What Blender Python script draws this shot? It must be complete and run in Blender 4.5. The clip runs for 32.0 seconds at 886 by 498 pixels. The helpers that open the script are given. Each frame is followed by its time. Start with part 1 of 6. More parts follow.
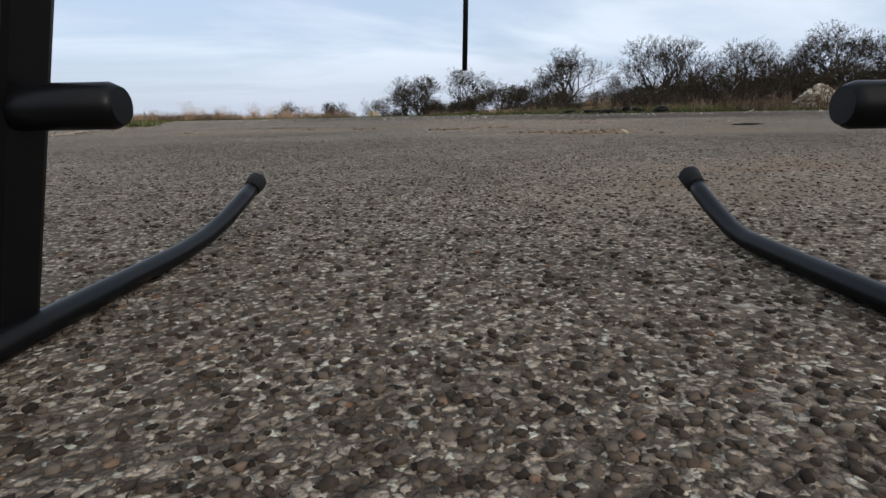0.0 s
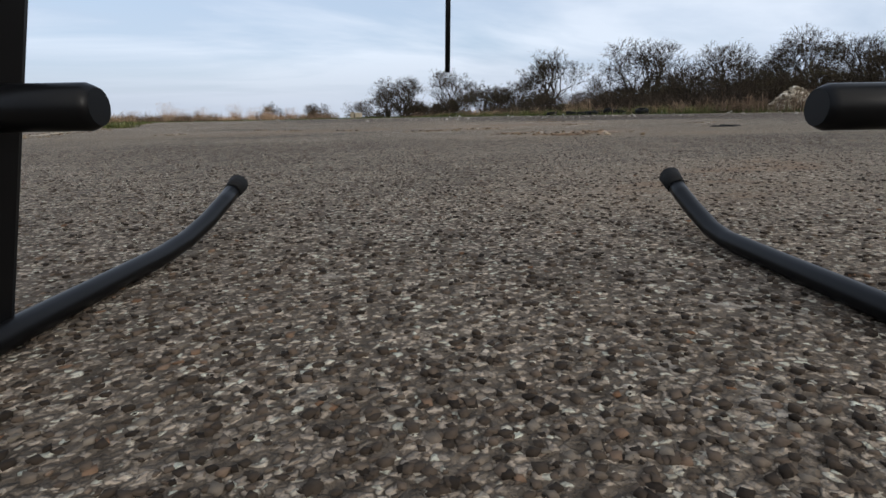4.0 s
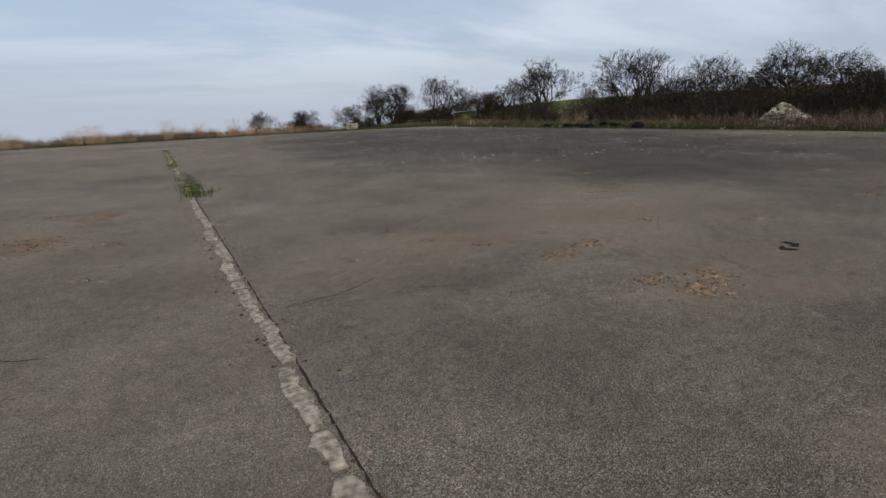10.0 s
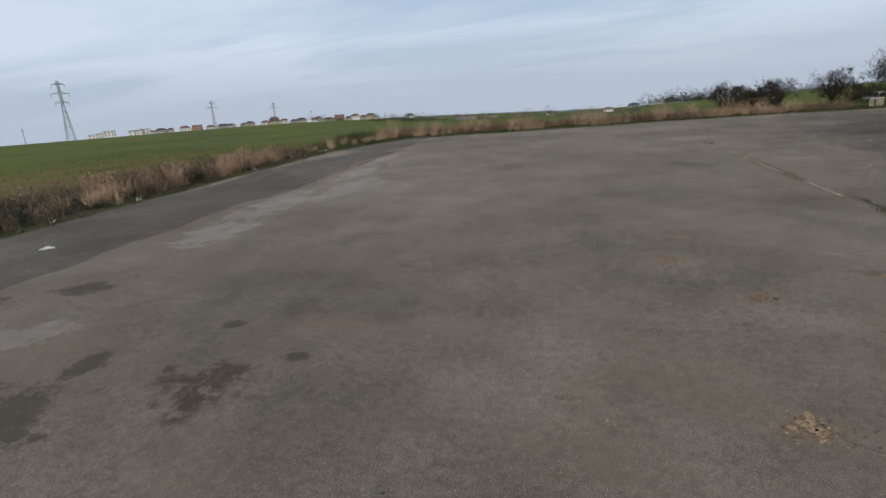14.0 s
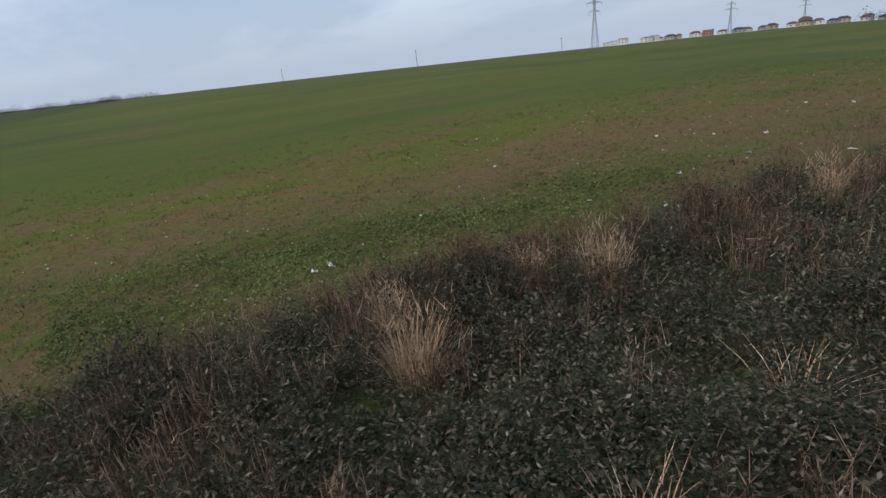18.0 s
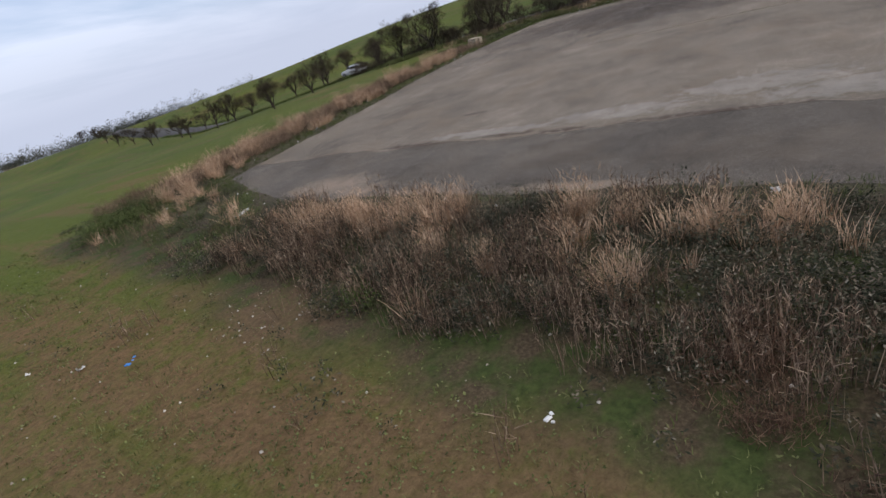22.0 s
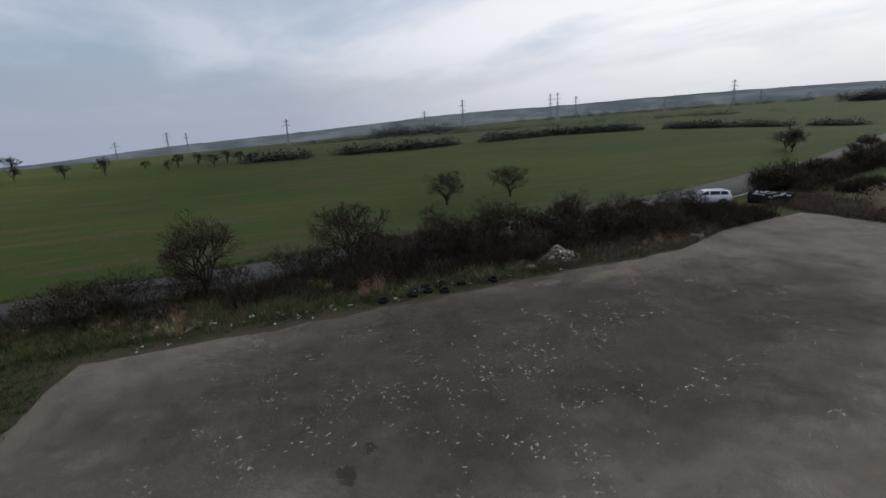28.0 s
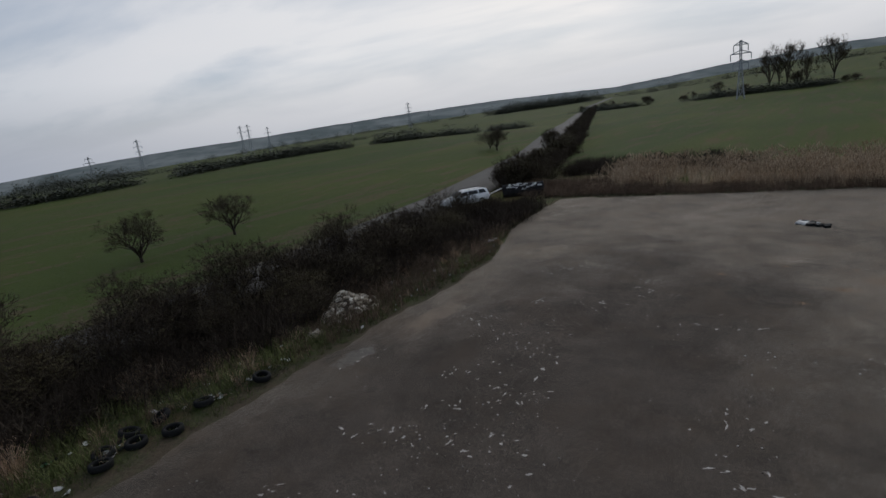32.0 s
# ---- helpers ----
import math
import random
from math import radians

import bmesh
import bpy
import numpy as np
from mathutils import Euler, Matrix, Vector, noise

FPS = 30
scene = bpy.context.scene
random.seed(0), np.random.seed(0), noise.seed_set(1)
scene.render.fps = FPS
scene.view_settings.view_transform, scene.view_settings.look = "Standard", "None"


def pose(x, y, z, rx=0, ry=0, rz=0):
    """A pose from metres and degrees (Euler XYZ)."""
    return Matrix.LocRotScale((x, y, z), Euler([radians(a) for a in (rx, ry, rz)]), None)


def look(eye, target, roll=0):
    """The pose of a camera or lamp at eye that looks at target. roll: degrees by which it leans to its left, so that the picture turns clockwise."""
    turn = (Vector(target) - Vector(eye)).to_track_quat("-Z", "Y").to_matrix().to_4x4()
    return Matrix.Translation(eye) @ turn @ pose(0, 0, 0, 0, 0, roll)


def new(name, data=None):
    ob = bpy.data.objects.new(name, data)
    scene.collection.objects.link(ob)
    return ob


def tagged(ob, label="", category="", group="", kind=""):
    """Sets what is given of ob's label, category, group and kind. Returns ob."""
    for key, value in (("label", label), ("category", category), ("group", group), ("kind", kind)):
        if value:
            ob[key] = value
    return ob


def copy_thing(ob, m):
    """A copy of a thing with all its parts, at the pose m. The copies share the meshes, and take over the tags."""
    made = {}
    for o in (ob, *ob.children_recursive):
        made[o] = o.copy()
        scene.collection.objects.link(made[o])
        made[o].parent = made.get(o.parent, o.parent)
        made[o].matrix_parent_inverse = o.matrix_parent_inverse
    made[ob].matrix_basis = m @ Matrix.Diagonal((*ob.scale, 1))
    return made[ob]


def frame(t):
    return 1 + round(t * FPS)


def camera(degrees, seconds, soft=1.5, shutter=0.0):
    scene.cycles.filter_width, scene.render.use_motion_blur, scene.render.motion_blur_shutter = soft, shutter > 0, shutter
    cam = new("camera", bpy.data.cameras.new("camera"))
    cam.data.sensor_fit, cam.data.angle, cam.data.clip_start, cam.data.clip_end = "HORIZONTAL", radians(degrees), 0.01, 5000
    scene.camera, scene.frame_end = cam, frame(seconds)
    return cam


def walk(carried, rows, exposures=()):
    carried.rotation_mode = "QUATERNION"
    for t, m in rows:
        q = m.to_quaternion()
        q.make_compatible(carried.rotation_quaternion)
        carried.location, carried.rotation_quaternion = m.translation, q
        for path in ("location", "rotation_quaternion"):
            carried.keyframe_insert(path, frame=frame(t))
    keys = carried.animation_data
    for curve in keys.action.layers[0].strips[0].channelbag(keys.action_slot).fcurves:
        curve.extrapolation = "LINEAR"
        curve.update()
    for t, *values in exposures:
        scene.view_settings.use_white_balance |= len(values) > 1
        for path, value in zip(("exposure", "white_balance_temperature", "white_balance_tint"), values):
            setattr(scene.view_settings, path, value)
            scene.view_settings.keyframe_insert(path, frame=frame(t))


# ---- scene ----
cam = camera(79.1, 32.0, soft=1.5)
PATH = [
    (0, (1.355, 4.6, 0.105), (2.143, 6.373, -0.381), -1.1),
    (0.5, (1.355, 4.6, 0.105), (2.151, 6.370, -0.38), -1.1),
    (1, (1.355, 4.6, 0.105), (2.160, 6.366, -0.379), -1.1),
    (2, (1.355, 4.6, 0.105), (2.177, 6.359, -0.377), -1.1),
    (3, (1.355, 4.6, 0.105), (2.186, 6.355, -0.377), -1.05),
    (3.5, (1.355, 4.6, 0.105), (2.189, 6.354, -0.377), -1.0),
    (4.5, (1.355, 4.6, 0.105), (2.216, 6.341, -0.379), -1.2),
    (5.5, (1.355, 4.6, 0.105), (2.260, 6.315, -0.384), -1.75),
    (6, (1.355, 4.6, 0.105), (2.232, 6.328, -0.391), -3.8),
    (7, (1.026, 5.048, 0.34), (1.853, 6.784, -0.21), -7.9),
    (7.5, (1.072, 5.074, 0.432), (1.908, 6.814, -0.091), -7.6),
    (8, (1.15, 5.097, 0.637), (1.998, 6.854, 0.196), -6.5),
    (8.5, (1.028, 4.991, 0.832), (1.901, 6.747, 0.44), -5.5),
    (9, (0.788, 4.734, 1.014), (1.655, 6.479, 0.564), -4.8),
    (9.5, (0.416, 4.554, 1.203), (1.302, 6.276, 0.703), -3.3),
    (10, (-0.151, 4.475, 1.324), (0.743, 6.193, 0.824), -2.4),
    (10.5, (-0.815, 4.432, 1.467), (0.059, 6.166, 0.989), -3.6),
    (11, (-1.605, 4.295, 1.783), (-0.761, 6.026, 1.243), -6.5),
    (11.5, (-2.325, 4.241, 1.777), (-1.424, 5.938, 1.223), -7.2),
    (12, (-2.804, 4.104, 1.904), (-1.921, 5.796, 1.305), -6.9),
    (12.5, (-3.351, 4.184, 2.137), (-2.471, 5.868, 1.514), -6.3),
    (13, (-4.081, 4.538, 2.44), (-3.31, 6.28, 1.832), -5.3),
    (13.5, (-4.829, 5.005, 2.789), (-4.578, 6.903, 2.21), -5.6),
    (13.7, (-5.205, 5.385, 2.831), (-5.224, 7.303, 2.266), -4.8),
    (14, (-5.828, 5.901, 2.859), (-6.29, 7.77, 2.318), -4.4),
    (14.5, (-7.107, 6.332, 2.937), (-8.156, 7.959, 2.435), -2.8),
    (15, (-8.82, 6.654, 2.932), (-10.368, 7.821, 2.439), -0.8),
    (15.5, (-10.133, 6.595, 3.009), (-11.945, 7.295, 2.532), -1.7),
    (17.5, (-18.2, 7.522, 3.526), (-19.913, 8.264, 2.808), -6.6),
    (18, (-20.922, 8.378, 3.588), (-22.599, 9.226, 2.903), -6.9),
    (18.5, (-23.3, 9.05, 3.85), (-24.873, 10.085, 3.176), -7.2),
    (19, (-25.7, 9.85, 4.2), (-27.115, 11.108, 3.554), -8.9),
    (19.5, (-28.003, 10.986, 4.543), (-28.955, 12.617, 3.884), -11.7),
    (20, (-30.073, 12.987, 4.734), (-30.543, 14.807, 4.05), -14.3),
    (20.5, (-31.802, 15.296, 4.679), (-31.7, 17.169, 3.986), -16.9),
    (21, (-32.845, 17.561, 4.813), (-32.169, 19.291, 4.071), -18.5),
    (21.5, (-32.937, 19.588, 4.849), (-31.873, 21.091, 4.069), -20.2),
    (22, (-32.453, 21.363, 5.013), (-31.102, 22.591, 4.196), -18.0),
    (22.5, (-31.717, 23.023, 5.049), (-30.310, 24.193, 4.242), -12.97),
    (23, (-30.457, 24.916, 4.995), (-29.022, 26.117, 4.289), -12.49),
    (23.5, (-28.958, 26.402, 5.642), (-27.504, 27.603, 4.976), -11.29),
    (24, (-26.756, 27.874, 6.310), (-25.275, 29.053, 5.662), -10.2),
    (24.5, (-24.359, 29.307, 6.770), (-22.847, 30.456, 6.142), -9.18),
    (26.5, (-15.293, 37.443, 9.742), (-13.43, 37.92, 9.193), -3.8),
    (27, (-11.58, 38.819, 9.899), (-9.652, 38.801, 9.369), -2.3),
    (27.5, (-8.734, 39.666, 10.226), (-6.847, 39.256, 9.705), -2.2),
    (28, (-6.132, 40.215, 10.541), (-4.333, 39.495, 10.045), -2.9),
    (28.5, (-3.847, 40.496, 10.649), (-2.056, 39.735, 10.189), -3.7),
    (29, (-1.878, 40.556, 10.481), (-0.084, 39.81, 10.008), -5.1),
    (29.5, (-0.689, 40.061, 10.226), (1.099, 39.343, 9.69), -6.4),
    (30, (0.774, 39.786, 10.212), (2.466, 38.871, 9.663), -5.6),
    (30.5, (2.752, 38.727, 9.653), (4.226, 37.478, 9.134), -4.6),
    (31, (4.182, 37.455, 9.074), (5.472, 35.998, 8.611), -5.1),
    (31.5, (5.062, 36.657, 9.054), (6.287, 35.142, 8.6), -5.6),
    (32, (6.293, 35.095, 8.372), (7.483, 33.561, 7.89), -7.3),
]
EXPOSURES = [(0.0, 0.04, 6500, 10), (6.0, 0.0, 6520, 10), (8.0, 0.08, 6500, 10), (9.0, -0.25, 6500, 10), (10.0, -0.28, 6550, 10), (11.0, -0.4, 6650, 10), (12.0, -0.35, 6600, 10), (13.0, -0.15, 6500, 10), (15.0, -0.4, 6300, 8), (17.5, -0.3, 6200, 9), (19.0, -0.05, 6350, 10), (20.0, -0.03, 6450, 15), (22.0, 0.02, 6370, 16), (23.0, 0.13, 6420, 14), (24.0, -0.03, 6300, 10), (26.5, -0.62, 6050, 12), (28.0, -0.76, 6120, 12), (30.0, -0.9, 6180, 11), (32.0, -1.08, 6150, 11)]
walk(cam, [(t, look(eye, target, roll)) for t, eye, target, roll in PATH], EXPOSURES)

# ---- world, sun ----
SUN_AZ, SUN_EL = 158.0, 24.0          # degrees clockwise from +y, degrees above the horizon
sun_way = Vector((math.sin(radians(SUN_AZ)) * math.cos(radians(SUN_EL)), math.cos(radians(SUN_AZ)) * math.cos(radians(SUN_EL)), math.sin(radians(SUN_EL))))


class Nodes:
    """Short hand for a node tree."""

    def __init__(self, tree):
        self.tree = tree

    def add(self, kind, **values):
        node = self.tree.nodes.new(kind)
        for key, value in values.items():
            if key in node.inputs:
                node.inputs[key].default_value = value
        return node

    def link(self, a, b):
        self.tree.links.new(a, b)

    def math(self, op, a, b=0.5, clamp=False):
        node = self.tree.nodes.new("ShaderNodeMath")
        node.operation, node.use_clamp = op, clamp
        for n, v in ((0, a), (1, b)):
            if isinstance(v, (int, float)):
                node.inputs[n].default_value = v
            else:
                self.link(v, node.inputs[n])
        return node.outputs[0]

    def grain(self, vec, scale, detail=4.0, rough=0.55, distort=0.0):
        node = self.tree.nodes.new("ShaderNodeTexNoise")
        node.inputs["Scale"].default_value, node.inputs["Detail"].default_value = scale, detail
        node.inputs["Roughness"].default_value, node.inputs["Distortion"].default_value = rough, distort
        self.link(vec, node.inputs["Vector"])
        return node.outputs["Fac"]

    def cells(self, vec, scale, feature="F1", out="Distance"):
        node = self.tree.nodes.new("ShaderNodeTexVoronoi")
        node.feature = feature
        node.inputs["Scale"].default_value = scale
        self.link(vec, node.inputs["Vector"])
        return node.outputs[out]

    def ramp(self, fac, stops):
        node = self.tree.nodes.new("ShaderNodeValToRGB")
        el = node.color_ramp.elements
        while len(el) < len(stops):
            el.new(0.5)
        for e, (at, col) in zip(el, stops):
            e.position = at
            e.color = (*col, 1) if not isinstance(col, (int, float)) else (col, col, col, 1)
        self.link(fac, node.inputs[0])
        return node.outputs[0]

    def mix(self, fac, a, b, blend="MIX"):
        node = self.tree.nodes.new("ShaderNodeMix")
        node.data_type, node.blend_type = "RGBA", blend
        for key, v in ((0, fac), (6, a), (7, b)):
            if isinstance(v, (int, float)):
                node.inputs[key].default_value = v
            elif isinstance(v, tuple):
                node.inputs[key].default_value = (*v, 1)
            else:
                self.link(v, node.inputs[key])
        return node.outputs[2]

    def step(self, value, lo, hi):
        node = self.tree.nodes.new("ShaderNodeMapRange")
        node.interpolation_type = "SMOOTHSTEP"
        node.inputs[1].default_value, node.inputs[2].default_value = lo, hi
        self.link(value, node.inputs[0])
        return node.outputs[0]


world = bpy.data.worlds.new("sky")
scene.world = world
world.use_nodes = True
wn = Nodes(world.node_tree)
sky = wn.add("ShaderNodeTexSky")
sky.sky_type, sky.sun_disc = "NISHITA", False
sky.sun_elevation, sky.sun_rotation = radians(SUN_EL), radians(SUN_AZ)
sky.air_density, sky.dust_density, sky.ozone_density = 1.2, 1.0, 2.0
wcoord = wn.add("ShaderNodeTexCoord").outputs["Generated"]
wsep = wn.add("ShaderNodeSeparateXYZ")
wn.link(wcoord, wsep.inputs[0])
# a high layer of stratus, flattened towards the horizon
up = wn.math("ADD", wn.math("MAXIMUM", wsep.outputs[2], 0.0), 0.13)
flat = wn.add("ShaderNodeCombineXYZ")
wn.link(wn.math("DIVIDE", wsep.outputs[0], up), flat.inputs[0])
wn.link(wn.math("DIVIDE", wsep.outputs[1], up), flat.inputs[1])
stretch = wn.add("ShaderNodeMapping")
stretch.inputs["Scale"].default_value = (0.55, 1.0, 1.0)
stretch.inputs["Rotation"].default_value = (0, 0, radians(35))
wn.link(flat.outputs[0], stretch.inputs["Vector"])
cloud = wn.grain(stretch.outputs[0], 0.6, 8.0, 0.54, 0.35)
veil = wn.grain(stretch.outputs[0], 0.16, 3.0, 0.5, 0.3)
cover = wn.math("ADD", wn.math("MULTIPLY", cloud, 0.6), wn.math("MULTIPLY", veil, 0.55))
cloud_fac = wn.ramp(cover, [(0.42, 0.66), (0.56, 0.9), (0.7, 1.0)])
nrm = wn.add("ShaderNodeVectorMath")
nrm.operation = "DOT_PRODUCT"
wn.link(wcoord, nrm.inputs[0])
nrm.inputs[1].default_value = tuple(sun_way)
glow = wn.ramp(nrm.outputs["Value"], [(0.0, (8.0, 9.0, 10.6)), (0.45, (10.8, 11.4, 12.4)), (0.74, (15.2, 15.2, 15.3)), (0.92, (17.2, 16.9, 16.5)), (1.0, (19.5, 18.6, 17.4))])
shade = wn.mix(wn.ramp(cloud, [(0.42, 0.0), (0.58, 1.0)]), (0.82, 0.865, 0.925), (1.16, 1.145, 1.125))
cloud_col = wn.mix(1.0, glow, shade, "MULTIPLY")
clear_or_cloud = wn.mix(cloud_fac, wn.mix(1.0, sky.outputs[0], (1.35, 1.5, 1.7), "MULTIPLY"), cloud_col)
# smooth haze low over the land
haze = wn.ramp(wsep.outputs[2], [(0.0, 1.0), (0.035, 0.7), (0.11, 0.0)])
haze_col = wn.ramp(nrm.outputs["Value"], [(0.0, (6.7, 7.5, 8.9)), (0.45, (7.8, 8.4, 9.6)), (0.85, (14.6, 14.5, 14.5))])
sky_col = wn.mix(haze, clear_or_cloud, haze_col)
bg = world.node_tree.nodes["Background"]
wn.link(sky_col, bg.inputs[0])
bg.inputs[1].default_value = 0.085

sun_data = bpy.data.lights.new("sun", "SUN")
sun_data.energy, sun_data.angle, sun_data.color = 0.9, radians(16), (1.0, 0.95, 0.89)
sun = new("sun", sun_data)
sun.matrix_world = look((60, -60, 60), Vector((60, -60, 60)) - sun_way)


# ---- materials ----
def surface(name, rough=0.85, metal=0.0):
    m = bpy.data.materials.new(name)
    m.use_nodes = True
    n = Nodes(m.node_tree)
    b = m.node_tree.nodes["Principled BSDF"]
    b.inputs["Roughness"].default_value, b.inputs["Metallic"].default_value = rough, metal
    b.inputs["Specular IOR Level"].default_value = 0.12 if rough > 0.88 else 0.4
    n.bsdf, n.mat = b, m
    n.pos = n.add("ShaderNodeNewGeometry").outputs["Position"]
    n.obj = n.add("ShaderNodeTexCoord").outputs["Object"]
    return n


def bumped(n, height, strength, distance):
    b = n.add("ShaderNodeBump", Strength=strength, Distance=distance)
    n.link(height, b.inputs["Height"])
    n.link(b.outputs[0], n.bsdf.inputs["Normal"])
    return b


def colour(n, socket):
    n.link(socket, n.bsdf.inputs["Base Color"])
    return n.mat


def island_mat(name, stops, rough=0.92, grain_scale=14.0, through_light=0.0):
    """A plant-like material whose tint changes from piece to piece."""
    n = surface(name, rough)
    g = n.add("ShaderNodeNewGeometry")
    base = n.ramp(g.outputs["Random Per Island"], stops)
    fine = n.grain(n.pos, grain_scale, 3.0)
    big = n.grain(n.pos, 0.35, 2.0)
    c = n.mix(1.0, base, n.ramp(fine, [(0.3, 0.72), (0.7, 1.18)]), "MULTIPLY")
    c = n.mix(1.0, c, n.ramp(big, [(0.35, 0.75), (0.65, 1.15)]), "MULTIPLY")
    if through_light:
        n.bsdf.inputs["Subsurface Weight"].default_value = 0.0
    return colour(n, c)


def plain(name, col, rough=0.7, metal=0.0, scale=18.0, vary=0.25, bump=0.0, gloss=None):
    n = surface(name, rough, metal)
    if gloss is not None:
        n.bsdf.inputs["Specular IOR Level"].default_value = gloss
    g = n.grain(n.obj, scale, 5.0)
    g2 = n.grain(n.obj, scale * 0.13, 3.0)
    c = n.mix(1.0, col, n.ramp(g, [(0.3, 1 - vary), (0.7, 1 + vary * 0.6)]), "MULTIPLY")
    c = n.mix(1.0, c, n.ramp(g2, [(0.3, 1 - vary * 0.7), (0.7, 1 + vary * 0.4)]), "MULTIPLY")
    if bump:
        bumped(n, g, bump, 0.02)
    return colour(n, c)


def near_spots(n, spots, outer=1.1, inner=0.75, rough_rim=1.0, pitch=2.2):
    """1 near the given x, y, radius; ragged at the rim."""
    rag = n.grain(n.pos, pitch, 5.0, 0.65)
    fine = n.grain(n.pos, 14.0, 4.0, 0.65)
    total = None
    for x, y, rx, ry in spots:
        v = n.add("ShaderNodeMapping")
        v.vector_type = "TEXTURE"
        v.inputs["Location"].default_value, v.inputs["Scale"].default_value = (x, y, 0), (rx, ry, 1e3)
        n.link(n.pos, v.inputs["Vector"])
        d = n.add("ShaderNodeVectorMath")
        d.operation = "LENGTH"
        n.link(v.outputs[0], d.inputs[0])
        total = d.outputs["Value"] if total is None else n.math("MINIMUM", total, d.outputs["Value"])
    off = n.math("ADD", n.math("MULTIPLY", n.math("SUBTRACT", rag, 0.5), 2.2 * rough_rim), n.math("MULTIPLY", n.math("SUBTRACT", fine, 0.5), 0.9 * rough_rim))
    return n.step(n.math("ADD", total, off), outer, inner)


def paving(name, tone, stone, stain_rust, damp=(), bare=(), sand=(), dark=(), soot=(), flecks=0.75, mottled=0.45, dusty=0.55):
    """Worn tarmac or concrete: stones of a few millimetres, blotches, stains, pale scrapes."""
    n = surface(name, 0.9)
    warp = n.add("ShaderNodeTexNoise", Scale=210.0, Detail=3.0)
    n.link(n.pos, warp.inputs["Vector"])
    bent = n.add("ShaderNodeVectorMath")
    bent.operation = "MULTIPLY_ADD"
    n.link(warp.outputs["Color"], bent.inputs[0])
    bent.inputs[1].default_value = (0.008, 0.008, 0.008)
    n.link(n.pos, bent.inputs[2])
    at = bent.outputs[0]
    cell = n.cells(at, 240.0, out="Color")
    sep = n.add("ShaderNodeSeparateColor")
    n.link(cell, sep.inputs[0])
    dist = n.cells(at, 240.0)
    chips = n.ramp(sep.outputs[0], [(0.0, tuple(c * 0.35 for c in stone)), (0.45, stone), (0.8, tuple(c * 1.6 for c in stone)), (1.0, tuple(min(c * 2.4, 0.6) for c in stone))])
    tar = n.ramp(n.grain(n.pos, 38.0, 6.0, 0.7), [(0.3, tuple(c * 0.6 for c in tone)), (0.7, tuple(c * 1.3 for c in tone))])
    show = n.math("MULTIPLY", n.step(dist, 0.62, 0.38), 0.92)
    col = n.mix(show, tar, chips)
    # blotches at several metres and at half a metre
    wide = n.grain(n.pos, 0.11, 6.0, 0.66, 0.1)
    mid = n.grain(n.pos, 0.9, 6.0, 0.62)
    col = n.mix(1.0, col, n.ramp(wide, [(0.33, 0.68), (0.5, 0.95), (0.66, 1.22)]), "MULTIPLY")
    col = n.mix(1.0, col, n.ramp(mid, [(0.3, 0.86), (0.7, 1.1)]), "MULTIPLY")
    col = n.mix(1.0, col, n.ramp(n.grain(n.pos, 0.3, 6.0, 0.68, 0.2), [(0.40, 1.0 - 0.75 * mottled), (0.54, 1.0), (0.68, 1.0 + 0.3 * mottled)]), "MULTIPLY")
    fine = n.grain(n.pos, 9.0, 6.0, 0.7)
    col = n.mix(1.0, col, n.ramp(fine, [(0.32, 0.78), (0.5, 1.0), (0.68, 1.2)]), "MULTIPLY")
    col = n.mix(1.0, col, n.ramp(n.grain(n.pos, 80.0, 3.0, 0.7), [(0.36, 0.66), (0.5, 0.98), (0.64, 1.34)]), "MULTIPLY")
    for pitch, size, tint in ((7.0, 0.10, (0.055, 0.045, 0.036)), (13.0, 0.13, (0.36, 0.325, 0.28)), (23.0, 0.16, (0.07, 0.058, 0.046))):
        spot = n.math("MULTIPLY", n.step(n.cells(n.pos, pitch), size, size * 0.55), n.step(n.grain(n.pos, pitch * 0.13, 3.0), 0.44, 0.6))
        col = n.mix(n.math("MULTIPLY", spot, 0.6), col, tint)
    # brownish dust in patches
    dust = n.step(n.grain(n.pos, 0.33, 7.0, 0.68, 0.2), 0.44, 0.68)
    col = n.mix(n.math("MULTIPLY", dust, dusty), col, (0.186, 0.143, 0.101))
    if stain_rust:
        halo = n.math("MULTIPLY", near_spots(n, [(a, b, c * 1.7, d * 1.4) for a, b, c, d in stain_rust], 1.9, 0.2), 0.3)
        col = n.mix(halo, col, (0.26, 0.205, 0.15))
        rust = near_spots(n, stain_rust)
        speck = n.step(n.grain(n.pos, 7.0, 6.0, 0.7), 0.44, 0.58)
        col = n.mix(n.math("MULTIPLY", n.math("MULTIPLY", rust, speck), 0.55), col, (0.20, 0.13, 0.082))
    # pale scraped spots and dark oily ones
    scrape = n.math("MULTIPLY", n.step(n.grain(n.pos, 3.1, 8.0, 0.78, 0.3), 0.635, 0.675), n.step(n.grain(n.pos, 0.17, 2.0), 0.42, 0.56))
    col = n.mix(n.math("MULTIPLY", scrape, flecks), col, (0.33, 0.295, 0.25))
    oil = n.math("MULTIPLY", n.step(n.grain(n.pos, 0.8, 5.0, 0.6), 0.63, 0.70), mottled)
    col = n.mix(oil, col, tuple(c * 0.4 for c in tone))
    # old tarmac worn off to bare concrete, sand blown over it, damp places
    if bare:
        worn = n.math("MULTIPLY", near_spots(n, bare), n.step(n.grain(n.pos, 1.3, 8.0, 0.75), 0.38, 0.48))
        col = n.mix(n.math("MULTIPLY", worn, 0.5), col, n.ramp(mid, [(0.3, (0.25, 0.228, 0.195)), (0.7, (0.37, 0.342, 0.30))]))
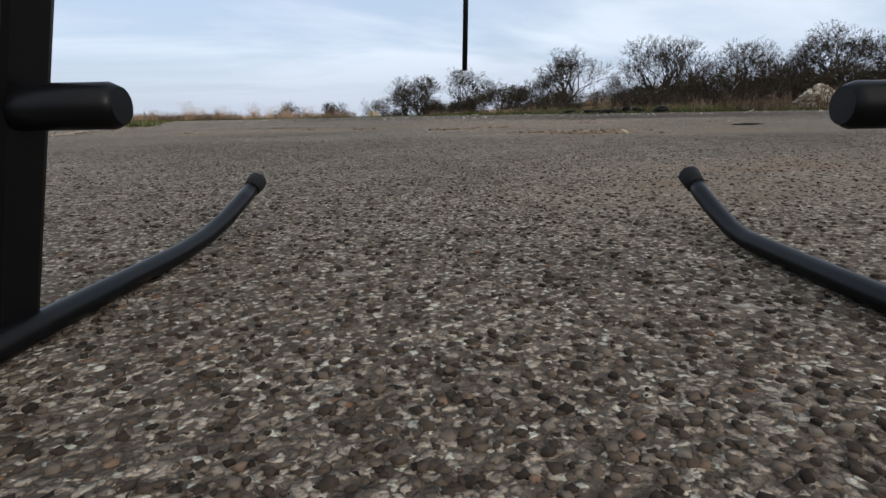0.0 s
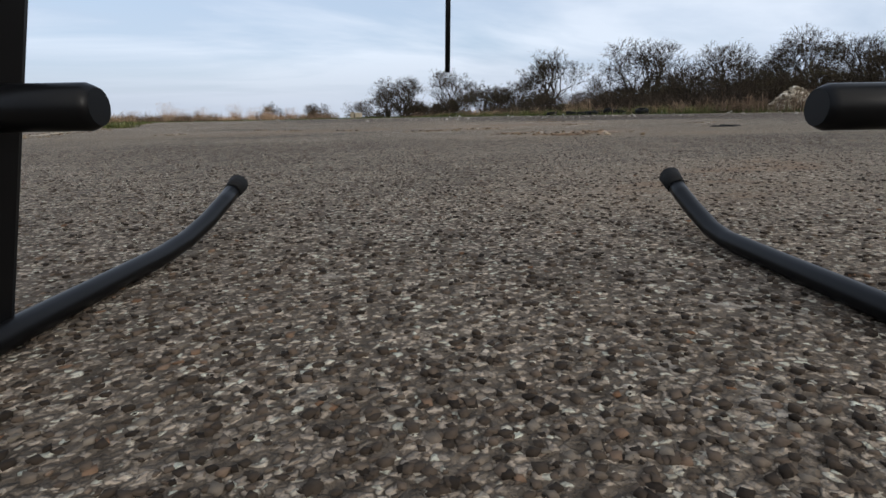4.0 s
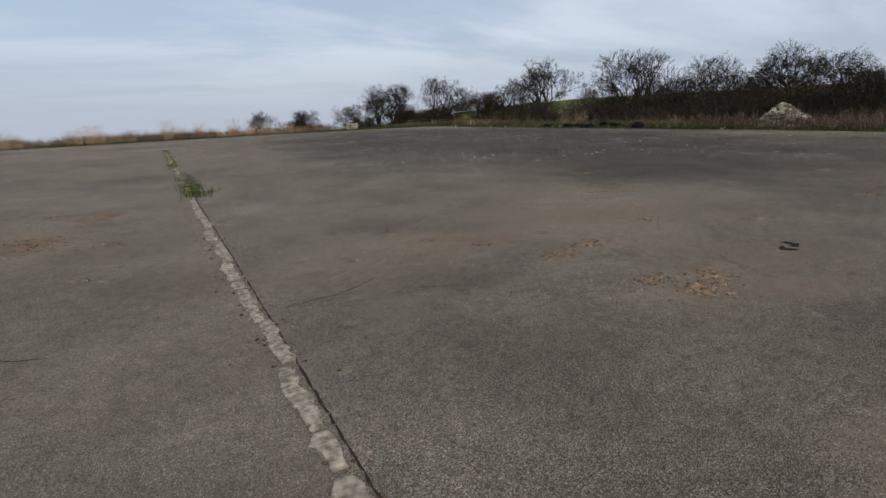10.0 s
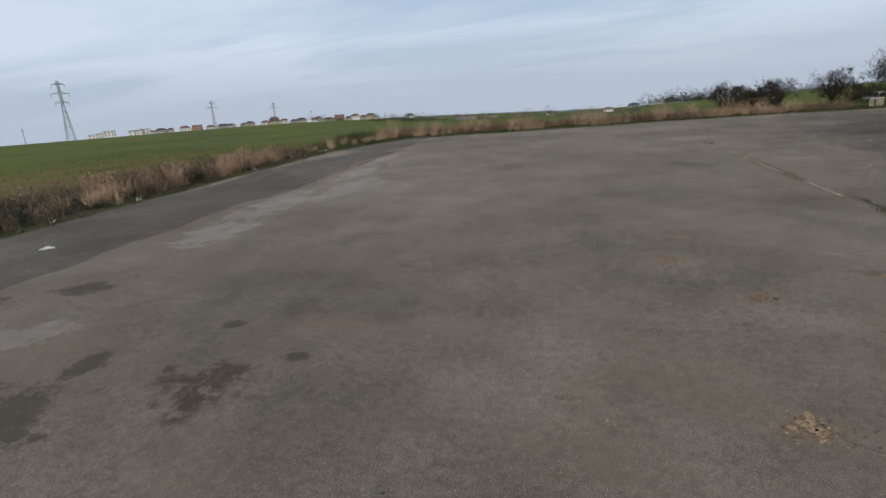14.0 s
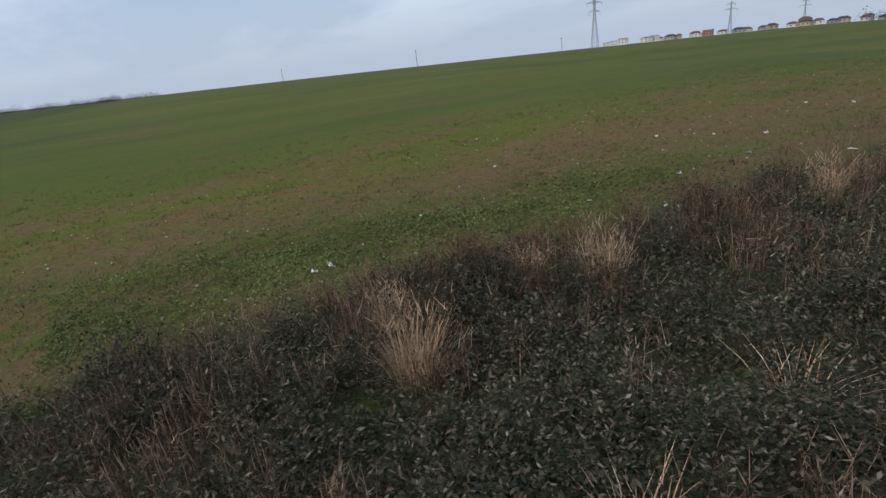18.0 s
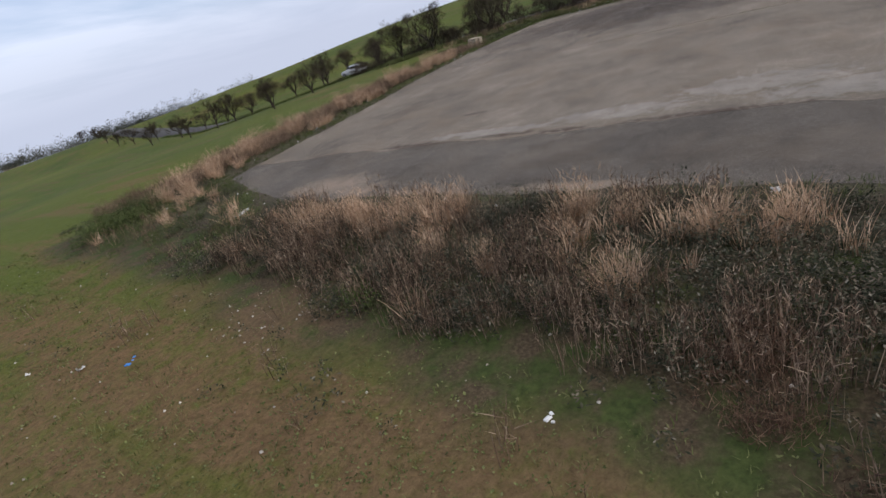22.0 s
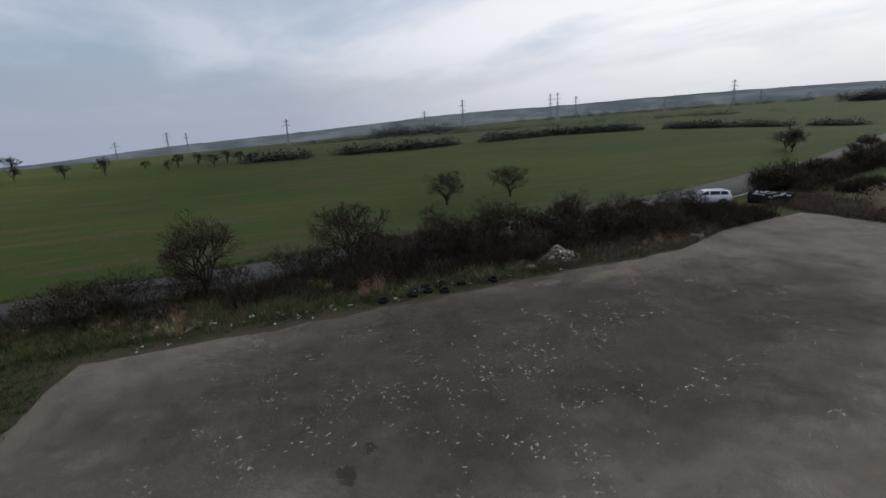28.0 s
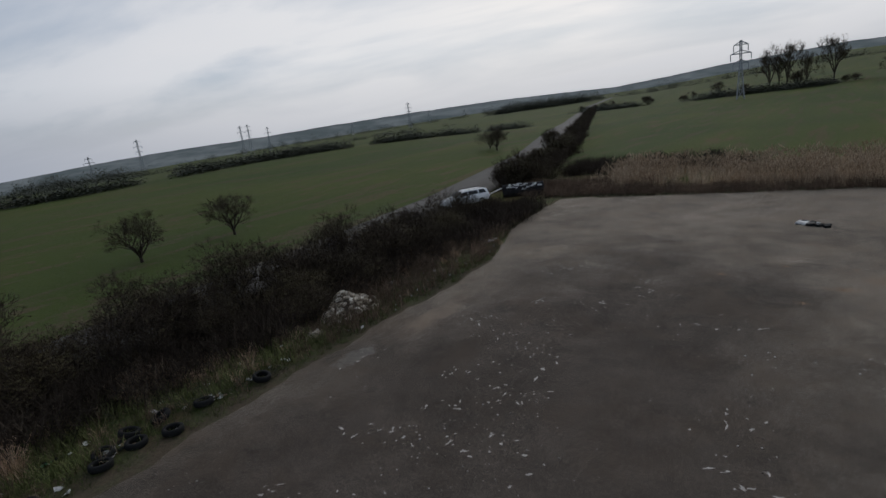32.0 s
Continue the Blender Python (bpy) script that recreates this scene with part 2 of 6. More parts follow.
    if sand:
        col = n.mix(n.math("MULTIPLY", n.math("MULTIPLY", near_spots(n, sand, 1.7, 0.2), n.ramp(mid, [(0.3, 0.45), (0.7, 1.0)])), 0.8), col, (0.32, 0.245, 0.18))
    if dark:
        col = n.mix(near_spots(n, dark, 1.5, 0.55, 0.45, 0.28), col, n.mix(1.0, col, (0.43, 0.42, 0.43), "MULTIPLY"))
    if soot:
        burnt = n.math("MULTIPLY", near_spots(n, soot, 1.5, 0.3, 1.3, 3.0), n.step(n.grain(n.pos, 4.2, 8.0, 0.75), 0.40, 0.52))
        col = n.mix(n.math("MULTIPLY", burnt, 0.75), col, (0.055, 0.036, 0.027))
    if damp:
        wet = n.math("MULTIPLY", near_spots(n, damp, 1.25, 0.7, 1.5), n.step(n.grain(n.pos, 1.7, 7.0, 0.65), 0.26, 0.42))
        col = n.mix(n.math("MULTIPLY", wet, 0.72), col, tuple(c * 0.36 for c in tone))
    n.link(n.ramp(mid, [(0.3, 0.95), (0.8, 0.85)]), n.bsdf.inputs["Roughness"])
    hgt = n.math("ADD", n.math("MULTIPLY", n.math("SUBTRACT", 0.6, dist), 0.004), n.math("MULTIPLY", n.grain(n.pos, 60.0, 4.0), 0.002))
    b = n.add("ShaderNodeBump", Strength=1.0, Distance=1.0)
    n.link(hgt, b.inputs["Height"])
    n.link(b.outputs[0], n.bsdf.inputs["Normal"])
    return colour(n, col)


RUST_WEST = [(-1.6, 12.2, 0.4, 0.6), (-1.05, 13.7, 0.35, 0.25), (-2.1, 10.0, 0.2, 0.16), (-3.87, 10.3, 0.28, 0.18), (-4.19, 9.1, 0.26, 0.2), (-4.17, 8.7, 0.24, 0.14), (-4.6, 9.2, 0.2, 0.14), (-2.38, 7.25, 0.22, 0.16), (-3.4, 13.3, 0.24, 0.2), (-4.25, 15.0, 0.3, 0.22), (-1.05, 6.3, 0.24, 0.16), (-8.9, 12.1, 0.6, 0.2)]
RUST_EAST = [(3.15, 6.85, 0.26, 0.16), (3.5, 7.02, 0.22, 0.12), (3.5, 8.3, 0.24, 0.16), (3.0, 8.15, 0.16, 0.1), (4.6, 9.4, 0.9, 0.5), (6.1, 10.75, 0.5, 0.25), (3.72, 6.5, 0.24, 0.14), (2.4, 9.2, 0.9, 0.4), (2.0, 5.1, 0.14, 0.09), (2.35, 5.3, 0.2, 0.1)]
DAMP = [(-11.85, 9.5, 0.8, 0.62), (-12.4, 9.15, 0.4, 0.3), (-11.4, 8.85, 0.25, 0.2), (-11.7, 10.75, 0.22, 0.3), (-12.45, 7.9, 0.6, 0.3), (-16.1, 12.6, 0.6, 0.42), (-14.45, 13.4, 0.55, 0.3), (-15.6, 11.3, 0.55, 0.16), (-10.46, 12.05, 0.15, 0.13), (-9.05, 11.17, 0.15, 0.12), (-10.5, 10.74, 0.16, 0.12)]
SOOT = [(-9.75, 10.45, 0.42, 0.5), (-12.85, 7.3, 0.5, 0.22), (-13.5, 7.7, 0.45, 0.2), (-10.15, 10.5, 0.3, 0.2), (-9.7, 10.0, 0.2, 0.3), (-16.1, 29.4, 0.22, 0.9), (-15.9, 31.8, 0.2, 1.4), (-16.0, 36.2, 0.22, 2.0), (-16.0, 25.0, 0.2, 2.5), (-12.2, 35.5, 0.15, 0.8)]
BARE = [(-13.9, 11.3, 0.75, 0.4), (-14.5, 11.05, 0.5, 0.3), (-13.35, 11.7, 0.5, 0.35), (-15.0, 21.0, 0.9, 3.0), (-14.6, 17.6, 0.8, 1.6), (-15.4, 33.0, 0.5, 3.0), (-14.8, 28.0, 0.7, 2.4), (-13.4, 24.0, 1.0, 2.5)]
tarmac = paving("worn_tarmac", (0.110, 0.089, 0.069), (0.315, 0.26, 0.203), RUST_EAST, [(9.2, 37.0, 0.3, 0.2), (8.2, 38.0, 0.5, 0.3)], [(20.8, 22.6, 0.5, 1.0)], [(20.3, 18.4, 0.6, 1.9)], [(13.7, 26.5, 7.8, 18.5)], flecks=0.85, mottled=0.3, dusty=0.5)
concrete = paving("worn_concrete", (0.174, 0.146, 0.112), (0.235, 0.198, 0.156), RUST_WEST, DAMP, BARE, soot=SOOT, mottled=0.2, dusty=0.52)
strip_tarmac = paving("strip_tarmac", (0.098, 0.085, 0.070), (0.154, 0.134, 0.109), [], [], [], [(-19.9, 37.2, 0.95, 1.7), (-20.4, 35.4, 0.6, 1.1), (-20.2, 38.6, 0.5, 0.8), (-20.9, 32.5, 0.35, 1.6), (-20.9, 27.0, 0.3, 2.0)], mottled=0.25, dusty=0.25)

PAD_W, PAD_E, PAD_S, PAD_N, SEAM_X, STRIP_X = -21.2, 21.7, -8.9, 47.1, 0.3, -16.25


def east_x(y):
    """The east edge of the paving, which widens towards the road in the south."""
    return np.interp(y, [-9, -6, 2, 5, 9, 14, 18, 25, 30, 50], [26.2, 25.9, 25.2, 24.2, 22.6, 21.9, 22.2, 22.0, 21.6, 21.3])


def north_edge(x):
    return np.interp(x, [-22, -18, -12, -5, 0, 5, 10, 16, 20.4, 22], [46.7, 46.8, 47.2, 47.8, 48.6, 49.1, 49.1, 48.9, 48.0, 47.6])


def south_edge(x):
    return PAD_S - 0.13 * (21.0 - np.asarray(x, float))


def ground_mat():
    n = surface("field_and_verge", 0.95)
    sep = n.add("ShaderNodeSeparateXYZ")
    n.link(n.pos, sep.inputs[0])
    x, y = sep.outputs[0], sep.outputs[1]
    rag = n.math("MULTIPLY", n.math("SUBTRACT", n.grain(n.pos, 0.28, 5.0, 0.6), 0.5), 5.0)
    dx = n.math("SUBTRACT", n.math("ABSOLUTE", n.math("ADD", x, 0.3)), 22.0)
    dy = n.math("SUBTRACT", n.math("ABSOLUTE", n.math("SUBTRACT", y, 20.0)), 28.5)
    out = n.math("MAXIMUM", dx, dy)
    taper = n.math("MULTIPLY", n.math("MULTIPLY", n.step(y, 12.0, 44.0), n.step(x, 5.0, -5.0)), 3.4)
    verge = n.step(n.math("ADD", n.math("ADD", out, n.math("MULTIPLY", rag, 0.7)), taper), 8.0, 6.4)
    # young corn: rows along the edge, thin places showing soil
    fine = n.grain(n.pos, 9.0, 6.0, 0.7)
    mid = n.grain(n.pos, 0.55, 6.0, 0.6, 0.5)
    wide = n.grain(n.pos, 0.02, 4.0, 0.55, 0.4)
    green = n.ramp(fine, [(0.25, (0.042, 0.059, 0.011)), (0.5, (0.080, 0.104, 0.019)), (0.75, (0.115, 0.132, 0.036))])
    green = n.mix(1.0, green, n.ramp(wide, [(0.3, (0.78, 0.86, 0.8)), (0.7, (1.2, 1.1, 1.05))]), "MULTIPLY")
    soil = n.ramp(fine, [(0.25, (0.08, 0.050, 0.026)), (0.75, (0.20, 0.130, 0.074))])
    track = n.math("SINE", n.math("MULTIPLY", n.math("ADD", x, n.math("MULTIPLY", mid, 1.2)), 2.1), 0)
    near_edge = n.step(out, 34.0, 9.0)
    bare = n.step(n.math("ADD", n.math("ADD", mid, n.math("MULTIPLY", track, 0.05)), n.math("MULTIPLY", n.math("MULTIPLY", near_edge, n.step(y, 50.0, 42.0)), 0.12)), 0.60, 0.74)
    # brown streaks along the verge, where the sowing is thin
    lay = n.add("ShaderNodeMapping")
    lay.inputs["Scale"].default_value = (1.0, 0.16, 1.0)
    n.link(n.pos, lay.inputs["Vector"])
    streak = n.grain(lay.outputs[0], 0.42, 6.0, 0.62, 0.5)
    thin = n.math("MULTIPLY", n.math("MULTIPLY", n.step(out, 30.0, 12.0), n.step(y, 50.0, 42.0)), 0.11)
    bare2 = n.step(n.math("ADD", streak, thin), 0.50, 0.63)
    patchy = n.step(n.grain(n.pos, 3.2, 6.0, 0.7), 0.36, 0.6)
    field = n.mix(n.math("MULTIPLY", bare, 0.6), green, soil)
    field = n.mix(n.math("MULTIPLY", n.math("MULTIPLY", bare2, patchy), 0.85), field, soil)
    worn = n.math("MULTIPLY", near_spots(n, [(-36.4, 21.0, 1.5, 5.0), (-33.9, 18.0, 0.9, 3.0), (-34.2, 27.5, 0.9, 4.0), (-26.9, 31.4, 0.8, 1.5), (-29.4, 27.6, 0.9, 2.0), (-28.6, 24.0, 0.5, 2.5), (-33.0, 33.0, 1.0, 3.0), (-38.9, 8.8, 0.9, 0.7), (-31.6, 29.0, 0.6, 4.0), (-22.6, 39.3, 0.7, 0.9)], 1.8, 0.3), n.step(n.grain(n.pos, 1.6, 7.0, 0.7), 0.3, 0.5))
    field = n.mix(n.math("MULTIPLY", worn, 0.62), field, soil)
    olive = n.math("MULTIPLY", n.math("MULTIPLY", n.math("MULTIPLY", n.step(x, -41.0, -34.0), n.step(x, -22.0, -25.0)), n.math("MULTIPLY", n.step(y, 13.0, 22.0), n.step(y, 44.0, 33.0))), n.ramp(n.grain(n.pos, 2.4, 6.0, 0.7), [(0.35, 0.08), (0.65, 0.5)]))
    field = n.mix(olive, field, soil)
    tone_band = n.ramp(n.grain(lay.outputs[0], 0.06, 3.0, 0.5), [(0.35, (0.85, 0.92, 0.9)), (0.65, (1.2, 1.1, 0.95))])
    field = n.mix(1.0, field, tone_band, "MULTIPLY")
    # across the road and to the south the field is darker, least in blue
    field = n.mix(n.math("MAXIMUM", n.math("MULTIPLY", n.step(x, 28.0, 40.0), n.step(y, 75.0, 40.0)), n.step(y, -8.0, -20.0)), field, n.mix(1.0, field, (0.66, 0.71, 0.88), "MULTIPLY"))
    # verge: matted dead grass, soil and green
    dead = n.ramp(n.grain(n.pos, 16.0, 6.0, 0.7), [(0.25, (0.035, 0.026, 0.015)), (0.5, (0.082, 0.060, 0.035)), (0.75, (0.15, 0.112, 0.066))])
    low = n.ramp(n.grain(n.pos, 1.1, 5.0, 0.6), [(0.42, 0.0), (0.6, 1.0)])
    rank = n.mix(low, dead, n.ramp(fine, [(0.3, (0.028, 0.042, 0.012)), (0.7, (0.075, 0.095, 0.028))]))
    rim = n.step(n.math("ADD", out, n.math("MULTIPLY", rag, 0.25)), 1.6, 0.5)
    rank = n.mix(n.math("MULTIPLY", rim, 0.7), rank, n.ramp(fine, [(0.25, (0.04, 0.032, 0.022)), (0.75, (0.11, 0.088, 0.062))]))
    col = n.mix(verge, field, rank)
    earth = near_spots(n, [(-27.1, 31.6, 1.0, 1.4), (-22.7, 39.4, 0.7, 0.9)], 1.5, 0.4)
    col = n.mix(n.math("MULTIPLY", earth, 0.8), col, soil)
    bumped(n, n.math("ADD", fine, n.math("MULTIPLY", mid, 2.0)), 0.7, 0.08)
    return colour(n, col)


ground_surface = ground_mat()
straw = island_mat("dry_straw", [(0.0, (0.28, 0.17, 0.105)), (0.5, (0.50, 0.335, 0.215)), (1.0, (0.68, 0.51, 0.355))])
stalk = island_mat("dead_stalks", [(0.0, (0.06, 0.038, 0.026)), (0.55, (0.15, 0.10, 0.068)), (1.0, (0.36, 0.27, 0.19))])
weed = island_mat("weed_leaves", [(0.0, (0.017, 0.020, 0.011)), (0.45, (0.038, 0.042, 0.023)), (0.7, (0.068, 0.067, 0.041)), (0.84, (0.105, 0.08, 0.055)), (0.94, (0.15, 0.12, 0.085)), (1.0, (0.24, 0.215, 0.16))])
herb = island_mat("young_leaves", [(0.0, (0.055, 0.068, 0.020)), (0.6, (0.112, 0.128, 0.042)), (1.0, (0.20, 0.205, 0.085))])
twig = island_mat("bare_twigs", [(0.0, (0.022, 0.017, 0.013)), (0.6, (0.05, 0.038, 0.028)), (1.0, (0.09, 0.07, 0.05))])
bark = plain("bark", (0.055, 0.045, 0.036), 0.95, scale=9.0, vary=0.45, bump=0.6)
litter_white = island_mat("white_litter", [(0.0, (0.45, 0.43, 0.40)), (0.7, (0.72, 0.71, 0.68)), (1.0, (0.52, 0.49, 0.42))], 0.6)

turf = island_mat("green_grass", [(0.0, (0.045, 0.062, 0.017)), (0.6, (0.075, 0.10, 0.028)), (1.0, (0.13, 0.14, 0.055))])


# ---- mesh helpers ----
def np_mesh(name, verts, tris, mat, smooth=False):
    me = bpy.data.meshes.new(name)
    verts, tris = np.asarray(verts, np.float32), np.asarray(tris, np.int32)
    k = tris.shape[1]
    me.vertices.add(len(verts))
    me.vertices.foreach_set("co", verts.ravel())
    me.loops.add(tris.size)
    me.loops.foreach_set("vertex_index", tris.ravel())
    me.polygons.add(len(tris))
    me.polygons.foreach_set("loop_start", np.arange(0, tris.size, k, dtype=np.int32))
    me.update(calc_edges=True)
    me.validate()
    if mat:
        me.materials.append(mat)
    if smooth:
        me.polygons.foreach_set("use_smooth", np.ones(len(tris), bool))
    return me


def part(name, data, mat=None, parent=None, label=""):
    """Links a bmesh or a mesh as one object, under a thing or part."""
    if isinstance(data, bmesh.types.BMesh):
        me = bpy.data.meshes.new(name)
        data.to_mesh(me)
        data.free()
        if mat:
            me.materials.append(mat)
    else:
        me = data
    ob = new(name, me)
    if parent:
        ob.parent = parent
    if label:
        ob["label"] = label
    return ob


def empty(name, m=None):
    ob = new(name)
    ob.empty_display_size = 0.2
    if m is not None:
        ob.matrix_world = m
    return ob


def box(bm, size, at=(0, 0, 0), turn=(0, 0, 0), bevel=0.0, taper=1.0):
    made = bmesh.ops.create_cube(bm, size=1.0)["verts"]
    for v in made:
        if v.co.z > 0:
            v.co.x *= taper
            v.co.y *= taper
    bmesh.ops.scale(bm, vec=size, verts=made)
    if bevel:
        edges = list({e for v in made for e in v.link_edges})
        res = bmesh.ops.bevel(bm, geom=edges, offset=bevel, segments=2, affect="EDGES", profile=0.6)
        made = list({v for f in res["faces"] for v in f.verts} | {v for v in made if v.is_valid})
    bmesh.ops.transform(bm, matrix=pose(*at, *turn), verts=made)
    return made


def tube(bm, pts, r, sides=8, cap=True):
    """A round bar through pts; r a number or one for each point."""
    pts = [Vector(p) for p in pts]
    rs = [r] * len(pts) if isinstance(r, (int, float)) else r
    rings, side = [], None
    for i, p in enumerate(pts):
        way = (pts[min(i + 1, len(pts) - 1)] - pts[max(i - 1, 0)]).normalized()
        if side is None or abs(side.dot(way)) > 0.95:
            side = way.orthogonal().normalized()
        side = (side - way * side.dot(way)).normalized()
        other = way.cross(side)
        rings.append([bm.verts.new(p + rs[i] * (math.cos(a) * side + math.sin(a) * other)) for a in (2 * math.pi * k / sides for k in range(sides))])
    for a, b in zip(rings, rings[1:]):
        for k in range(sides):
            f = bm.faces.new((a[k], a[(k + 1) % sides], b[(k + 1) % sides], b[k]))
            f.smooth = True
    if cap:
        bm.faces.new(rings[0][::-1])
        bm.faces.new(rings[-1])


def tubes_np(segs, sides=3):
    """Triangles of tapered bars: rows of p0, p1, r0, r1."""
    s = np.asarray(segs, float)
    p0, p1, r0, r1 = s[:, :3], s[:, 3:6], s[:, 6], s[:, 7]
    d = p1 - p0
    d /= np.linalg.norm(d, axis=1, keepdims=True) + 1e-9
    ref = np.where(np.abs(d[:, 2:3]) > 0.9, [[1.0, 0, 0]], [[0, 0, 1.0]])
    a = np.cross(d, ref)
    a /= np.linalg.norm(a, axis=1, keepdims=True) + 1e-9
    b = np.cross(d, a)
    ang = 2 * np.pi * np.arange(sides) / sides
    ring = np.cos(ang)[None, :, None] * a[:, None] + np.sin(ang)[None, :, None] * b[:, None]
    v = np.concatenate([p0[:, None] + ring * r0[:, None, None], p1[:, None] + ring * r1[:, None, None]], 1)
    f = []
    for k in range(sides):
        m = (k + 1) % sides
        f += [(k, m, sides + m), (k, sides + m, sides + k)]
    f = np.array(f)
    return v.reshape(-1, 3), (f[None] + (np.arange(len(s)) * 2 * sides)[:, None, None]).reshape(-1, 3)


def spikes_np(segs, seed=1):
    """Flat tapering slivers, one triangle each, turned at random about their length: fine twigs and stems."""
    s = np.asarray(segs, float)
    p0, p1, r0 = s[:, :3], s[:, 3:6], s[:, 6]
    d = p1 - p0
    d /= np.linalg.norm(d, axis=1, keepdims=True) + 1e-9
    side = np.cross(d, np.random.default_rng(seed).normal(0, 1, p0.shape))
    side /= np.linalg.norm(side, axis=1, keepdims=True) + 1e-9
    side *= (r0 * 1.35)[:, None]
    v = np.stack([p0 - side, p0 + side, p1 + (p1 - p0) * 0.12], 1)
    return v.reshape(-1, 3), np.arange(len(s) * 3).reshape(-1, 3)


def blades(rng, n, height, spread, width, lean, curl=0.25):
    """n bent blades of grass from one root."""
    ang, rad = rng.uniform(0, 2 * np.pi, n), spread * np.sqrt(rng.uniform(0, 1, n))
    root = np.stack([np.cos(ang) * rad, np.sin(ang) * rad, np.zeros(n)], 1)
    h = height * rng.uniform(0.45, 1.0, n)
    out = ang + rng.normal(0, 0.9, n)
    tilt = np.abs(rng.normal(0, lean, n)) + 0.05
    way = np.stack([np.cos(out) * np.sin(tilt), np.sin(out) * np.sin(tilt), np.cos(tilt)], 1)
    side = np.stack([-np.sin(out), np.cos(out), np.zeros(n)], 1) * width
    sag = np.stack([np.cos(out), np.sin(out), -0.4 * np.ones(n)], 1) * (curl * h)[:, None]
    mid, tip = root + way * (h * 0.55)[:, None] + sag * 0.25, root + way * h[:, None] + sag
    v = np.stack([root - side, root + side, mid - side * 0.7, mid + side * 0.7, tip], 1)
    f = np.array([(0, 1, 3), (0, 3, 2), (2, 3, 4)])
    return v.reshape(-1, 3), (f[None] + (np.arange(n) * 5)[:, None, None]).reshape(-1, 3)


def leaves(rng, n, radius, height, size, wide=0.36):
    """n small folded leaves filling a low dome."""
    ang, u = rng.uniform(0, 2 * np.pi, n), np.sqrt(rng.uniform(0, 1, n))
    z = height * (1 - u**2 * 0.8) * rng.uniform(0.25, 1.0, n)
    at = np.stack([np.cos(ang) * u * radius, np.sin(ang) * u * radius, z], 1)
    out = ang + rng.normal(0, 1.0, n)
    tilt = rng.uniform(-0.5, 0.8, n)
    s = size * rng.uniform(0.6, 1.3, n)[:, None]
    way = np.stack([np.cos(out) * np.cos(tilt), np.sin(out) * np.cos(tilt), np.sin(tilt)], 1)
    side = np.stack([-np.sin(out), np.cos(out), rng.uniform(-0.3, 0.3, n)], 1)
    v = np.stack([at, at + way * s * 0.55 + side * s * wide, at + way * s, at + way * s * 0.55 - side * s * wide], 1)
    f = np.array([(0, 1, 2), (0, 2, 3)])
    return v.reshape(-1, 3), (f[None] + (np.arange(n) * 4)[:, None, None]).reshape(-1, 3)


def joined(pieces):
    v, f, k = [], [], 0
    for a, b in pieces:
        v.append(a)
        f.append(np.asarray(b) + k)
        k += len(a)
    return np.concatenate(v), np.concatenate(f)


def scattered(rng, protos, places, low=0.7, high=1.3):
    """Copies of the prototype soups at the places, turned and sized at random, in one soup."""
    places = np.asarray(places, float)
    which = rng.integers(0, len(protos), len(places))
    vs, fs, k = [], [], 0
    for i, (pv, pf) in enumerate(protos):
        at = places[which == i]
        if not len(at):
            continue
        turn, size = rng.uniform(0, 2 * np.pi, len(at)), rng.uniform(low, high, len(at))
        c, s = np.cos(turn) * size, np.sin(turn) * size
        x = pv[None, :, 0] * c[:, None] - pv[None, :, 1] * s[:, None]
        y = pv[None, :, 0] * s[:, None] + pv[None, :, 1] * c[:, None]
        z = pv[None, :, 2] * (size * rng.uniform(0.8, 1.2, len(at)))[:, None]
        v = np.stack([x, y, z], 2) + at[:, None]
        vs.append(v.reshape(-1, 3))
        fs.append((pf[None] + (np.arange(len(at)) * len(pv))[:, None, None]).reshape(-1, 3) + k)
        k += len(at) * len(pv)
    return np.concatenate(vs), np.concatenate(fs)


# ---- ground ----
def smooth_step(a, b, v):
    u = np.clip((v - a) / (b - a), 0, 1)
    return u * u * (3 - 2 * u)


def road_x(y):
    """The middle of the road at a given y."""
    return np.interp(y, [-900, -400, -200, -106, -46, -10, 10, 38, 70, 100, 140, 220, 400, 900], [330, 175, 104, 69, 47.5, 39.0, 36.3, 33.6, 31.5, 31.5, 38, 60, 110, 240])


def height_at(x, y):
    """The lie of the land: the pad level, the field a little lower, low hills far off."""
    x, y = np.asarray(x, float), np.asarray(y, float)
    d = np.maximum(np.abs(x + 0.3) - 22.0, np.abs(y - 20.05) - 28.6)
    z = -0.014 - 0.155 * smooth_step(0.2, 7.0, d)
    r = np.hypot(x, y - 20)
    az = np.degrees(np.arctan2(x, y - 20))
    rise = np.interp(az, HILL_AZ, HILL_UP)
    z += np.tan(np.radians(rise)) * np.maximum(r - 150, 0) * smooth_step(80, 260, r)
    z -= 7.5 * smooth_step(48, 170, y) * smooth_step(90, 45, x) * smooth_step(-270, -110, x)
    z += np.interp(x, [38, 100, 112, 160, 400], [0, 3.1, 3.3, 1.2, 1.2]) * smooth_step(-170, -60, y) * smooth_step(190, 110, y)
    z += 0.25 * np.sin(x * 0.021 + 1.3) * np.sin(y * 0.017) * smooth_step(60, 200, r)
    return z


# by bearing round the pad: how many degrees the far land rises above level
HILL_AZ = [-180, -150, -120, -90, -60, -30, -10, 10, 30, 60, 75, 90, 105, 120, 135, 150, 165, 180]
HILL_UP = [1.2, 0.6, 0.0, -0.7, -1.1, -1.4, -2.0, -2.5, -2.8, -3.0, -2.9, -2.5, -1.9, -1.2, -0.6, -0.1, 0.2, 1.2]

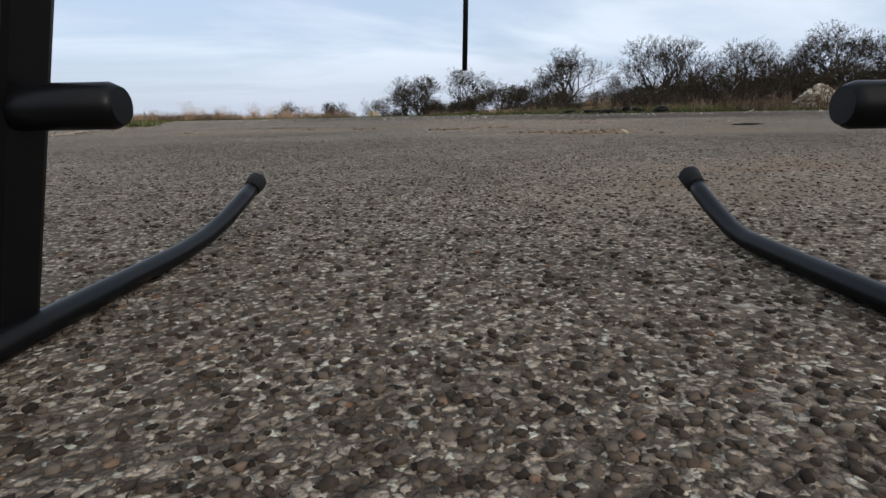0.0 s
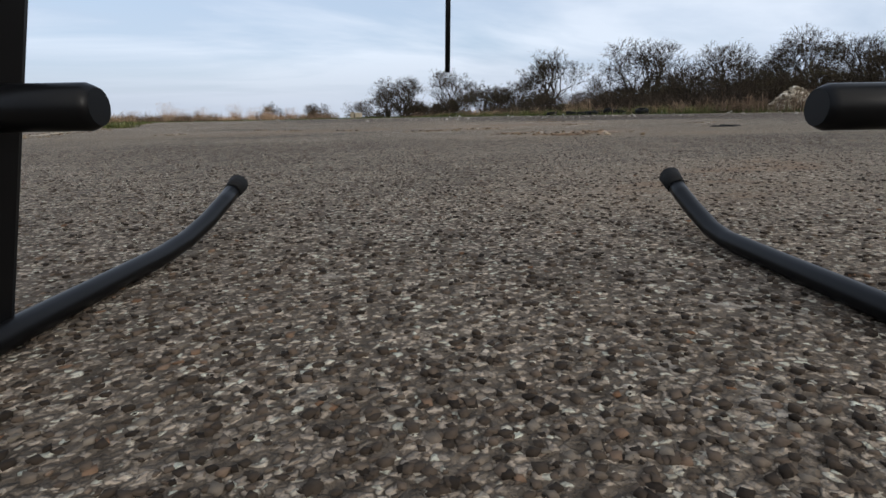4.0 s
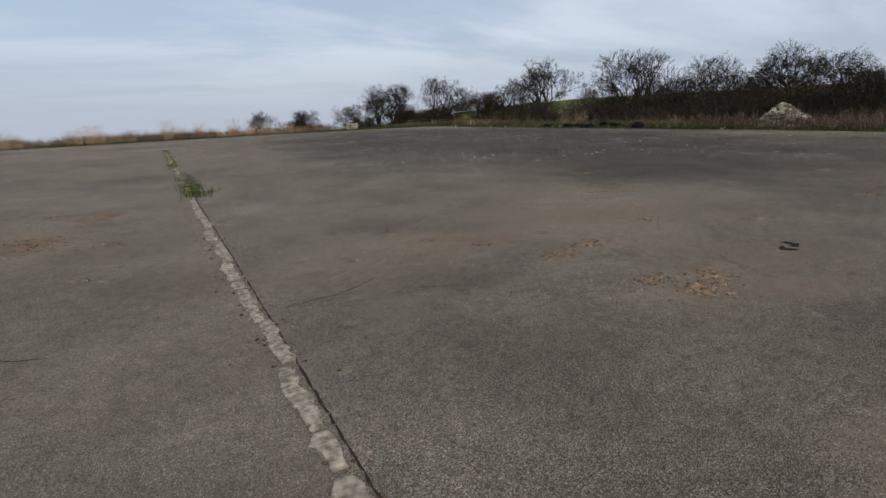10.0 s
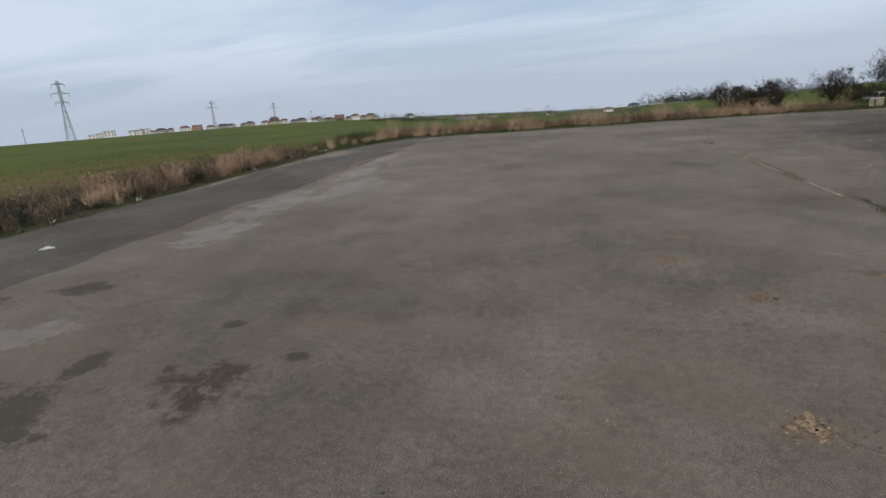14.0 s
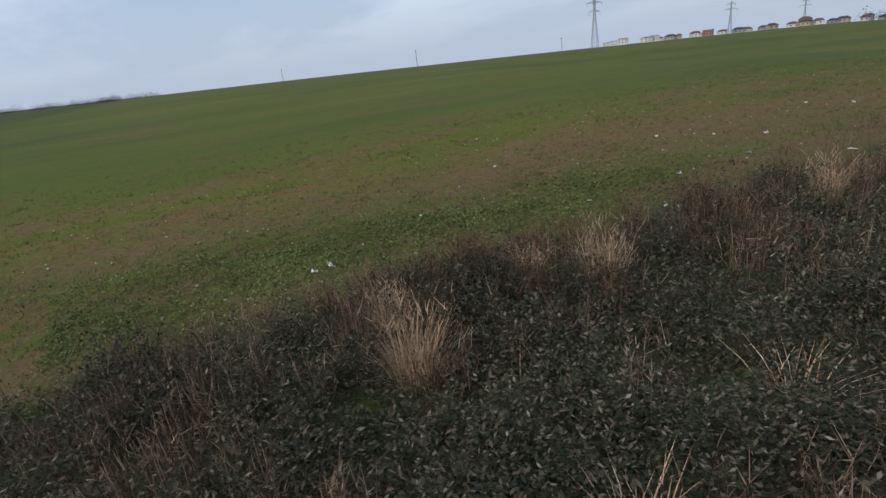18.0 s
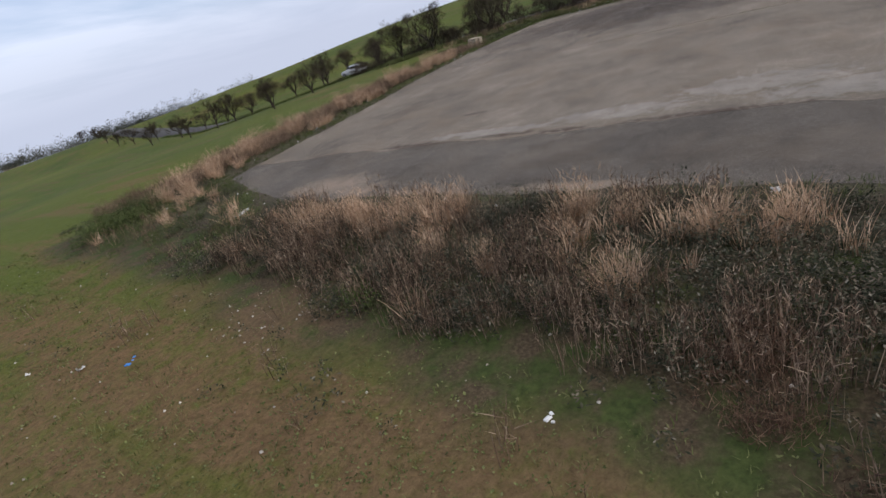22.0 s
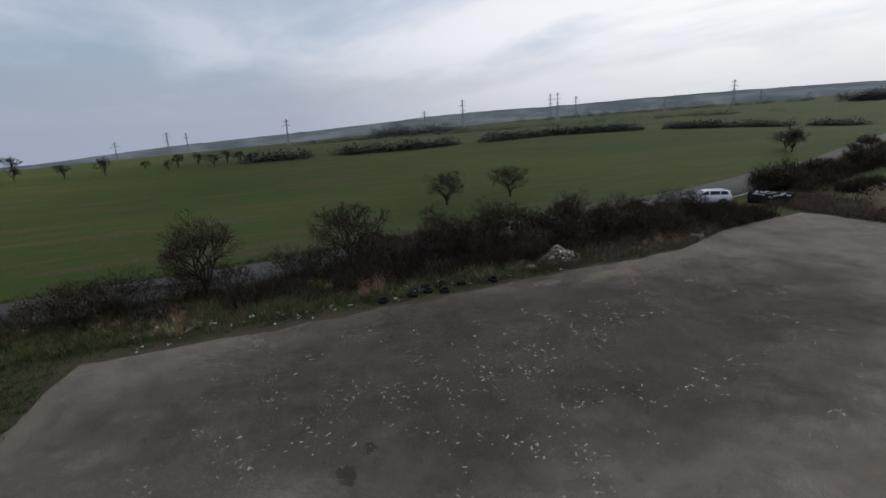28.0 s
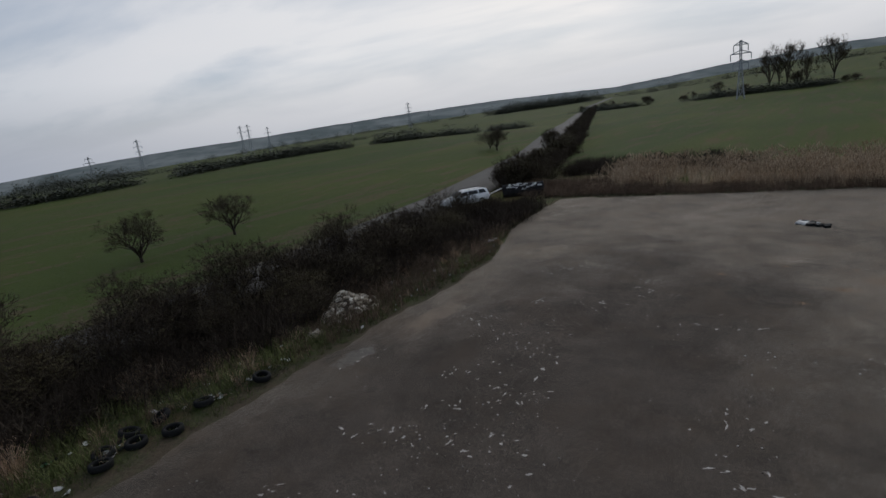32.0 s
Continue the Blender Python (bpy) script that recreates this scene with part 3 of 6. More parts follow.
u = np.linspace(-1, 1, 261)
line = np.sign(u) * (45 * np.abs(u) + 4400 * np.abs(u) ** 5.0)
gx, gy = np.meshgrid(line, line + 20, indexing="ij")
gz = height_at(gx, gy)
gv = np.stack([gx, gy, gz], 2).reshape(-1, 3)
gi = np.arange(gx.size).reshape(gx.shape)
gf = np.stack([gi[:-1, :-1], gi[1:, :-1], gi[1:, 1:], gi[:-1, 1:]], 2).reshape(-1, 4)
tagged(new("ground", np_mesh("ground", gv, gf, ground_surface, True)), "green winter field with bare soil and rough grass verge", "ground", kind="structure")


def ragged_slab(name, x0, x1, y0, y1, mat, label, rough_sides, step=0.35, thick=0.22, z=0.0, corner=None, wear=0.5):
    """A level slab whose named sides (w, e, s, n) crumble."""
    def wob(p, q, amp):
        return amp * (noise.noise((p * 0.35, q, 3.1)) + 0.5 * noise.noise((p * 1.3, q, 7.7)) + 0.25 * noise.noise((p * 4.1, q, 1.7)))
    ny, nx = int((y1 - y0) / step), int((x1 - x0) / step)
    bm = bmesh.new()
    grid = []
    for j in range(ny + 1):
        row, v = [], j / ny
        yy = y0 + (y1 - y0) * v
        xw = x0 + (wob(yy, x0, wear) if "w" in rough_sides else 0)
        xe = (float(east_x(yy)) if 'e' in rough_sides else x1) + (wob(yy, x1, 0.4) if "e" in rough_sides else 0)
        if corner:      # the slab's north-west corner is cut away on a slant
            xw = max(xw, x0 + max(0.0, yy - corner[0]) * corner[1] + wob(yy, x0, 0.25))
        for i in range(nx + 1):
            x = xw + (xe - xw) * i / nx
            ys = float(south_edge(x)) + (wob(x, y0, 0.55) if "s" in rough_sides else 0)
            yn = float(north_edge(x)) + (wob(x, y1, 0.3) if "n" in rough_sides else 0)
            row.append((x, ys + (yn - ys) * v))
        grid.append(row)
    top = [[bm.verts.new((x, y, z)) for x, y in row] for row in grid]
    for a, b in zip(top, top[1:]):
        for i in range(nx):
            bm.faces.new((a[i], a[i + 1], b[i + 1], b[i]))
    rim = top[0] + [row[-1] for row in top[1:]] + top[-1][-2::-1] + [row[0] for row in top[-2:0:-1]]
    low = [bm.verts.new((*p.co.xy, z - thick)) for p in rim]
    for k in range(len(rim)):
        m = (k + 1) % len(rim)
        bm.faces.new((rim[m], rim[k], low[k], low[m]))
    return tagged(part(name, bm, mat), label, "pavement", kind="structure")


ragged_slab("pavement_east", SEAM_X + 0.001, PAD_E, PAD_S, PAD_N, tarmac, "dark worn tarmac with pale chips and rusty stains", "esn")
ragged_slab("pavement_middle", STRIP_X, SEAM_X - 0.001, PAD_S, PAD_N, concrete, "grey brown worn concrete with rusty pits", "swn", wear=0.42)
ragged_slab("pavement_west", PAD_W, STRIP_X + 0.9, PAD_S, PAD_N, strip_tarmac, "darker tarmac strip along the weedy edge", "wsn", z=-0.006, corner=(39.9, 0.42))


# ---- the landing gear that stands on the tarmac at the start ----
black = plain("black_plastic", (0.004, 0.004, 0.0045), 0.36, scale=30.0, vary=0.3, gloss=0.16)
rubber = plain("black_rubber", (0.011, 0.011, 0.011), 0.75, gloss=0.15, scale=24.0, vary=0.3, bump=0.2)
GEAR = pose(1.355, 4.6, 0.0, 0, 0, -25.0)


def landing_gear():
    root = empty("landing_gear", GEAR)
    for name, x, ys in (("left", -0.199, (0.16, 0.25, 0.33, 0.385, 0.425, 0.466, 0.505, 0.540)), ("right", 0.225, (0.16, 0.25, 0.33, 0.40, 0.425, 0.455, 0.482, 0.506))):
        zs = (0.0075, 0.0075, 0.0075, 0.008, 0.011, 0.0185, 0.029, 0.040) if name == "left" else (0.0075, 0.0075, 0.0075, 0.008, 0.0115, 0.021, 0.031, 0.042)
        bm = bmesh.new()
        xs = [x - (0.006 if name == "left" else 0.0) * min(1.0, (0.54 - y) / 0.2) for y in ys]
        tube(bm, [(px, y, z) for px, y, z in zip(xs, ys, zs)], 0.0072, 12)
        skid = part("skid", bm, black, root, "matt black skid tube bent up at its tip")
        way = Vector((0, ys[-1] - ys[-2], zs[-1] - zs[-2])).normalized()
        tip = Vector((x, ys[-1], zs[-1]))
        bm = bmesh.new()
        tube(bm, [tip - way * 0.012, tip - way * 0.004, tip + way * 0.008, tip + way * 0.011], [0.0078, 0.0088, 0.0095, 0.0065], 12)
        part("skid_cap", bm, rubber, skid, "rubber end cap")
        bm = bmesh.new()
        s = -1 if name == "left" else 1
        sx = -0.199 if name == "left" else 0.27
        box(bm, (0.05, 0.03, 0.30), (sx - s * (0.003 if s > 0 else -0.017) - s * 0.0143 + (0.006 if s < 0 else 0.0), 0.235, 0.155), (0, -14.0 * s, 0), 0.004)
        post = part("strut", bm, black, root)
        bm = bmesh.new()
        tube(bm, [(sx + s * 0.02, 0.228, 0.014), (sx + s * 0.02, 0.25, 0.014)], 0.011, 10)
        part("clamp", bm, black, post)
        bm = bmesh.new()
        end, up = (-0.138, 0.1112) if name == "left" else (0.162, 0.1057)
        start = -0.215 if name == "left" else 0.285
        tube(bm, [(start, 0.232, up), (end - (0.004 if name == "left" else -0.004), 0.232, up), (end, 0.232, up)], [0.0098, 0.0098, 0.0078], 16)
        part("rod", bm, black, root, "short black round rod")
    bm = bmesh.new()
    tube(bm, [(-0.155, 0.235, 0.296), (0.225, 0.235, 0.296)], 0.007, 10)
    part("crossbar", bm, black, root)
    bm = bmesh.new()
    tube(bm, [(0.0062, 0.235, 0.1225), (0.0070, 0.235, 0.155), (0.0096, 0.235, 0.296)], 0.0011, 6)
    part("antenna", bm, black, root, "thin black hanging aerial wire")
    return tagged(root, "black landing gear with bent skids standing on tarmac", "landing gear")


landing_gear()

# ---- paving details ----
rng = np.random.default_rng(7)


def ribbon(name, pts, width, mat, z=0.002, label="", category="", rag=0.4, high=0.0, kind=""):
    """A flat strip along pts with a ragged outline; high: how far its middle stands up."""
    bm = bmesh.new()
    rows = []
    pts = [Vector((*p, 0)) for p in pts]
    fine = []
    for a, b in zip(pts, pts[1:]):
        k = max(1, int((b - a).length / max(width * 1.2, 0.05)))
        fine += [a.lerp(b, i / k) for i in range(k)]
    fine.append(pts[-1])
    for i, p in enumerate(fine):
        way = (fine[min(i + 1, len(fine) - 1)] - fine[max(i - 1, 0)]).normalized()
        side = Vector((-way.y, way.x, 0))
        w1, w2 = (width * 0.5 * (1 + rag * rng.normal()) for _ in range(2))
        ends = 0.15 if i in (0, len(fine) - 1) else 1
        jit = side * width * rag * 0.4 * rng.normal()
        rows.append([bm.verts.new(p + jit + side * max(w1, width * 0.1) * ends + Vector((0, 0, z))), bm.verts.new(p + jit + Vector((0, 0, z + high * (1 + 0.4 * rng.normal())))), bm.verts.new(p + jit - side * max(w2, width * 0.1) * ends + Vector((0, 0, z)))])
    for a, b in zip(rows, rows[1:]):
        bm.faces.new((a[0], a[1], b[1], b[0]))
        bm.faces.new((a[1], a[2], b[2], b[1]))
    bmesh.ops.recalc_face_normals(bm, faces=bm.faces)
    if sum(f.normal.z for f in bm.faces) < 0:
        bmesh.ops.reverse_faces(bm, faces=bm.faces)
    ob = part(name, bm, mat)
    return tagged(ob, label, category, kind=kind)


joint_mat = plain("joint_concrete", (0.37, 0.315, 0.245), 0.95, scale=26.0, vary=0.65, bump=0.9)
crack_mat = plain("crack_dark", (0.042, 0.036, 0.03), 0.98, scale=20.0, vary=0.4)


def joint_strip():
    """Pale mortar between the two slabs, broken into uneven lengths."""
    root = empty("paving_joint")
    y = PAD_S + 0.4
    while y < 36.6:
        run = rng.uniform(0.25, 1.3)
        if rng.random() > (0.13 if y < 22 else 0.24):
            bm = bmesh.new()
            k = max(3, int(run / 0.07))
            mid = SEAM_X + rng.normal() * 0.012
            rows = []
            for i in range(k + 1):
                end = 0.6 if i in (0, k) else 1.0
                half = [0.038 * end * (1 + 0.3 * rng.normal()) + 0.008 for _ in range(2)]
                yy = y + run * i / k
                top = 0.007 + 0.003 * rng.random()
                rows.append([bm.verts.new(p) for p in ((mid - half[0] - 0.006, yy, -0.01), (mid - half[0], yy, top * 0.8), (mid + 0.01 * rng.normal(), yy, top + 0.004 * rng.random()), (mid + half[1], yy, top * 0.8), (mid + half[1] + 0.006, yy, -0.01))])
            for a, b in zip(rows, rows[1:]):
                for i in range(4):
                    bm.faces.new((a[i], a[i + 1], b[i + 1], b[i]))
            bm.faces.new(rows[0][::-1])
            bm.faces.new(rows[-1])
            part("mortar", bm, joint_mat, root)
        y += run + rng.uniform(0.005, 0.05)
    return tagged(root, "pale crumbling mortar joint across the paving", "joint", kind="structure")


joint_strip()
ribbon("joint_crack", [(SEAM_X + 0.075, 3.0), (SEAM_X + 0.07, 6.0), (SEAM_X + 0.075, 10.0), (SEAM_X + 0.065, 15.0)], 0.011, crack_mat, 0.0022, "dark gap along the mortar joint", "crack", 0.6)



def crack(points, width=0.018):
    out = []
    for a, b in zip(points, points[1:]):
        a, b = Vector(a), Vector(b)
        k = max(2, int((b - a).length / 0.16))
        for i in range(k):
            out.append(tuple(a.lerp(b, i / k) + Vector((rng.normal(), rng.normal())) * 0.022))
    out.append(points[-1])
    tagged(ribbon("crack", out, width, crack_mat, 0.0025, rag=0.5), "narrow dark crack in the worn paving", "crack", "cracks in the paving")


for pts in ([(-3.9, 10.35), (-3.33, 9.95), (-2.84, 9.84), (-2.29, 9.31), (-2.25, 8.46), (-2.38, 7.3), (-2.45, 6.6)], [(-1.75, 8.95), (-1.32, 8.48), (-0.88, 8.16)], [(3.8, 6.68), (4.13, 7.58), (4.23, 7.88)], [(0.42, 8.1), (1.1, 8.25), (1.84, 7.92), (2.06, 7.64), (2.71, 7.08), (3.0, 7.16)],
            [(-1.4, 5.45), (-0.6, 5.5), (0.22, 5.62)], [(0.5, 8.2), (0.9, 8.3), (1.31, 8.53)], [(2.2, 14.6), (3.06, 14.25), (4.4, 13.9)], [(4.0, 11.2), (4.44, 10.4), (4.9, 9.9)], [(-14.32, 12.9), (-13.5, 12.4), (-12.9, 12.6), (-12.2, 13.0)], [(-15.15, 11.07), (-14.9, 10.6), (-14.6, 10.9)],
            [(-10.2, 13.4), (-9.6, 12.9), (-8.8, 13.1)], [(-11.6, 28.2), (-11.38, 28.6), (-11.2, 29.6), (-11.7, 30.2)], [(-14.5, 28.0), (-15.6, 24.6), (-15.8, 20.5)], [(-14.9, 37.6), (-14.3, 36.4), (-14.6, 34.6)], [(-12.0, 33.0), (-11.0, 31.8), (-11.4, 30.6)], [(-13.6, 32.0), (-13.0, 30.2), (-13.8, 29.0)],
            [(-17.0, 10.0), (-18.4, 8.2), (-19.2, 7.4)], [(-9.6, 9.0), (-11.2, 6.2), (-12.8, 5.2)], [(6.5, 44.5), (7.4, 42.6)], [(14.0, 30.0), (15.6, 27.2), (15.2, 24.4)], [(8.6, 33.0), (9.8, 31.6), (11.9, 31.0)], [(17.8, 20.2), (16.4, 17.4), (16.8, 14.0)]):
    crack(pts, 0.004 + 0.005 * rng.random())
ribbon("joint_crack", [(SEAM_X + 0.13, 15.5), (SEAM_X + 0.2, 17.0), (SEAM_X + 0.16, 19.5)], 0.22, plain("joint_soil", (0.085, 0.072, 0.046), 0.98, vary=0.5), 0.003, "dark soil filled gap beside the paving joint", "crack", 0.5)


def patch(x, y, rx, ry, mat, name, label, category, group="", z=0.0022, n=26, rag=0.28, turn=0.0):
    """A thin flat blot with a broken outline."""
    bm = bmesh.new()
    mid = bm.verts.new((x, y, z))
    seed = rng.random() * 50
    c, s = math.cos(turn), math.sin(turn)
    loop = []
    for k in range(n):
        a = 2 * math.pi * k / n
        r = 1 + rag * (noise.noise((math.cos(a) * 1.4 + seed, math.sin(a) * 1.4, 0)) * 1.6 + 0.5 * rng.normal() * 0.5)
        px, py = rx * r * math.cos(a), ry * r * math.sin(a)
        loop.append(bm.verts.new((x + c * px - s * py, y + s * px + c * py, z)))
    for k in range(n):
        bm.faces.new((mid, loop[k], loop[(k + 1) % n]))
    ob = part(name, bm, mat)
    return tagged(ob, label, category, group)


pit_mat = island_mat("rusty_pit", [(0.0, (0.085, 0.058, 0.038)), (0.4, (0.185, 0.122, 0.076)), (0.75, (0.275, 0.178, 0.108)), (1.0, (0.37, 0.26, 0.17))], 0.95, 30.0)


def blot(bm, cx, cy, ax, ay, z, n, rag, tilt):
    """A small flat shard with a broken outline."""
    a0, c, s, seed = rng.random() * 6.28, rng.normal() * tilt, rng.normal() * tilt, rng.random() * 90
    loop = []
    for k in range(n):
        a = 2 * math.pi * k / n
        q = max(0.2, 1 + rag * (1.5 * noise.noise((math.cos(a) * 1.6 + seed, math.sin(a) * 1.6, 0.0)) + 0.35 * rng.normal()))
        dx, dy = ax * q * math.cos(a), ay * q * math.sin(a)
        dx, dy = dx * math.cos(a0) - dy * math.sin(a0), dx * math.sin(a0) + dy * math.cos(a0)
        loop.append(bm.verts.new((cx + dx, cy + dy, z + c * dx + s * dy)))
    bm.faces.new(loop)


def pit(x, y, rx, ry):
    """A place where the top layer has flaked off: a broken floor with crumbs and shards round it."""
    bm = bmesh.new()
    blot(bm, x, y, rx * 0.5, ry * 0.4, 0.0022, 24, 0.9, 0.0)
    root = tagged(part("rusty_pit", bm, pit_mat), "shallow rust coloured pit broken out of the paving", "pit", "rusty pits")
    bm = bmesh.new()
    for _ in range(3 + int(5 * rx / 0.3)):
        blot(bm, x + rng.normal() * rx * 0.55, y + rng.normal() * ry * 0.55, rx * rng.uniform(0.06, 0.22), ry * rng.uniform(0.06, 0.2), 0.0028, 12, 0.9, 0.0)
    for _ in range(int(14 + 220 * rx * ry / 0.06)):
        u = rng.uniform(0.004, 0.018)
        blot(bm, x + rng.normal() * rx * 0.65, y + rng.normal() * ry * 0.65, u * rng.uniform(0.8, 1.8), u * 0.6, 0.0042, 6, 0.6, 0.07)
    bmesh.ops.recalc_face_normals(bm, faces=bm.faces)
    part("debris", bm, pit_mat, root)["kind"] = "stuff"


PITS = [(-1.6, 12.2, 0.34), (-1.55, 11.8, 0.24), (-1.05, 13.7, 0.3), (-2.1, 10.0, 0.17), (-3.87, 10.3, 0.24), (-4.19, 9.1, 0.22), (-4.17, 8.7, 0.2), (-4.6, 9.2, 0.16), (-2.38, 7.25, 0.17), (-2.1, 9.1, 0.1), (-3.4, 13.3, 0.2), (-4.25, 15.0, 0.24), (-0.89, 9.95, 0.08), (-0.77, 11.5, 0.12), (-1.58, 14.2, 0.16), (-3.8, 16.4, 0.2), (-1.85, 8.4, 0.07), (-0.9, 14.1, 0.16),
        (3.13, 6.85, 0.2), (3.5, 7.02, 0.17), (3.1, 7.22, 0.12), (3.5, 8.3, 0.18), (3.0, 8.16, 0.13), (1.32, 9.18, 0.09), (4.81, 8.78, 0.1), (6.1, 10.75, 0.26), (2.28, 9.44, 0.07), (2.09, 10.1, 0.06), (5.72, 8.1, 0.13), (8.2, 8.1, 0.16), (10.5, 9.8, 0.2), (2.6, 8.95, 0.06), (7.3, 12.6, 0.2)]
for x, y, r in PITS:
    pit(x, y, r, r * 0.75)
scuff = plain("scraped_stone", (0.44, 0.405, 0.36), 0.9, scale=12.0, vary=0.4)
TRAILS = [(12.5, 31.0), (11.7, 29.6), (14.4, 33.4), (15.4, 22.9), (16.7, 18.9), (11.4, 38.1), (10.8, 39.0), (7.7, 31.0), (7.8, 23.8), (7.8, 27.1), (4.3, 21.6), (10.0, 40.9), (10.2, 43.8), (11.7, 33.5), (13.5, 36.6), (11.5, 35.4), (21.2, 23.4), (20.9, 22.7), (17.9, 18.0), (2.4, 39.2), (1.7, 41.3), (7.6, 46.4), (13.2, 28.0), (14.0, 25.6), (15.0, 21.0)]
scraped = []
for k in range(90):      # scrapes lie in loose trails across the dark tarmac
    y0 = rng.uniform(10, 45)
    x0 = 13.4 + (32 - y0) * 0.11 + rng.normal() * 2.6 if k < 50 else rng.uniform(3, 20)
    if k < len(TRAILS):
        x0, y0 = TRAILS[k]
    for _ in range(int(rng.integers(5, 14))):
        x, y = x0 + rng.normal() * 0.6, y0 + rng.normal() * 0.4
        if 1 < x < 21:
            scraped.append((x, y))
bm = bmesh.new()
for k, (x, y) in enumerate(sorted(scraped, key=lambda p: math.hypot(p[0] - 11.0, p[1] - 32.0))):
    wide, deep = 0.022 + 0.10 * rng.random() ** 3, rng.uniform(0.016, 0.045)
    if k < 240:
        patch(x, y, wide, deep, scuff, "pale_scuff", "small pale scrape on dark tarmac", "scuff", "pale scuffs", n=13, rag=0.95, turn=rng.random() * 3)
    else:
        blot(bm, x, y, wide, deep, 0.0022, 11, 0.9, 0.0)
bmesh.ops.recalc_face_normals(bm, faces=bm.faces)
tagged(part("pale_scuffs", bm, scuff), "many small pale scrapes strewn over dark tarmac", "scuffs", kind="stuff")

# crumbs broken out of the pits and off the joint
crumb_at = []
for x, y, rr in PITS:
    k = int(12 + 60 * rr)
    crumb_at += [(x + rng.normal() * rr * 0.8, y + rng.normal() * rr * 0.7, 0.002) for _ in range(k)]
crumb_at += [(SEAM_X + rng.normal() * 0.11, rng.uniform(4, 34), 0.003) for _ in range(900)]
crumb_shape = []
for _ in range(4):
    bm = bmesh.new()
    bmesh.ops.create_icosphere(bm, subdivisions=1, radius=0.0095)
    for v in bm.verts:
        v.co = v.co * rng.uniform(0.6, 1.3)
        v.co.z *= 0.6
    crumb_shape.append((np.array([v.co[:] for v in bm.verts]), np.array([[v.index for v in f.verts] for f in bm.faces])))
    bm.free()
crumb_mat = island_mat("paving_crumbs", [(0.0, (0.06, 0.045, 0.03)), (0.5, (0.17, 0.115, 0.07)), (0.85, (0.30, 0.235, 0.165)), (1.0, (0.42, 0.37, 0.31))], 0.9, 60.0)
tagged(new("paving_crumbs", np_mesh("paving_crumbs", *scattered(rng, crumb_shape, crumb_at, 0.4, 1.7), crumb_mat)), "brown and pale crumbs broken out of the paving", "crumbs", kind="stuff")

# stones of the surface beside the landing gear
chips = []
for _ in range(4):
    bm = bmesh.new()
    bmesh.ops.create_cube(bm, size=1.5)
    bmesh.ops.triangulate(bm, faces=bm.faces)
    for v in bm.verts:
        v.co = v.co * rng.uniform(0.45, 1.35)
        v.co.z *= 0.7
    me_v = np.array([v.co[:] for v in bm.verts])
    me_f = np.array([[v.index for v in f.verts] for f in bm.faces])
    bm.free()
    chips.append((me_v, me_f))
n_chip = 24000
d = rng.uniform(0.1, 1.0, n_chip) ** 1.3 * 2.6
a = radians(25.1) + rng.uniform(-0.82, 0.82, n_chip)
places = np.stack([1.355 + d * np.sin(a), 4.6 + d * np.cos(a), rng.uniform(-0.0012, 0.0004, n_chip)], 1)
cv, cf = scattered(rng, [(v * 0.0021, f) for v, f in chips], places, 0.4, 1.45)
grit = island_mat("tarmac_chips", [(0.0, (0.020, 0.015, 0.011)), (0.45, (0.060, 0.045, 0.033)), (0.8, (0.108, 0.081, 0.06)), (0.95, (0.18, 0.152, 0.12)), (1.0, (0.16, 0.085, 0.046))], 0.9, 200.0)
tagged(new("tarmac_grit", np_mesh("tarmac_grit", cv, cf, grit)), "small grey and brown stone chips in the tarmac", "grit", kind="stuff")

# ---- bushes and trees ----
def branches(seed, stems, height, depth, kids, spread, thick, lift=0.25, trunk=0.0, shrink=(0.62, 0.8)):
    """Tapered bars of a bare shrub or tree, sorted into thick wood and twigs."""
    r = np.random.default_rng(seed)
    wood, thin = [], []

    def grow(p, way, length, rad, left):
        q = p
        bent = way
        for k in range(2):
            bent = bent + r.normal(0, 0.13, 3) + np.array([0, 0, 0.04])
            bent = bent / np.linalg.norm(bent)
            nxt = q + bent * length * 0.5
            (wood if rad > thick * 0.3 else thin).append((*q, *nxt, rad * (1 - 0.18 * k), rad * (0.82 - 0.18 * k)))
            q = nxt
        if left <= 0:
            return
        for _ in range(kids):
            side = r.normal(0, 1, 3)
            side -= bent * (side @ bent)
            side /= np.linalg.norm(side) + 1e-9
            new_way = bent + side * spread * r.uniform(0.5, 1.25) + np.array([0, 0, lift * r.uniform(0, 1)])
            new_way /= np.linalg.norm(new_way)
            grow(q if r.random() < 0.6 else p + (q - p) * r.uniform(0.45, 0.95), new_way, length * r.uniform(*shrink), rad * r.uniform(0.5, 0.68), left - 1)

    if trunk:
        wood.append((0, 0, -0.15, 0.03 * height * 0.3, 0, trunk, thick * 1.25, thick))
        start = np.array([0.03 * height * 0.3, 0, trunk])
    for k in range(stems):
        ang = 2 * np.pi * (k + r.uniform(-0.35, 0.35)) / stems
        out = r.uniform(0.25, 0.75)
        way = np.array([np.cos(ang) * out, np.sin(ang) * out, 1.0])
        base = start if trunk else np.array([np.cos(ang) * 0.12, np.sin(ang) * 0.12, -0.08])
        grow(base, way / np.linalg.norm(way), height * 0.31 * r.uniform(0.8, 1.1), thick * (0.75 if trunk else 0.6), depth)
    return wood, thin


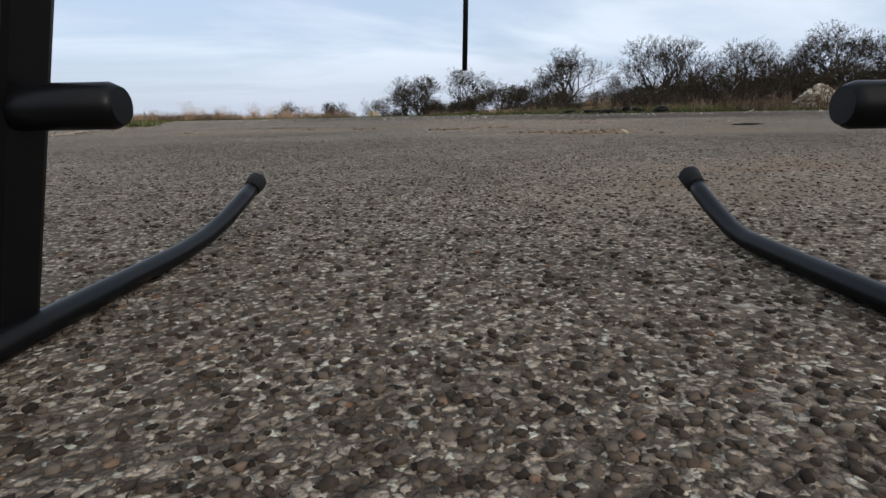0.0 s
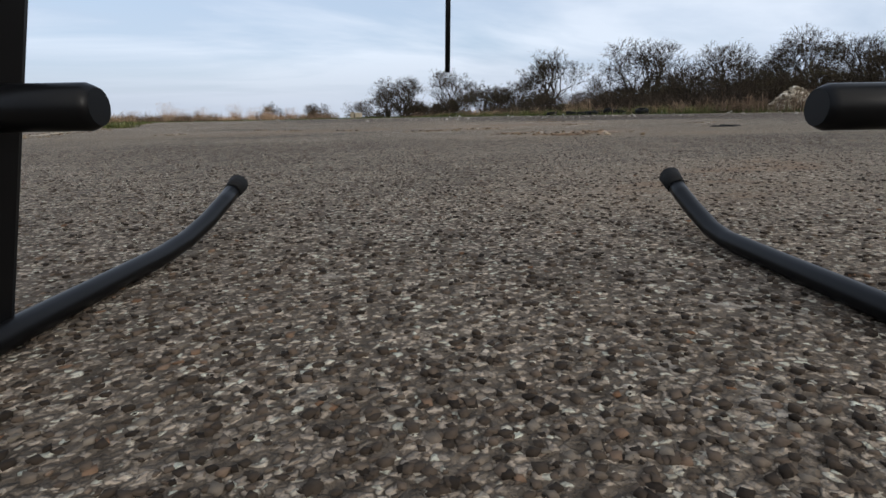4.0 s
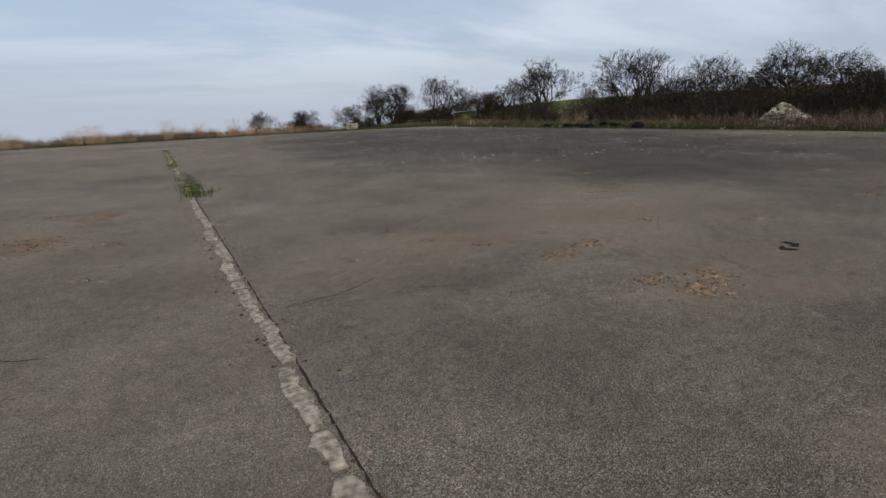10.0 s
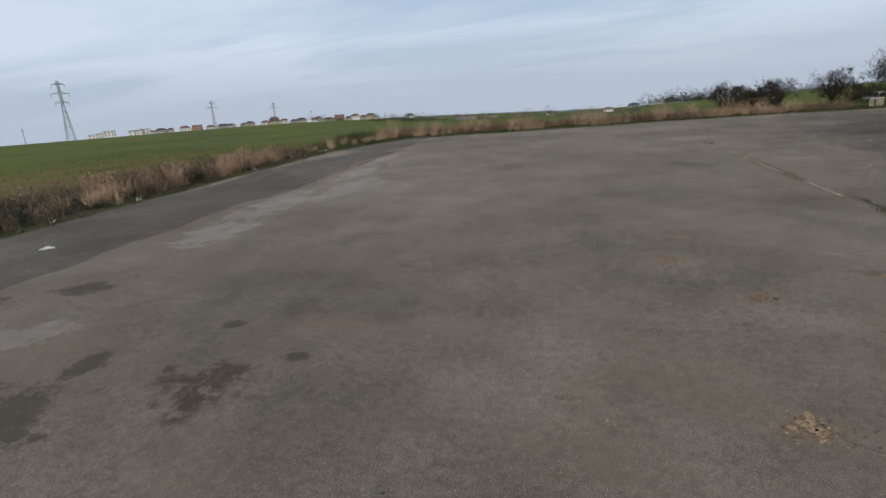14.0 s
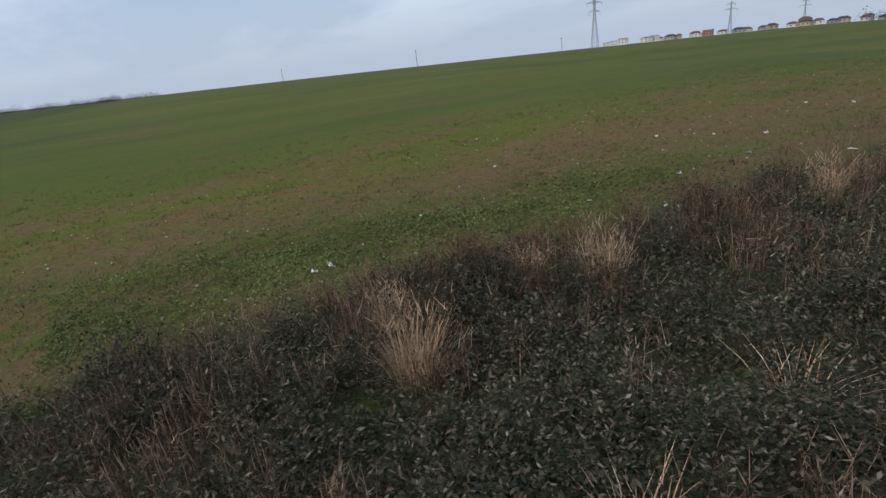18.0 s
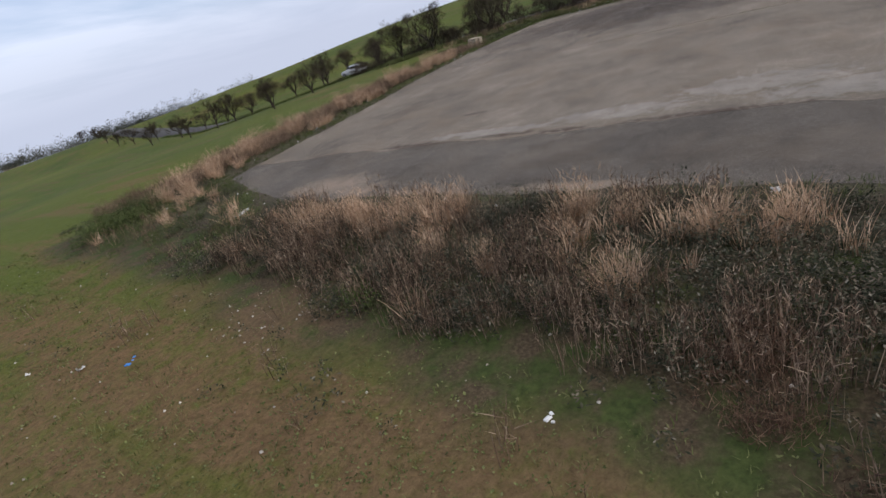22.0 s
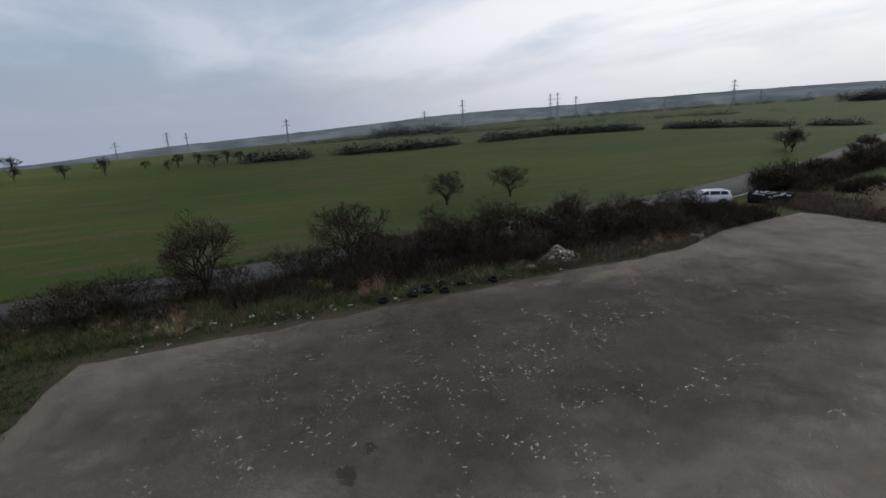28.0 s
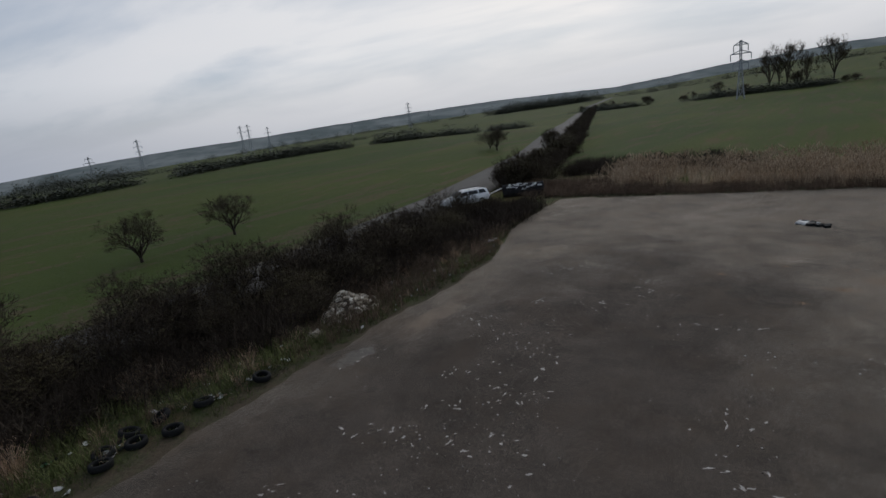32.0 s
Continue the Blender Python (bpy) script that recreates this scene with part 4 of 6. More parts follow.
def plant(name, seed, stems, height, depth, kids, spread, thick, label, category, leafy=0, leaf_mat=None, finest=0.0075, leaf=0.04, **more):
    """A bare tree or shrub at the origin: wood, twigs and, where it has any, the last leaves."""
    wood, thin = branches(seed, stems, height, depth, kids, spread, thick, **more)
    root = empty(name)
    part("trunk", np_mesh("trunk", *tubes_np(wood, 5), bark, True), None, root)
    part("crown", np_mesh("crown", *spikes_np([(*t[:6], max(t[6], finest)) for t in thin], seed), twig), None, root, "fine bare dark twigs")
    if leafy:
        r = np.random.default_rng(seed + 99)
        ends = np.array([t[3:6] for t in thin])
        at = ends[r.integers(0, len(ends), leafy)] + r.normal(0, 0.05, (leafy, 3))
        lv, lf = scattered(r, [leaves(r, 5, 2.2 * leaf, 2.0 * leaf, leaf) for _ in range(3)], at)
        part("leaves", np_mesh("leaves", lv, lf, leaf_mat), None, root, "sparse withered leaves")
    return tagged(root, label, category)


brown_leaf = island_mat("withered_leaves", [(0.0, (0.048, 0.034, 0.02)), (0.6, (0.082, 0.066, 0.033)), (1.0, (0.12, 0.108, 0.052))])
dark_leaf = island_mat("dark_withered_leaves", [(0.0, (0.035, 0.027, 0.016)), (0.6, (0.06, 0.05, 0.026)), (1.0, (0.088, 0.08, 0.04))])
THORN = "bare dark thorn bush with dense twigs on the verge"
shrubs = [plant("shrub", 11, 9, 3.4, 5, 3, 0.8, 0.05, THORN, "shrub", 300, brown_leaf),
          plant("shrub", 12, 10, 3.1, 5, 3, 0.95, 0.045, THORN, "shrub", 1100, brown_leaf),
          plant("shrub", 13, 11, 2.8, 5, 3, 0.9, 0.04, "bushy bare shrub with a few brown leaves", "shrub", 2300, brown_leaf)]
far_shrubs = [plant("shrub", 15, 8, 3.3, 4, 3, 0.85, 0.05, "dark brown bush beside the country road", "shrub", 900, dark_leaf, finest=0.02, leaf=0.09),
              plant("shrub", 16, 9, 3.0, 4, 3, 0.95, 0.05, "dark brown bush beside the country road", "shrub", 900, dark_leaf, finest=0.02, leaf=0.09)]
far_trees = [plant("fruit_tree", 25, 5, 4.5, 4, 3, 0.85, 0.11, "dark fruit tree with few leaves in the fields", "tree", 900, dark_leaf, trunk=0.6, finest=0.022, leaf=0.1),
             plant("fruit_tree", 26, 5, 4.3, 4, 3, 0.95, 0.11, "dark fruit tree with few leaves in the fields", "tree", 1100, dark_leaf, trunk=0.7, finest=0.022, leaf=0.1)]
trees = [plant("fruit_tree", 21, 6, 4.7, 6, 3, 0.88, 0.11, "gnarled fruit tree with withered brown leaves", "tree", 700, brown_leaf, leaf=0.05, trunk=0.5),
         plant("fruit_tree", 22, 6, 4.5, 6, 3, 0.92, 0.11, "gnarled fruit tree with withered brown leaves", "tree", 700, brown_leaf, leaf=0.05, trunk=0.55),
         plant("fruit_tree", 23, 6, 4.4, 6, 3, 0.86, 0.11, "bare fruit tree keeping some olive leaves", "tree", 2000, brown_leaf, leaf=0.05, trunk=0.6)]


def put(proto, x, y, size, turn, group, tall=1.0, z=None):
    zz = float(height_at(x, y)) if z is None else z
    m = Matrix.Translation((x, y, zz - 0.03)) @ Matrix.Rotation(turn, 4, "Z")
    ob = copy_thing(proto, m)
    ob.scale = (size, size, size * tall)
    ob["group"] = group
    return ob


# single trees and bushes along the road side of the pad
HEDGE = "bushes between the paving and the road"
for k in range(14):      # the back of the hedge, along the road ditch
    put(shrubs[k % 3], 31.3 + 0.35 * math.sin(k * 2.3), -0.5 + 2.25 * k, 0.92 + 0.14 * math.sin(k * 1.9), k * 1.3, HEDGE)
for k, (x, y, kind, size) in enumerate([(28.5, 112.0, 't0', 1.0), (27.6, 56.5, 's1', 1.1), (29.0, 43.6, 's2', 1.05), (28.4, 40.6, 's0', 0.95), (28.8, 60.2, 's2', 1.1), (25.8, 67.0, 's1', 1.15), (29.2, 33.8, 's1', 1.0), (30.2, 31.0, 's0', 1.15), (27.0, 64.0, 's2', 1.1), (28.0, 88.7, 't1', 1.2), (27.0, 80.0, 's2', 0.9), (26.5, 75.0, 's0', 0.9), (25.9, 70.6, 't2', 1.15), (25.4, 65.0, 't0', 1.3), (26.4, 62.0, 's2', 1.0), (28.8, 58.2, 't1', 1.25), (27.0, 53.0, 's1', 0.85), (27.4, 48.9, 's2', 1.4), (28.4, 46.6, 's1', 1.1), (29.4, 42.1, 't2', 1.2), (29.8, 37.0, 's1', 1.0), (29.7, 32.6, 't0', 1.25), (30.4, 29.6, 's2', 1.1), (30.2, 35.0, 's0', 0.85),
                                        (28.4, 27.2, 's0', 1.25), (29.6, 25.6, 't1', 1.12), (27.8, 23.6, 's1', 1.15), (29.4, 21.6, 't2', 1.1), (27.4, 20.0, 's2', 1.3), (28.6, 17.6, 's0', 1.3), (26.9, 16.4, 's1', 1.1), (29.6, 14.8, 't2', 0.95), (27.8, 13.4, 's0', 1.25), (29.0, 11.2, 's2', 1.25), (27.6, 9.4, 's1', 1.05), (29.8, 8.0, 's0', 1.2), (28.6, 5.6, 's2', 1.0), (30.4, 3.8, 's1', 0.95), (29.6, 18.8, 't1', 1.0), (30.0, 24.0, 's1', 1.2), (30.6, 10.0, 's1', 1.0), (29.2, 30.6, 's2', 1.1), (30.2, 1.0, 's0', 0.75), (31.4, -1.4, 's2', 0.7)]):
    put((shrubs if kind[0] == "s" else trees)[int(kind[1])], x, y, size * (1.0 if y < 16 else 0.88 if y < 27 else 1.0), k * 2.399, HEDGE, 0.9 if y < 27 else 0.93)
ROADSIDE = "dark bushes beside the far road"
for k in range(54):
    y = -15.0 - 2.4 * k - 0.07 * k * k
    x = float(road_x(y)) - 5.0 - 0.3 * (k % 3)
    put(far_shrubs[k % 2], x, y, (1.15 if k < 12 else 0.85) + 0.22 * math.sin(k * 1.7), k * 1.9, ROADSIDE, 0.95)
for k, (x, y, size) in enumerate([(35.5, -16.0, 1.2), (33.8, -18.5, 1.15), (36.2, -20.5, 1.3), (33.0, -22.0, 1.0), (31.5, -16.8, 0.8)]):
    put(shrubs[(k + 1) % 3], x, y, size, k * 2.1, ROADSIDE)
for k, (x, y, size, kind) in enumerate([(49.5, 9.0, 1.05, 0), (48.9, 17.4, 1.05, 1), (58.0, -51.5, 1.15, 2), (61.0, -54.0, 0.9, 0), (36.0, -28.5, 0.75, 1)]):
    put(trees[kind], x, y, size, k * 1.3, "lone trees in the field", 0.8)
ROW = "fruit trees in a row across the field"
for k, (x, y, size) in enumerate([(38.8, 66.0, 0.95), (39.5, 62.0, 1.1), (13.6, 84.5, 0.85), (19.6, 83.0, 0.9), (22.4, 97.0, 1.1), (24.6, 112.0, 1.15), (27.2, 123.0, 1.3), (29.0, 138.0, 1.1), (37.5, 158.0, 1.3), (36.0, 172.0, 1.2), (46.0, 189.0, 1.3), (52.0, 219.0, 1.4), (58.0, 246.0, 1.3), (68.0, 280.0, 1.5), (80.0, 318.0, 1.4), (90.0, 366.0, 1.6), (33.0, 128.0, 0.9), (40.0, 150.0, 1.0), (33.6, 96.0, 0.9), (35.0, 106.0, 1.0)]):
    put(far_trees[k % 2] if y > 90 else trees[k % 3], x, y, size, k * 1.1, ROW)
FAR_ROW = "small trees along the far field track"
for k, (az, size) in enumerate([(59.4, 0.8), (60.9, 1.15), (64.5, 0.7), (68.5, 1.15), (70.2, 0.9), (72.1, 1.0), (73.8, 0.9), (77.1, 0.95), (80.0, 1.15), (83.1, 0.6), (84.9, 0.7), (85.7, 0.95), (87.4, 0.9), (88.7, 0.95), (89.9, 0.95), (91.0, 0.9), (92.0, 0.8), (55.0, 1.0), (51.5, 1.1), (48.0, 0.9)]):
    far = 115 + 4 * math.sin(k * 2.3)
    x, y = -11.6 + far * math.sin(radians(az)), 38.8 + far * math.cos(radians(az))
    put(far_trees[k % 2], x, y, size * 0.66, k * 0.9, FAR_ROW, 0.95)
# the patterns themselves take a place in the rows
spots = [(24.8, 36.8, 0.62), (25.2, 20.6, 0.7), (30.8, -4.0, 0.6), (44.0, 92.0, 0.9), (35.5, 84.0, 1.0), (48.0, 104.0, 1.0), (45.6, -48.0, 1.1), (52.0, -62.0, 1.2), (60.0, 168.0, 1.0), (128.0, 79.0, 0.9)]
for ob, (x, y, size) in zip((*shrubs, *trees, *far_shrubs, *far_trees), spots):
    ob.matrix_world = Matrix.Translation((x, y, float(height_at(x, y)) - 0.03)) @ Matrix.Diagonal((size, size, size, 1))
    ob["group"] = ROADSIDE if y < -40 else HEDGE if y < 50 else ROW


# ---- rough growth round the paving ----
rng = np.random.default_rng(31)


def spread_over(n, x0, x1, y0, y1, keep=None):
    """n random places on the land within a rectangle; keep(x, y) gives the chance that one stays."""
    x, y = rng.uniform(x0, x1, n), rng.uniform(y0, y1, n)
    paved = (x > edge_w(y) + 0.35) & (x < east_x(y) + 0.1) & (y < north_edge(x) - 0.1) & (y > south_edge(x) + 0.2)
    stay = ~paved if keep is None else (rng.random(n) < keep(x, y)) & ~paved
    x, y = x[stay], y[stay]
    return np.stack([x, y, height_at(x, y) - 0.01], 1)


def lumpy(x, y, scale=0.5, seed=0.0):
    """A cheap smooth random field between 0 and 1."""
    return 0.5 + 0.25 * (np.sin(x * scale + 1.7 * np.sin(y * scale * 0.7 + seed)) + np.sin(y * scale * 1.3 + 2.1 * np.sin(x * scale * 0.6 + seed * 2)))


def edge_w(y):
    """The ragged west edge of the paving."""
    return np.where(y > 39.5, -21.2 + np.clip(y - 39.5, 0, 7) * 0.42, -21.3)


def stuff(name, soup, mat, label, category):
    return tagged(new(name, np_mesh(name, *soup, mat)), label, category, kind="stuff")


leafy = [leaves(rng, 32, 0.2, 0.28, 0.068, 0.22) for _ in range(4)] + [leaves(rng, 32, 0.12, 0.56, 0.062, 0.2) for _ in range(4)]
sprigs = []
for k in range(6):      # dead stems with side twigs and seed heads
    segs, r = [], np.random.default_rng(50 + k)
    for _ in range(9):
        a, t, h = r.uniform(0, 6.28), abs(r.normal(0, 0.22)), r.uniform(0.22, 0.62)
        way = np.array([math.cos(a) * math.sin(t), math.sin(a) * math.sin(t), math.cos(t)])
        base = np.array([*r.normal(0, 0.09, 2), 0])
        segs.append((*base, *(base + way * h), 0.0055, 0.0025))
        for _ in range(4):
            at = base + way * h * r.uniform(0.45, 1.0)
            tip = at + way * 0.06 + r.normal(0, 0.07, 3) + np.array([0, 0, 0.05])
            segs.append((*at, *tip, 0.0035, 0.004))
    sprigs.append(spikes_np(segs, k))
grassy = [blades(rng, 13, 0.30, 0.16, 0.006, 0.55, 0.35) for _ in range(4)]
short = [blades(rng, 9, 0.13, 0.12, 0.006, 0.6, 0.3) for _ in range(4)]
strawy = [blades(rng, 46, 0.62, 0.16, 0.0055, 0.33, 0.25) for _ in range(3)]

def north_y(x):
    return np.where(x < -18.2, 45.0, north_edge(x))


def west_end(y):
    """Where the verge gives way to the field."""
    return np.interp(y, [8, 18, 22, 28, 34, 44, 50], [-29.4, -28.5, -27.6, -26.9, -26.3, -25.8, -25.2])


def in_west(x, y):
    """Between the paving's west edge and the field."""
    return np.where(x < edge_w(y) - 0.15, 1.0, 0.0) * np.clip((edge_w(y) - x) / 1.3, 0.1, 1) * np.clip((x - west_end(y) + 0.35 * np.sin(y * 0.7) + 0.3 * np.sin(y * 1.9)) * 1.6, 0.02, 1) * np.where(y > 46.5, 0.55, 1.0) * np.where((y > north_y(x) - 0.3) | (x < -18.4), 1.0, 0.0)


def brown_spot(x, y):
    """Where the dead stems win over the leafy weeds."""
    return np.clip(lumpy(x, y, 0.55, 2.0) * 2.2 - 0.7 + np.where(y < 4, 0.35, 0) + 0.75 * smooth_step(2.6, 1.2, x - west_end(y)) - 0.5 * smooth_step(2, 6, y) * smooth_step(22, 18, y) * smooth_step(1.8, 3.6, x - west_end(y)), 0, 1)


def straw_row(x, y):
    """Where pale grass stands along the edge of the paving, in separate stands."""
    off = edge_w(y) - x
    along = np.interp(y, [19, 21.5, 22, 23.6, 24.2, 25, 26.8, 27.2, 29, 29.6, 35.2, 36.0, 46, 46.6, 49.2, 49.8], [0.04, 0.1, 0.8, 0.8, 0.06, 0.9, 0.9, 0.04, 0.06, 0.95, 0.95, 0.05, 0.05, 0.5, 0.5, 0.1])
    return along * np.exp(-((off - 1.75) / 0.65) ** 2)


stuff("weeds", scattered(rng, leafy, spread_over(30000, -30.2, -16, -14, 52, lambda x, y: in_west(x, y) * (1.0 - 0.6 * brown_spot(x, y)) * np.where(y > 37.5, 0.25, 1.0))), weed, "dark green leafy weeds covering the field verge", "weeds")
mounds = spread_over(300, -29.6, -22.0, 2, 38, lambda x, y: in_west(x, y) * np.where(y > 20, 0.3, 1.0))
mound_at = np.concatenate([m + np.column_stack([rng.normal(0, 0.34, 34), rng.normal(0, 0.34, 34), np.abs(rng.normal(0, 0.2, 34))]) for m in mounds])
stuff("weeds", scattered(rng, leafy, mound_at, 0.7, 1.2), weed, "dark leafy weeds heaped in low mounds", "weeds")
stuff("dead_stems", scattered(rng, sprigs, spread_over(9000, -30.0, -17, -14, 52, lambda x, y: in_west(x, y) * (0.13 + 0.8 * brown_spot(x, y)) * np.where(y > 36.8, 0.1, 1.0) * np.where((y > 20) & (x > west_end(y) + 3.2), 0.5, 1.0)), 0.7, 1.35), stalk, "brown dead stems with seed heads among weeds", "dead stems")
upright = []
for k in range(5):      # stiff dead stems, branched near the top
    segs, r = [], np.random.default_rng(150 + k)
    for _ in range(8):
        base = np.array([*r.normal(0, 0.13, 2), 0])
        way = np.array([*r.normal(0, 0.13, 2), 1.0])
        h = r.uniform(0.5, 0.95)
        segs.append((*base, *(base + way * h), 0.0062, 0.004))
        for _ in range(6):
            at = base + way * h * r.uniform(0.6, 1.0)
            segs.append((*at, *(at + np.array([*r.normal(0, 0.045, 2), r.uniform(0.04, 0.11)])), 0.007, 0.004))
    upright.append(spikes_np(segs, 60 + k))
grey_stem = island_mat("grey_stems", [(0.0, (0.06, 0.04, 0.028)), (0.5, (0.135, 0.093, 0.065)), (0.85, (0.27, 0.195, 0.135)), (1.0, (0.46, 0.36, 0.26))])
stuff("tall_stems", scattered(rng, upright, spread_over(4200, -28.2, -21.8, 4, 36.5, lambda x, y: in_west(x, y) * np.clip(lumpy(x, y, 1.4, 3.3) * 3.2 - 1.5, 0.02, 1) * np.interp(y, [20, 25], [0.02, 1.0])), 0.55, 1.1), grey_stem, "stiff grey brown dead stems standing in the verge", "dead stems")
stuff("rank_grass", scattered(rng, grassy, spread_over(6500, -30, -18.5, -14, 47, lambda x, y: in_west(x, y) * lumpy(x, y, 0.9, 4.0) * np.where(y > 36.8, 0.25, 1.0))), weed, "rank dull green grass on the field verge", "grass")
stuff("dry_grass", scattered(rng, strawy, spread_over(5200, -29.4, -19.0, -12, 50, lambda x, y: in_west(x, y) * np.clip(straw_row(x, y) + 0.06 * np.clip(lumpy(x, y, 0.8, 1.0) * 2 - 1, 0, 1) * (y > 21), 0, 1)), 0.8, 1.5), straw, "pale dry grass standing among the weeds", "dry grass")
stuff("rim_grass", scattered(rng, short, spread_over(17000, -26.0, -17.0, -10, 48, lambda x, y: np.where((x < edge_w(y) + 0.3) & (x > edge_w(y) - np.where(y > 36.5, 5.0, 1.4)), np.clip(2.6 * lumpy(x, y, 1.1, 2.5) - 0.8, 0.05, 1), 0)), 0.6, 1.5), turf, "short green grass along the broken paving edge", "grass")
stuff("weeds", scattered(rng, leafy, spread_over(3400, -25.5, -18.5, 36.5, 48, lambda x, y: np.where(x < edge_w(y) - 0.1, np.clip(lumpy(x, y, 1.3, 5.0) * 2.2 - 0.7, 0.04, 1), 0)), 0.45, 0.95), turf, "fresh green nettles round the paving corner", "weeds")


stuff("bramble", scattered(rng, leafy, np.concatenate([np.column_stack([cx + rng.normal(0, 0.62, 260), cy + rng.normal(0, 0.8, 260), rng.uniform(-0.15, 0.3, 260)]) for cx, cy in ((-22.6, 48.6), (-23.4, 49.8), (-21.4, 49.8), (-24.0, 48.6))]), 0.8, 1.3), turf, "dark green bramble thicket past the paving corner", "bramble")
stuff("green_weeds", scattered(rng, leafy, np.column_stack([-26.25 + rng.normal(0, 0.28, 60), 29.7 + rng.normal(0, 0.35, 60), np.full(60, -0.12)]), 0.7, 1.2), turf, "fresh green weed clump at the field edge", "weeds")

# the strip beside the north edge
stuff("rim_grass", scattered(rng, grassy, spread_over(9000, -24, 26, 45.2, 52.5, lambda x, y: np.where(y > north_y(x) - 0.15, np.clip(1.25 - (y - north_y(x)) * 0.28, 0.1, 1) * (0.45 + 0.55 * lumpy(x, y, 0.8, 3.0)), 0)), 0.5, 0.95), turf, "green grass strip beside the paving", "grass")
stuff("rank_grass", scattered(rng, grassy, spread_over(5200, -24, 24, 47.5, 55, lambda x, y: np.where(y > north_y(x) + 1.5, 0.3 + 0.7 * lumpy(x, y, 0.8, 3.0), 0))), weed, "dull green grass beside the paving", "grass")
stuff("dry_grass", scattered(rng, strawy, spread_over(2300, -18, 13, 48, 56, lambda x, y: np.where(y > north_y(x) + 1.4, np.clip(lumpy(x, y, 1.05, 5.0) * 2.6 - 1.2, 0, 1), 0)), 0.7, 1.5), straw, "pale dry grass along the field edge", "dry grass")
stuff("dead_stems", scattered(rng, sprigs, spread_over(4200, -22, 14, 49.0, 55.5, lambda x, y: lumpy(x, y, 0.5, 9.0) * np.where(y > north_y(x) + 2.0, 1.0, 0.1)), 0.8, 1.4), stalk, "brown dead stems along the field edge", "dead stems")
stuff("rim_grass", scattered(rng, short, spread_over(5000, 12, 26, 48.5, 60, lambda x, y: 0.4 + 0.6 * lumpy(x, y, 0.7, 4.0)), 0.8, 1.8), turf, "green grass round the dumped box", "grass")
# the strip beside the road hedge
stuff("rim_grass", scattered(rng, grassy, spread_over(7500, 21.9, 26, -4, 50, lambda x, y: np.where(x > 22.0, np.clip(1.2 - (x - 22) * 0.33, 0.05, 1) * (0.25 + 0.75 * lumpy(x, y, 0.9, 7.0)), 0)), 0.5, 1.0), turf, "green grass along the paving edge", "grass")
stuff("rank_grass", scattered(rng, grassy, spread_over(9500, 22.6, 28.5, -4, 74, lambda x, y: np.where(x > 23.0, (0.2 + 0.8 * lumpy(x, y, 0.8, 7.0)) * np.interp(y, [14, 26], [0.15, 1.0]), 0)), 1.2, 2.5), herb, "tall green grass under the hedge", "grass")
stuff("weeds", scattered(rng, leafy, spread_over(2600, 22.3, 27, -4, 50, lambda x, y: np.clip(lumpy(x, y, 0.8, 12.0) * 1.6 - 0.4, 0, 1))), weed, "leafy weeds between paving and hedge", "weeds")
stuff("dead_stems", scattered(rng, sprigs, spread_over(6000, 22.6, 29.5, -2, 62, lambda x, y: (0.2 + 0.8 * lumpy(x, y, 0.4, 6.0)) * np.interp(y, [18, 27], [1.0, 0.25])), 0.7, 1.5), stalk, "brown dead stems under the hedge", "dead stems")
stuff("dry_grass", scattered(rng, strawy, spread_over(520, 23.2, 29, 6, 62, lambda x, y: np.clip(lumpy(x, y, 0.5, 11.0) - 0.3, 0, 1)), 0.8, 1.4), straw, "pale dry grass under the hedge", "dry grass")
bank = rng.uniform(26, 190, 5200)
bank_x = road_x(bank) + np.where(rng.random(5200) < 0.65, -3.5, 3.6) + rng.normal(0, 0.45, 5200)
stuff("rank_grass", scattered(rng, grassy, np.column_stack([bank_x, bank, height_at(bank_x, bank)]), 1.2, 2.2), turf, "rough grass bank beside the country road", "grass")
# tufts in the paving joint
tuft_at = [(SEAM_X + 0.12 + rng.normal() * 0.10, 15.8 + rng.normal() * 0.5, 0.0) for _ in range(70)] + [(SEAM_X + rng.normal() * 0.05, y, 0.0) for y in rng.uniform(18, 34, 45)] + [(SEAM_X + rng.normal() * 0.05, y, 0.0) for y in rng.uniform(22, 26, 20)]
stuff("joint_weeds", scattered(rng, short, tuft_at, 0.5, 1.3), herb, "green tufts growing in the paving joint", "weeds")
brush = []
for k in range(5):
    r = np.random.default_rng(70 + k)
    segs = []
    for _ in range(70):
        a, u = r.uniform(0, 6.28), math.sqrt(r.random()) * 0.8
        p = np.array([math.cos(a) * u, math.sin(a) * u, 0.0])
        way = np.array([*r.normal(0, 0.45, 2), 1.0])
        h = r.uniform(0.5, 1.5)
        q = p + way * h * 0.5
        segs.append((*p, *q, 0.011, 0.008))
        for _ in range(2):
            e = q + np.array([*r.normal(0, 0.35, 2), r.uniform(0.2, 0.7)]) * h * 0.6
            segs.append((*q, *e, 0.008, 0.005))
    brush.append(spikes_np(segs, k))
stuff("undergrowth", scattered(rng, brush, spread_over(640, 25.2, 31.0, -5, 34, lambda x, y: np.where(x > 26.3, 1.0, 0.4)), 0.7, 1.35), twig, "tangled bare dark undergrowth in the hedge", "undergrowth")
stuff("undergrowth", scattered(rng, brush, spread_over(430, 25.5, 30.0, 34, 84, lambda x, y: np.clip(lumpy(x, y, 0.9, 2.0) * 1.3 - 0.4, 0, 1)), 0.7, 1.25), twig, "low bare bramble between the bushes", "undergrowth")
